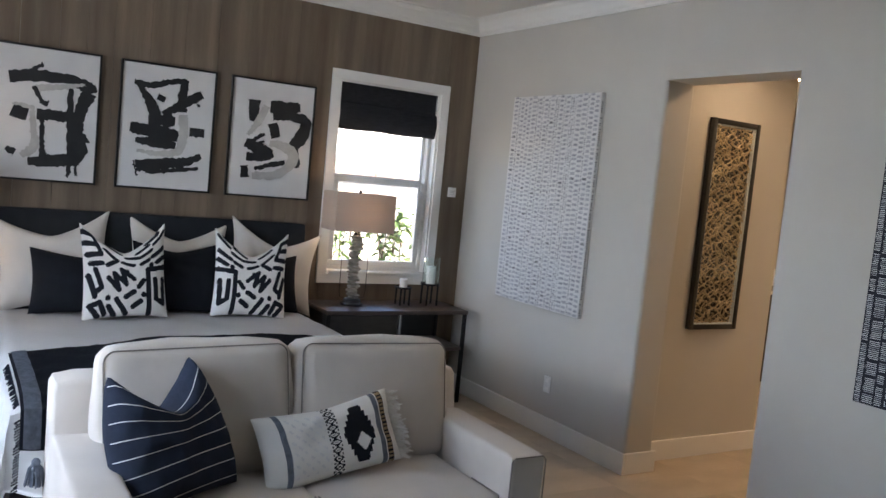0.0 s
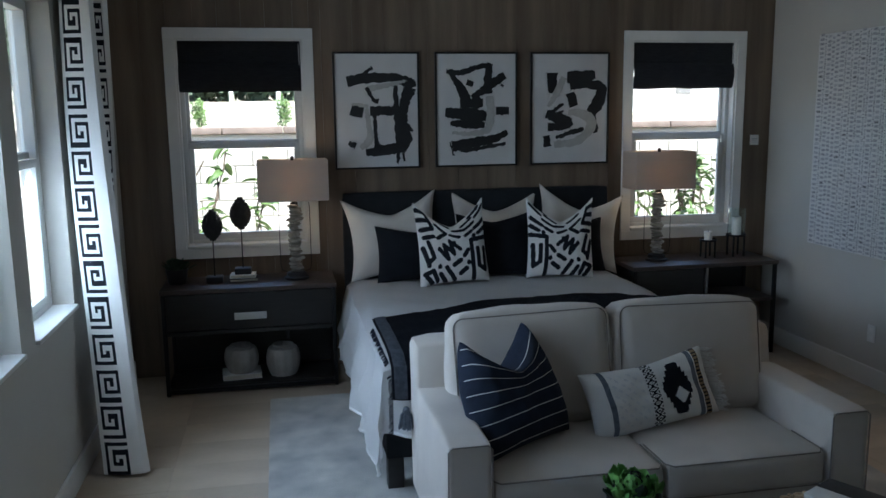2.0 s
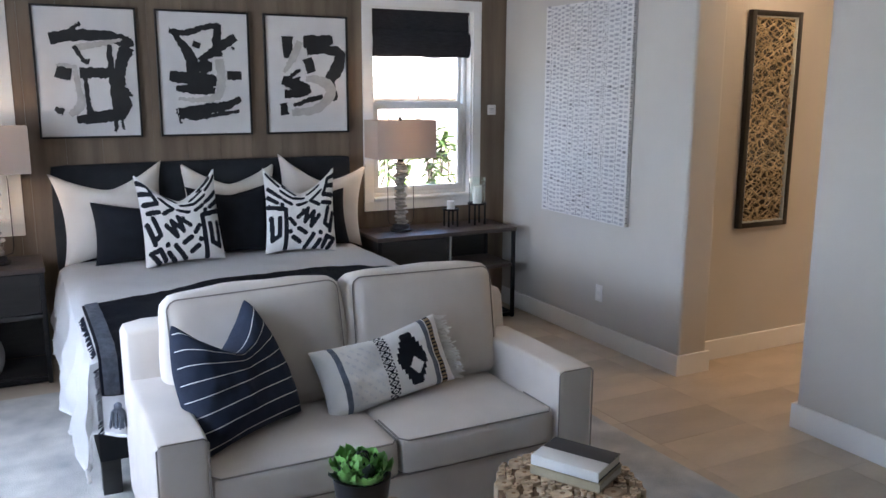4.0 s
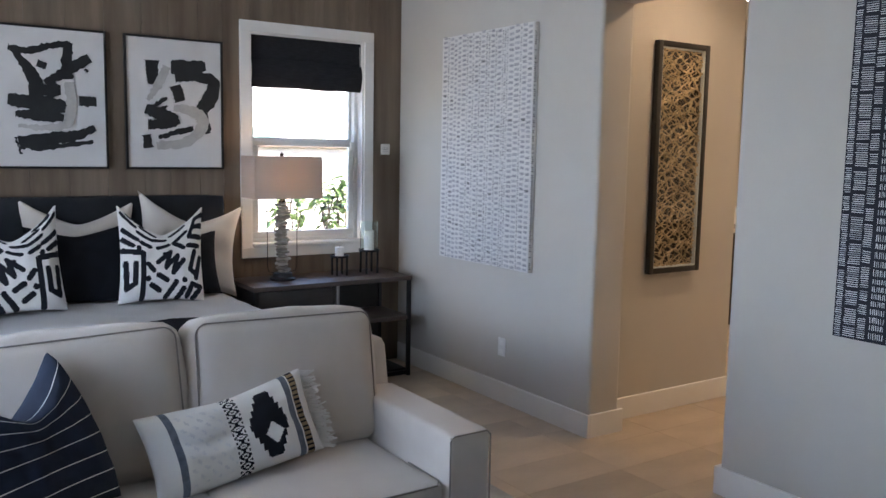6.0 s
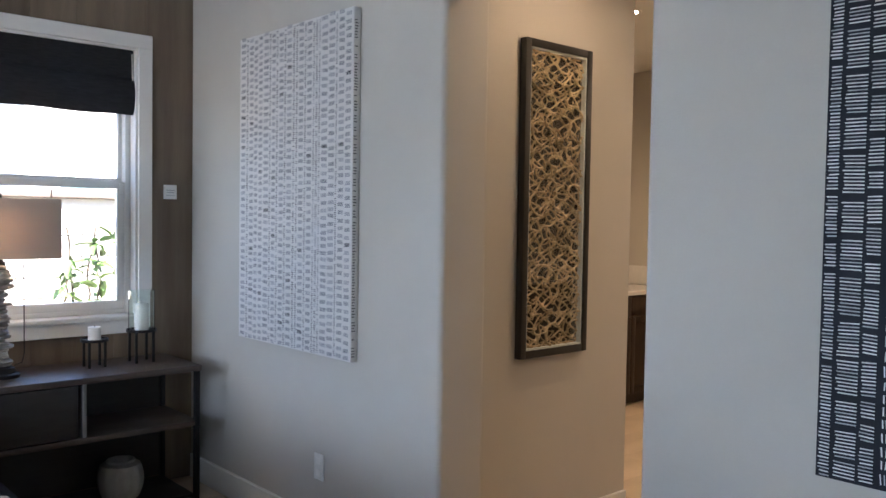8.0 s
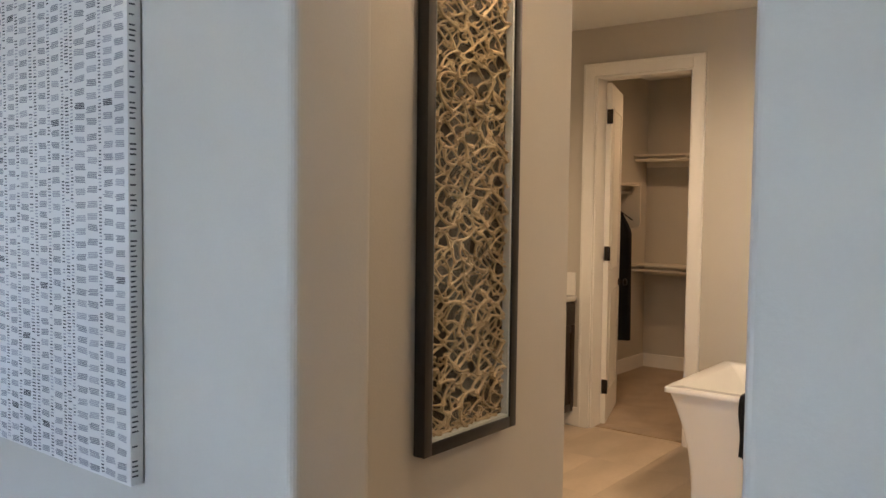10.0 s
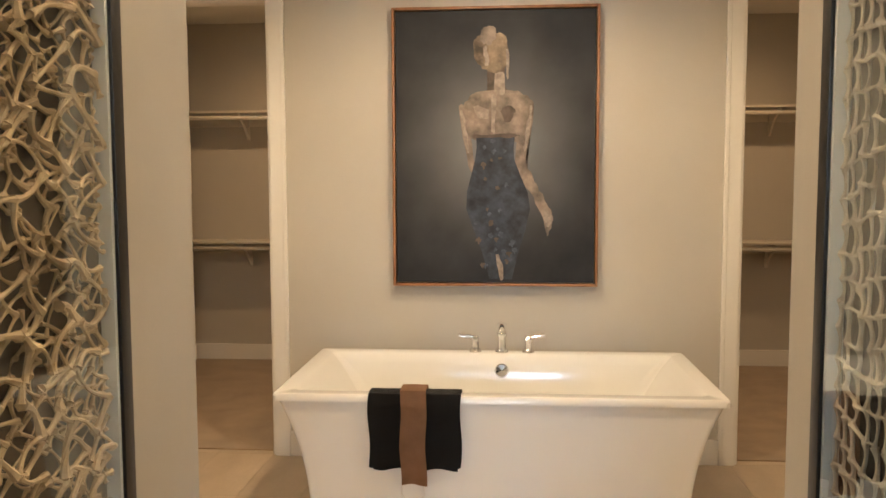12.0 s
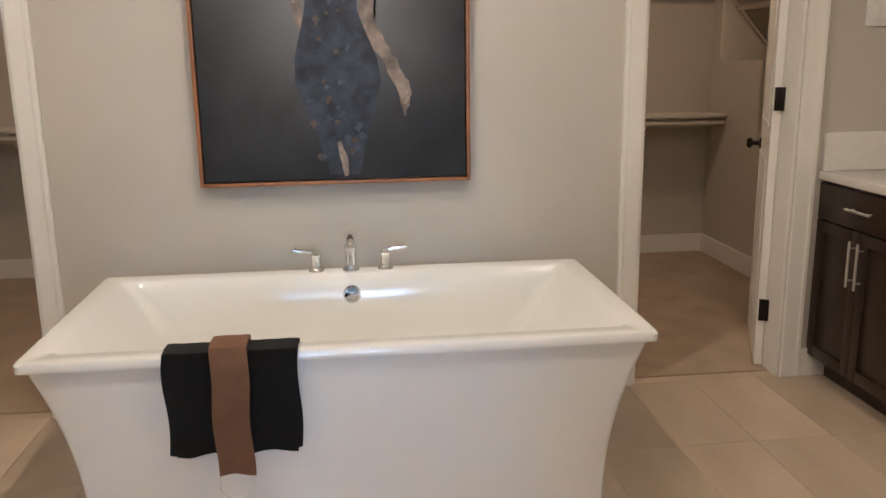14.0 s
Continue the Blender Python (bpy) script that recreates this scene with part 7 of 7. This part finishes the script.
# ---- boards of the bed wall ----
rnd = random.Random(77)
cuts = [LW]
while cuts[-1] < RW - 0.12:
    cuts.append(min(RW, cuts[-1] + rnd.choice((0.16, 0.19, 0.22))))
cuts[-1] = RW
cuts = sorted(set(cuts + [W1[0] - 0.05, W1[1] + 0.05, W2[0] - 0.05, W2[1] + 0.05]))
cuts = [c for i, c in enumerate(cuts) if i == 0 or c - cuts[i - 1] > 0.03 or any(abs(c - w) < 1e-6 for w in (W1[0] - .05, W1[1] + .05, W2[0] - .05, W2[1] + .05))]
for a, b in zip(cuts, cuts[1:]):
    m = (a + b) / 2
    hole = next((w for w in (W1, W2) if w[0] - 0.05 < m < w[1] + 0.05), None)
    spans = [(0.0, CEIL - 0.02)] if not hole else [(0.0, WZ0 - 0.05), (WZ1 + 0.05, CEIL - 0.02)]
    for z0, z1 in spans:
        o = part("board", box(a + 0.0006, BW, z0, b - 0.0006, BW + 0.0118, z1, 0.001, 1), M_PLANK, wall_north, smooth=False)

# ---- floor tiles ----
TW, TH = 0.61, 0.305
floor = bpy.data.objects["floor"]
tile = finish(box(-TW / 2 + 0.0006, -TH / 2 + 0.0006, -0.006, TW / 2 - 0.0006, TH / 2 - 0.0006, 0.0, 0.0006, 1), "tile", M_TILE, False)
rest, count = bmesh.new(), 0
ix0, iy0 = 3.57 - 7 * TW, 3.69 - 17 * TH
for i in range(18):
    for j in range(30):
        x, y = ix0 + (i + 0.5) * TW, iy0 + (j + 0.5) * TH
        if not (LW < x + TW / 2 and x - TW / 2 < TX + 0.07 and BACK < y + TH / 2 and y - TH / 2 < BW):
            continue
        if 0.7 < x < 3.2 and 1.9 < y < 5.9:
            continue
        x0, x1, y0, y1 = max(LW, x - TW / 2), min(TX + 0.068, x + TW / 2), max(BACK, y - TH / 2), min(BW - 0.001, y + TH / 2)
        whole = x1 - x0 > TW - 0.002 and y1 - y0 > TH - 0.002
        if whole and count < 300 and (x > 3.2 or y > 4.5) and y > 1.5:
            o = new("tile", tile)
            o.parent = floor
            o.location = (x, y, 0)
            count += 1
        else:
            add_box(rest, x0 + 0.0015, y0 + 0.0015, -0.006, x1 - 0.0015, y1 - 0.0015, 0.0)
part("tiles_rest", rest, M_TILE, floor, smooth=False)["kind"] = "stuff"
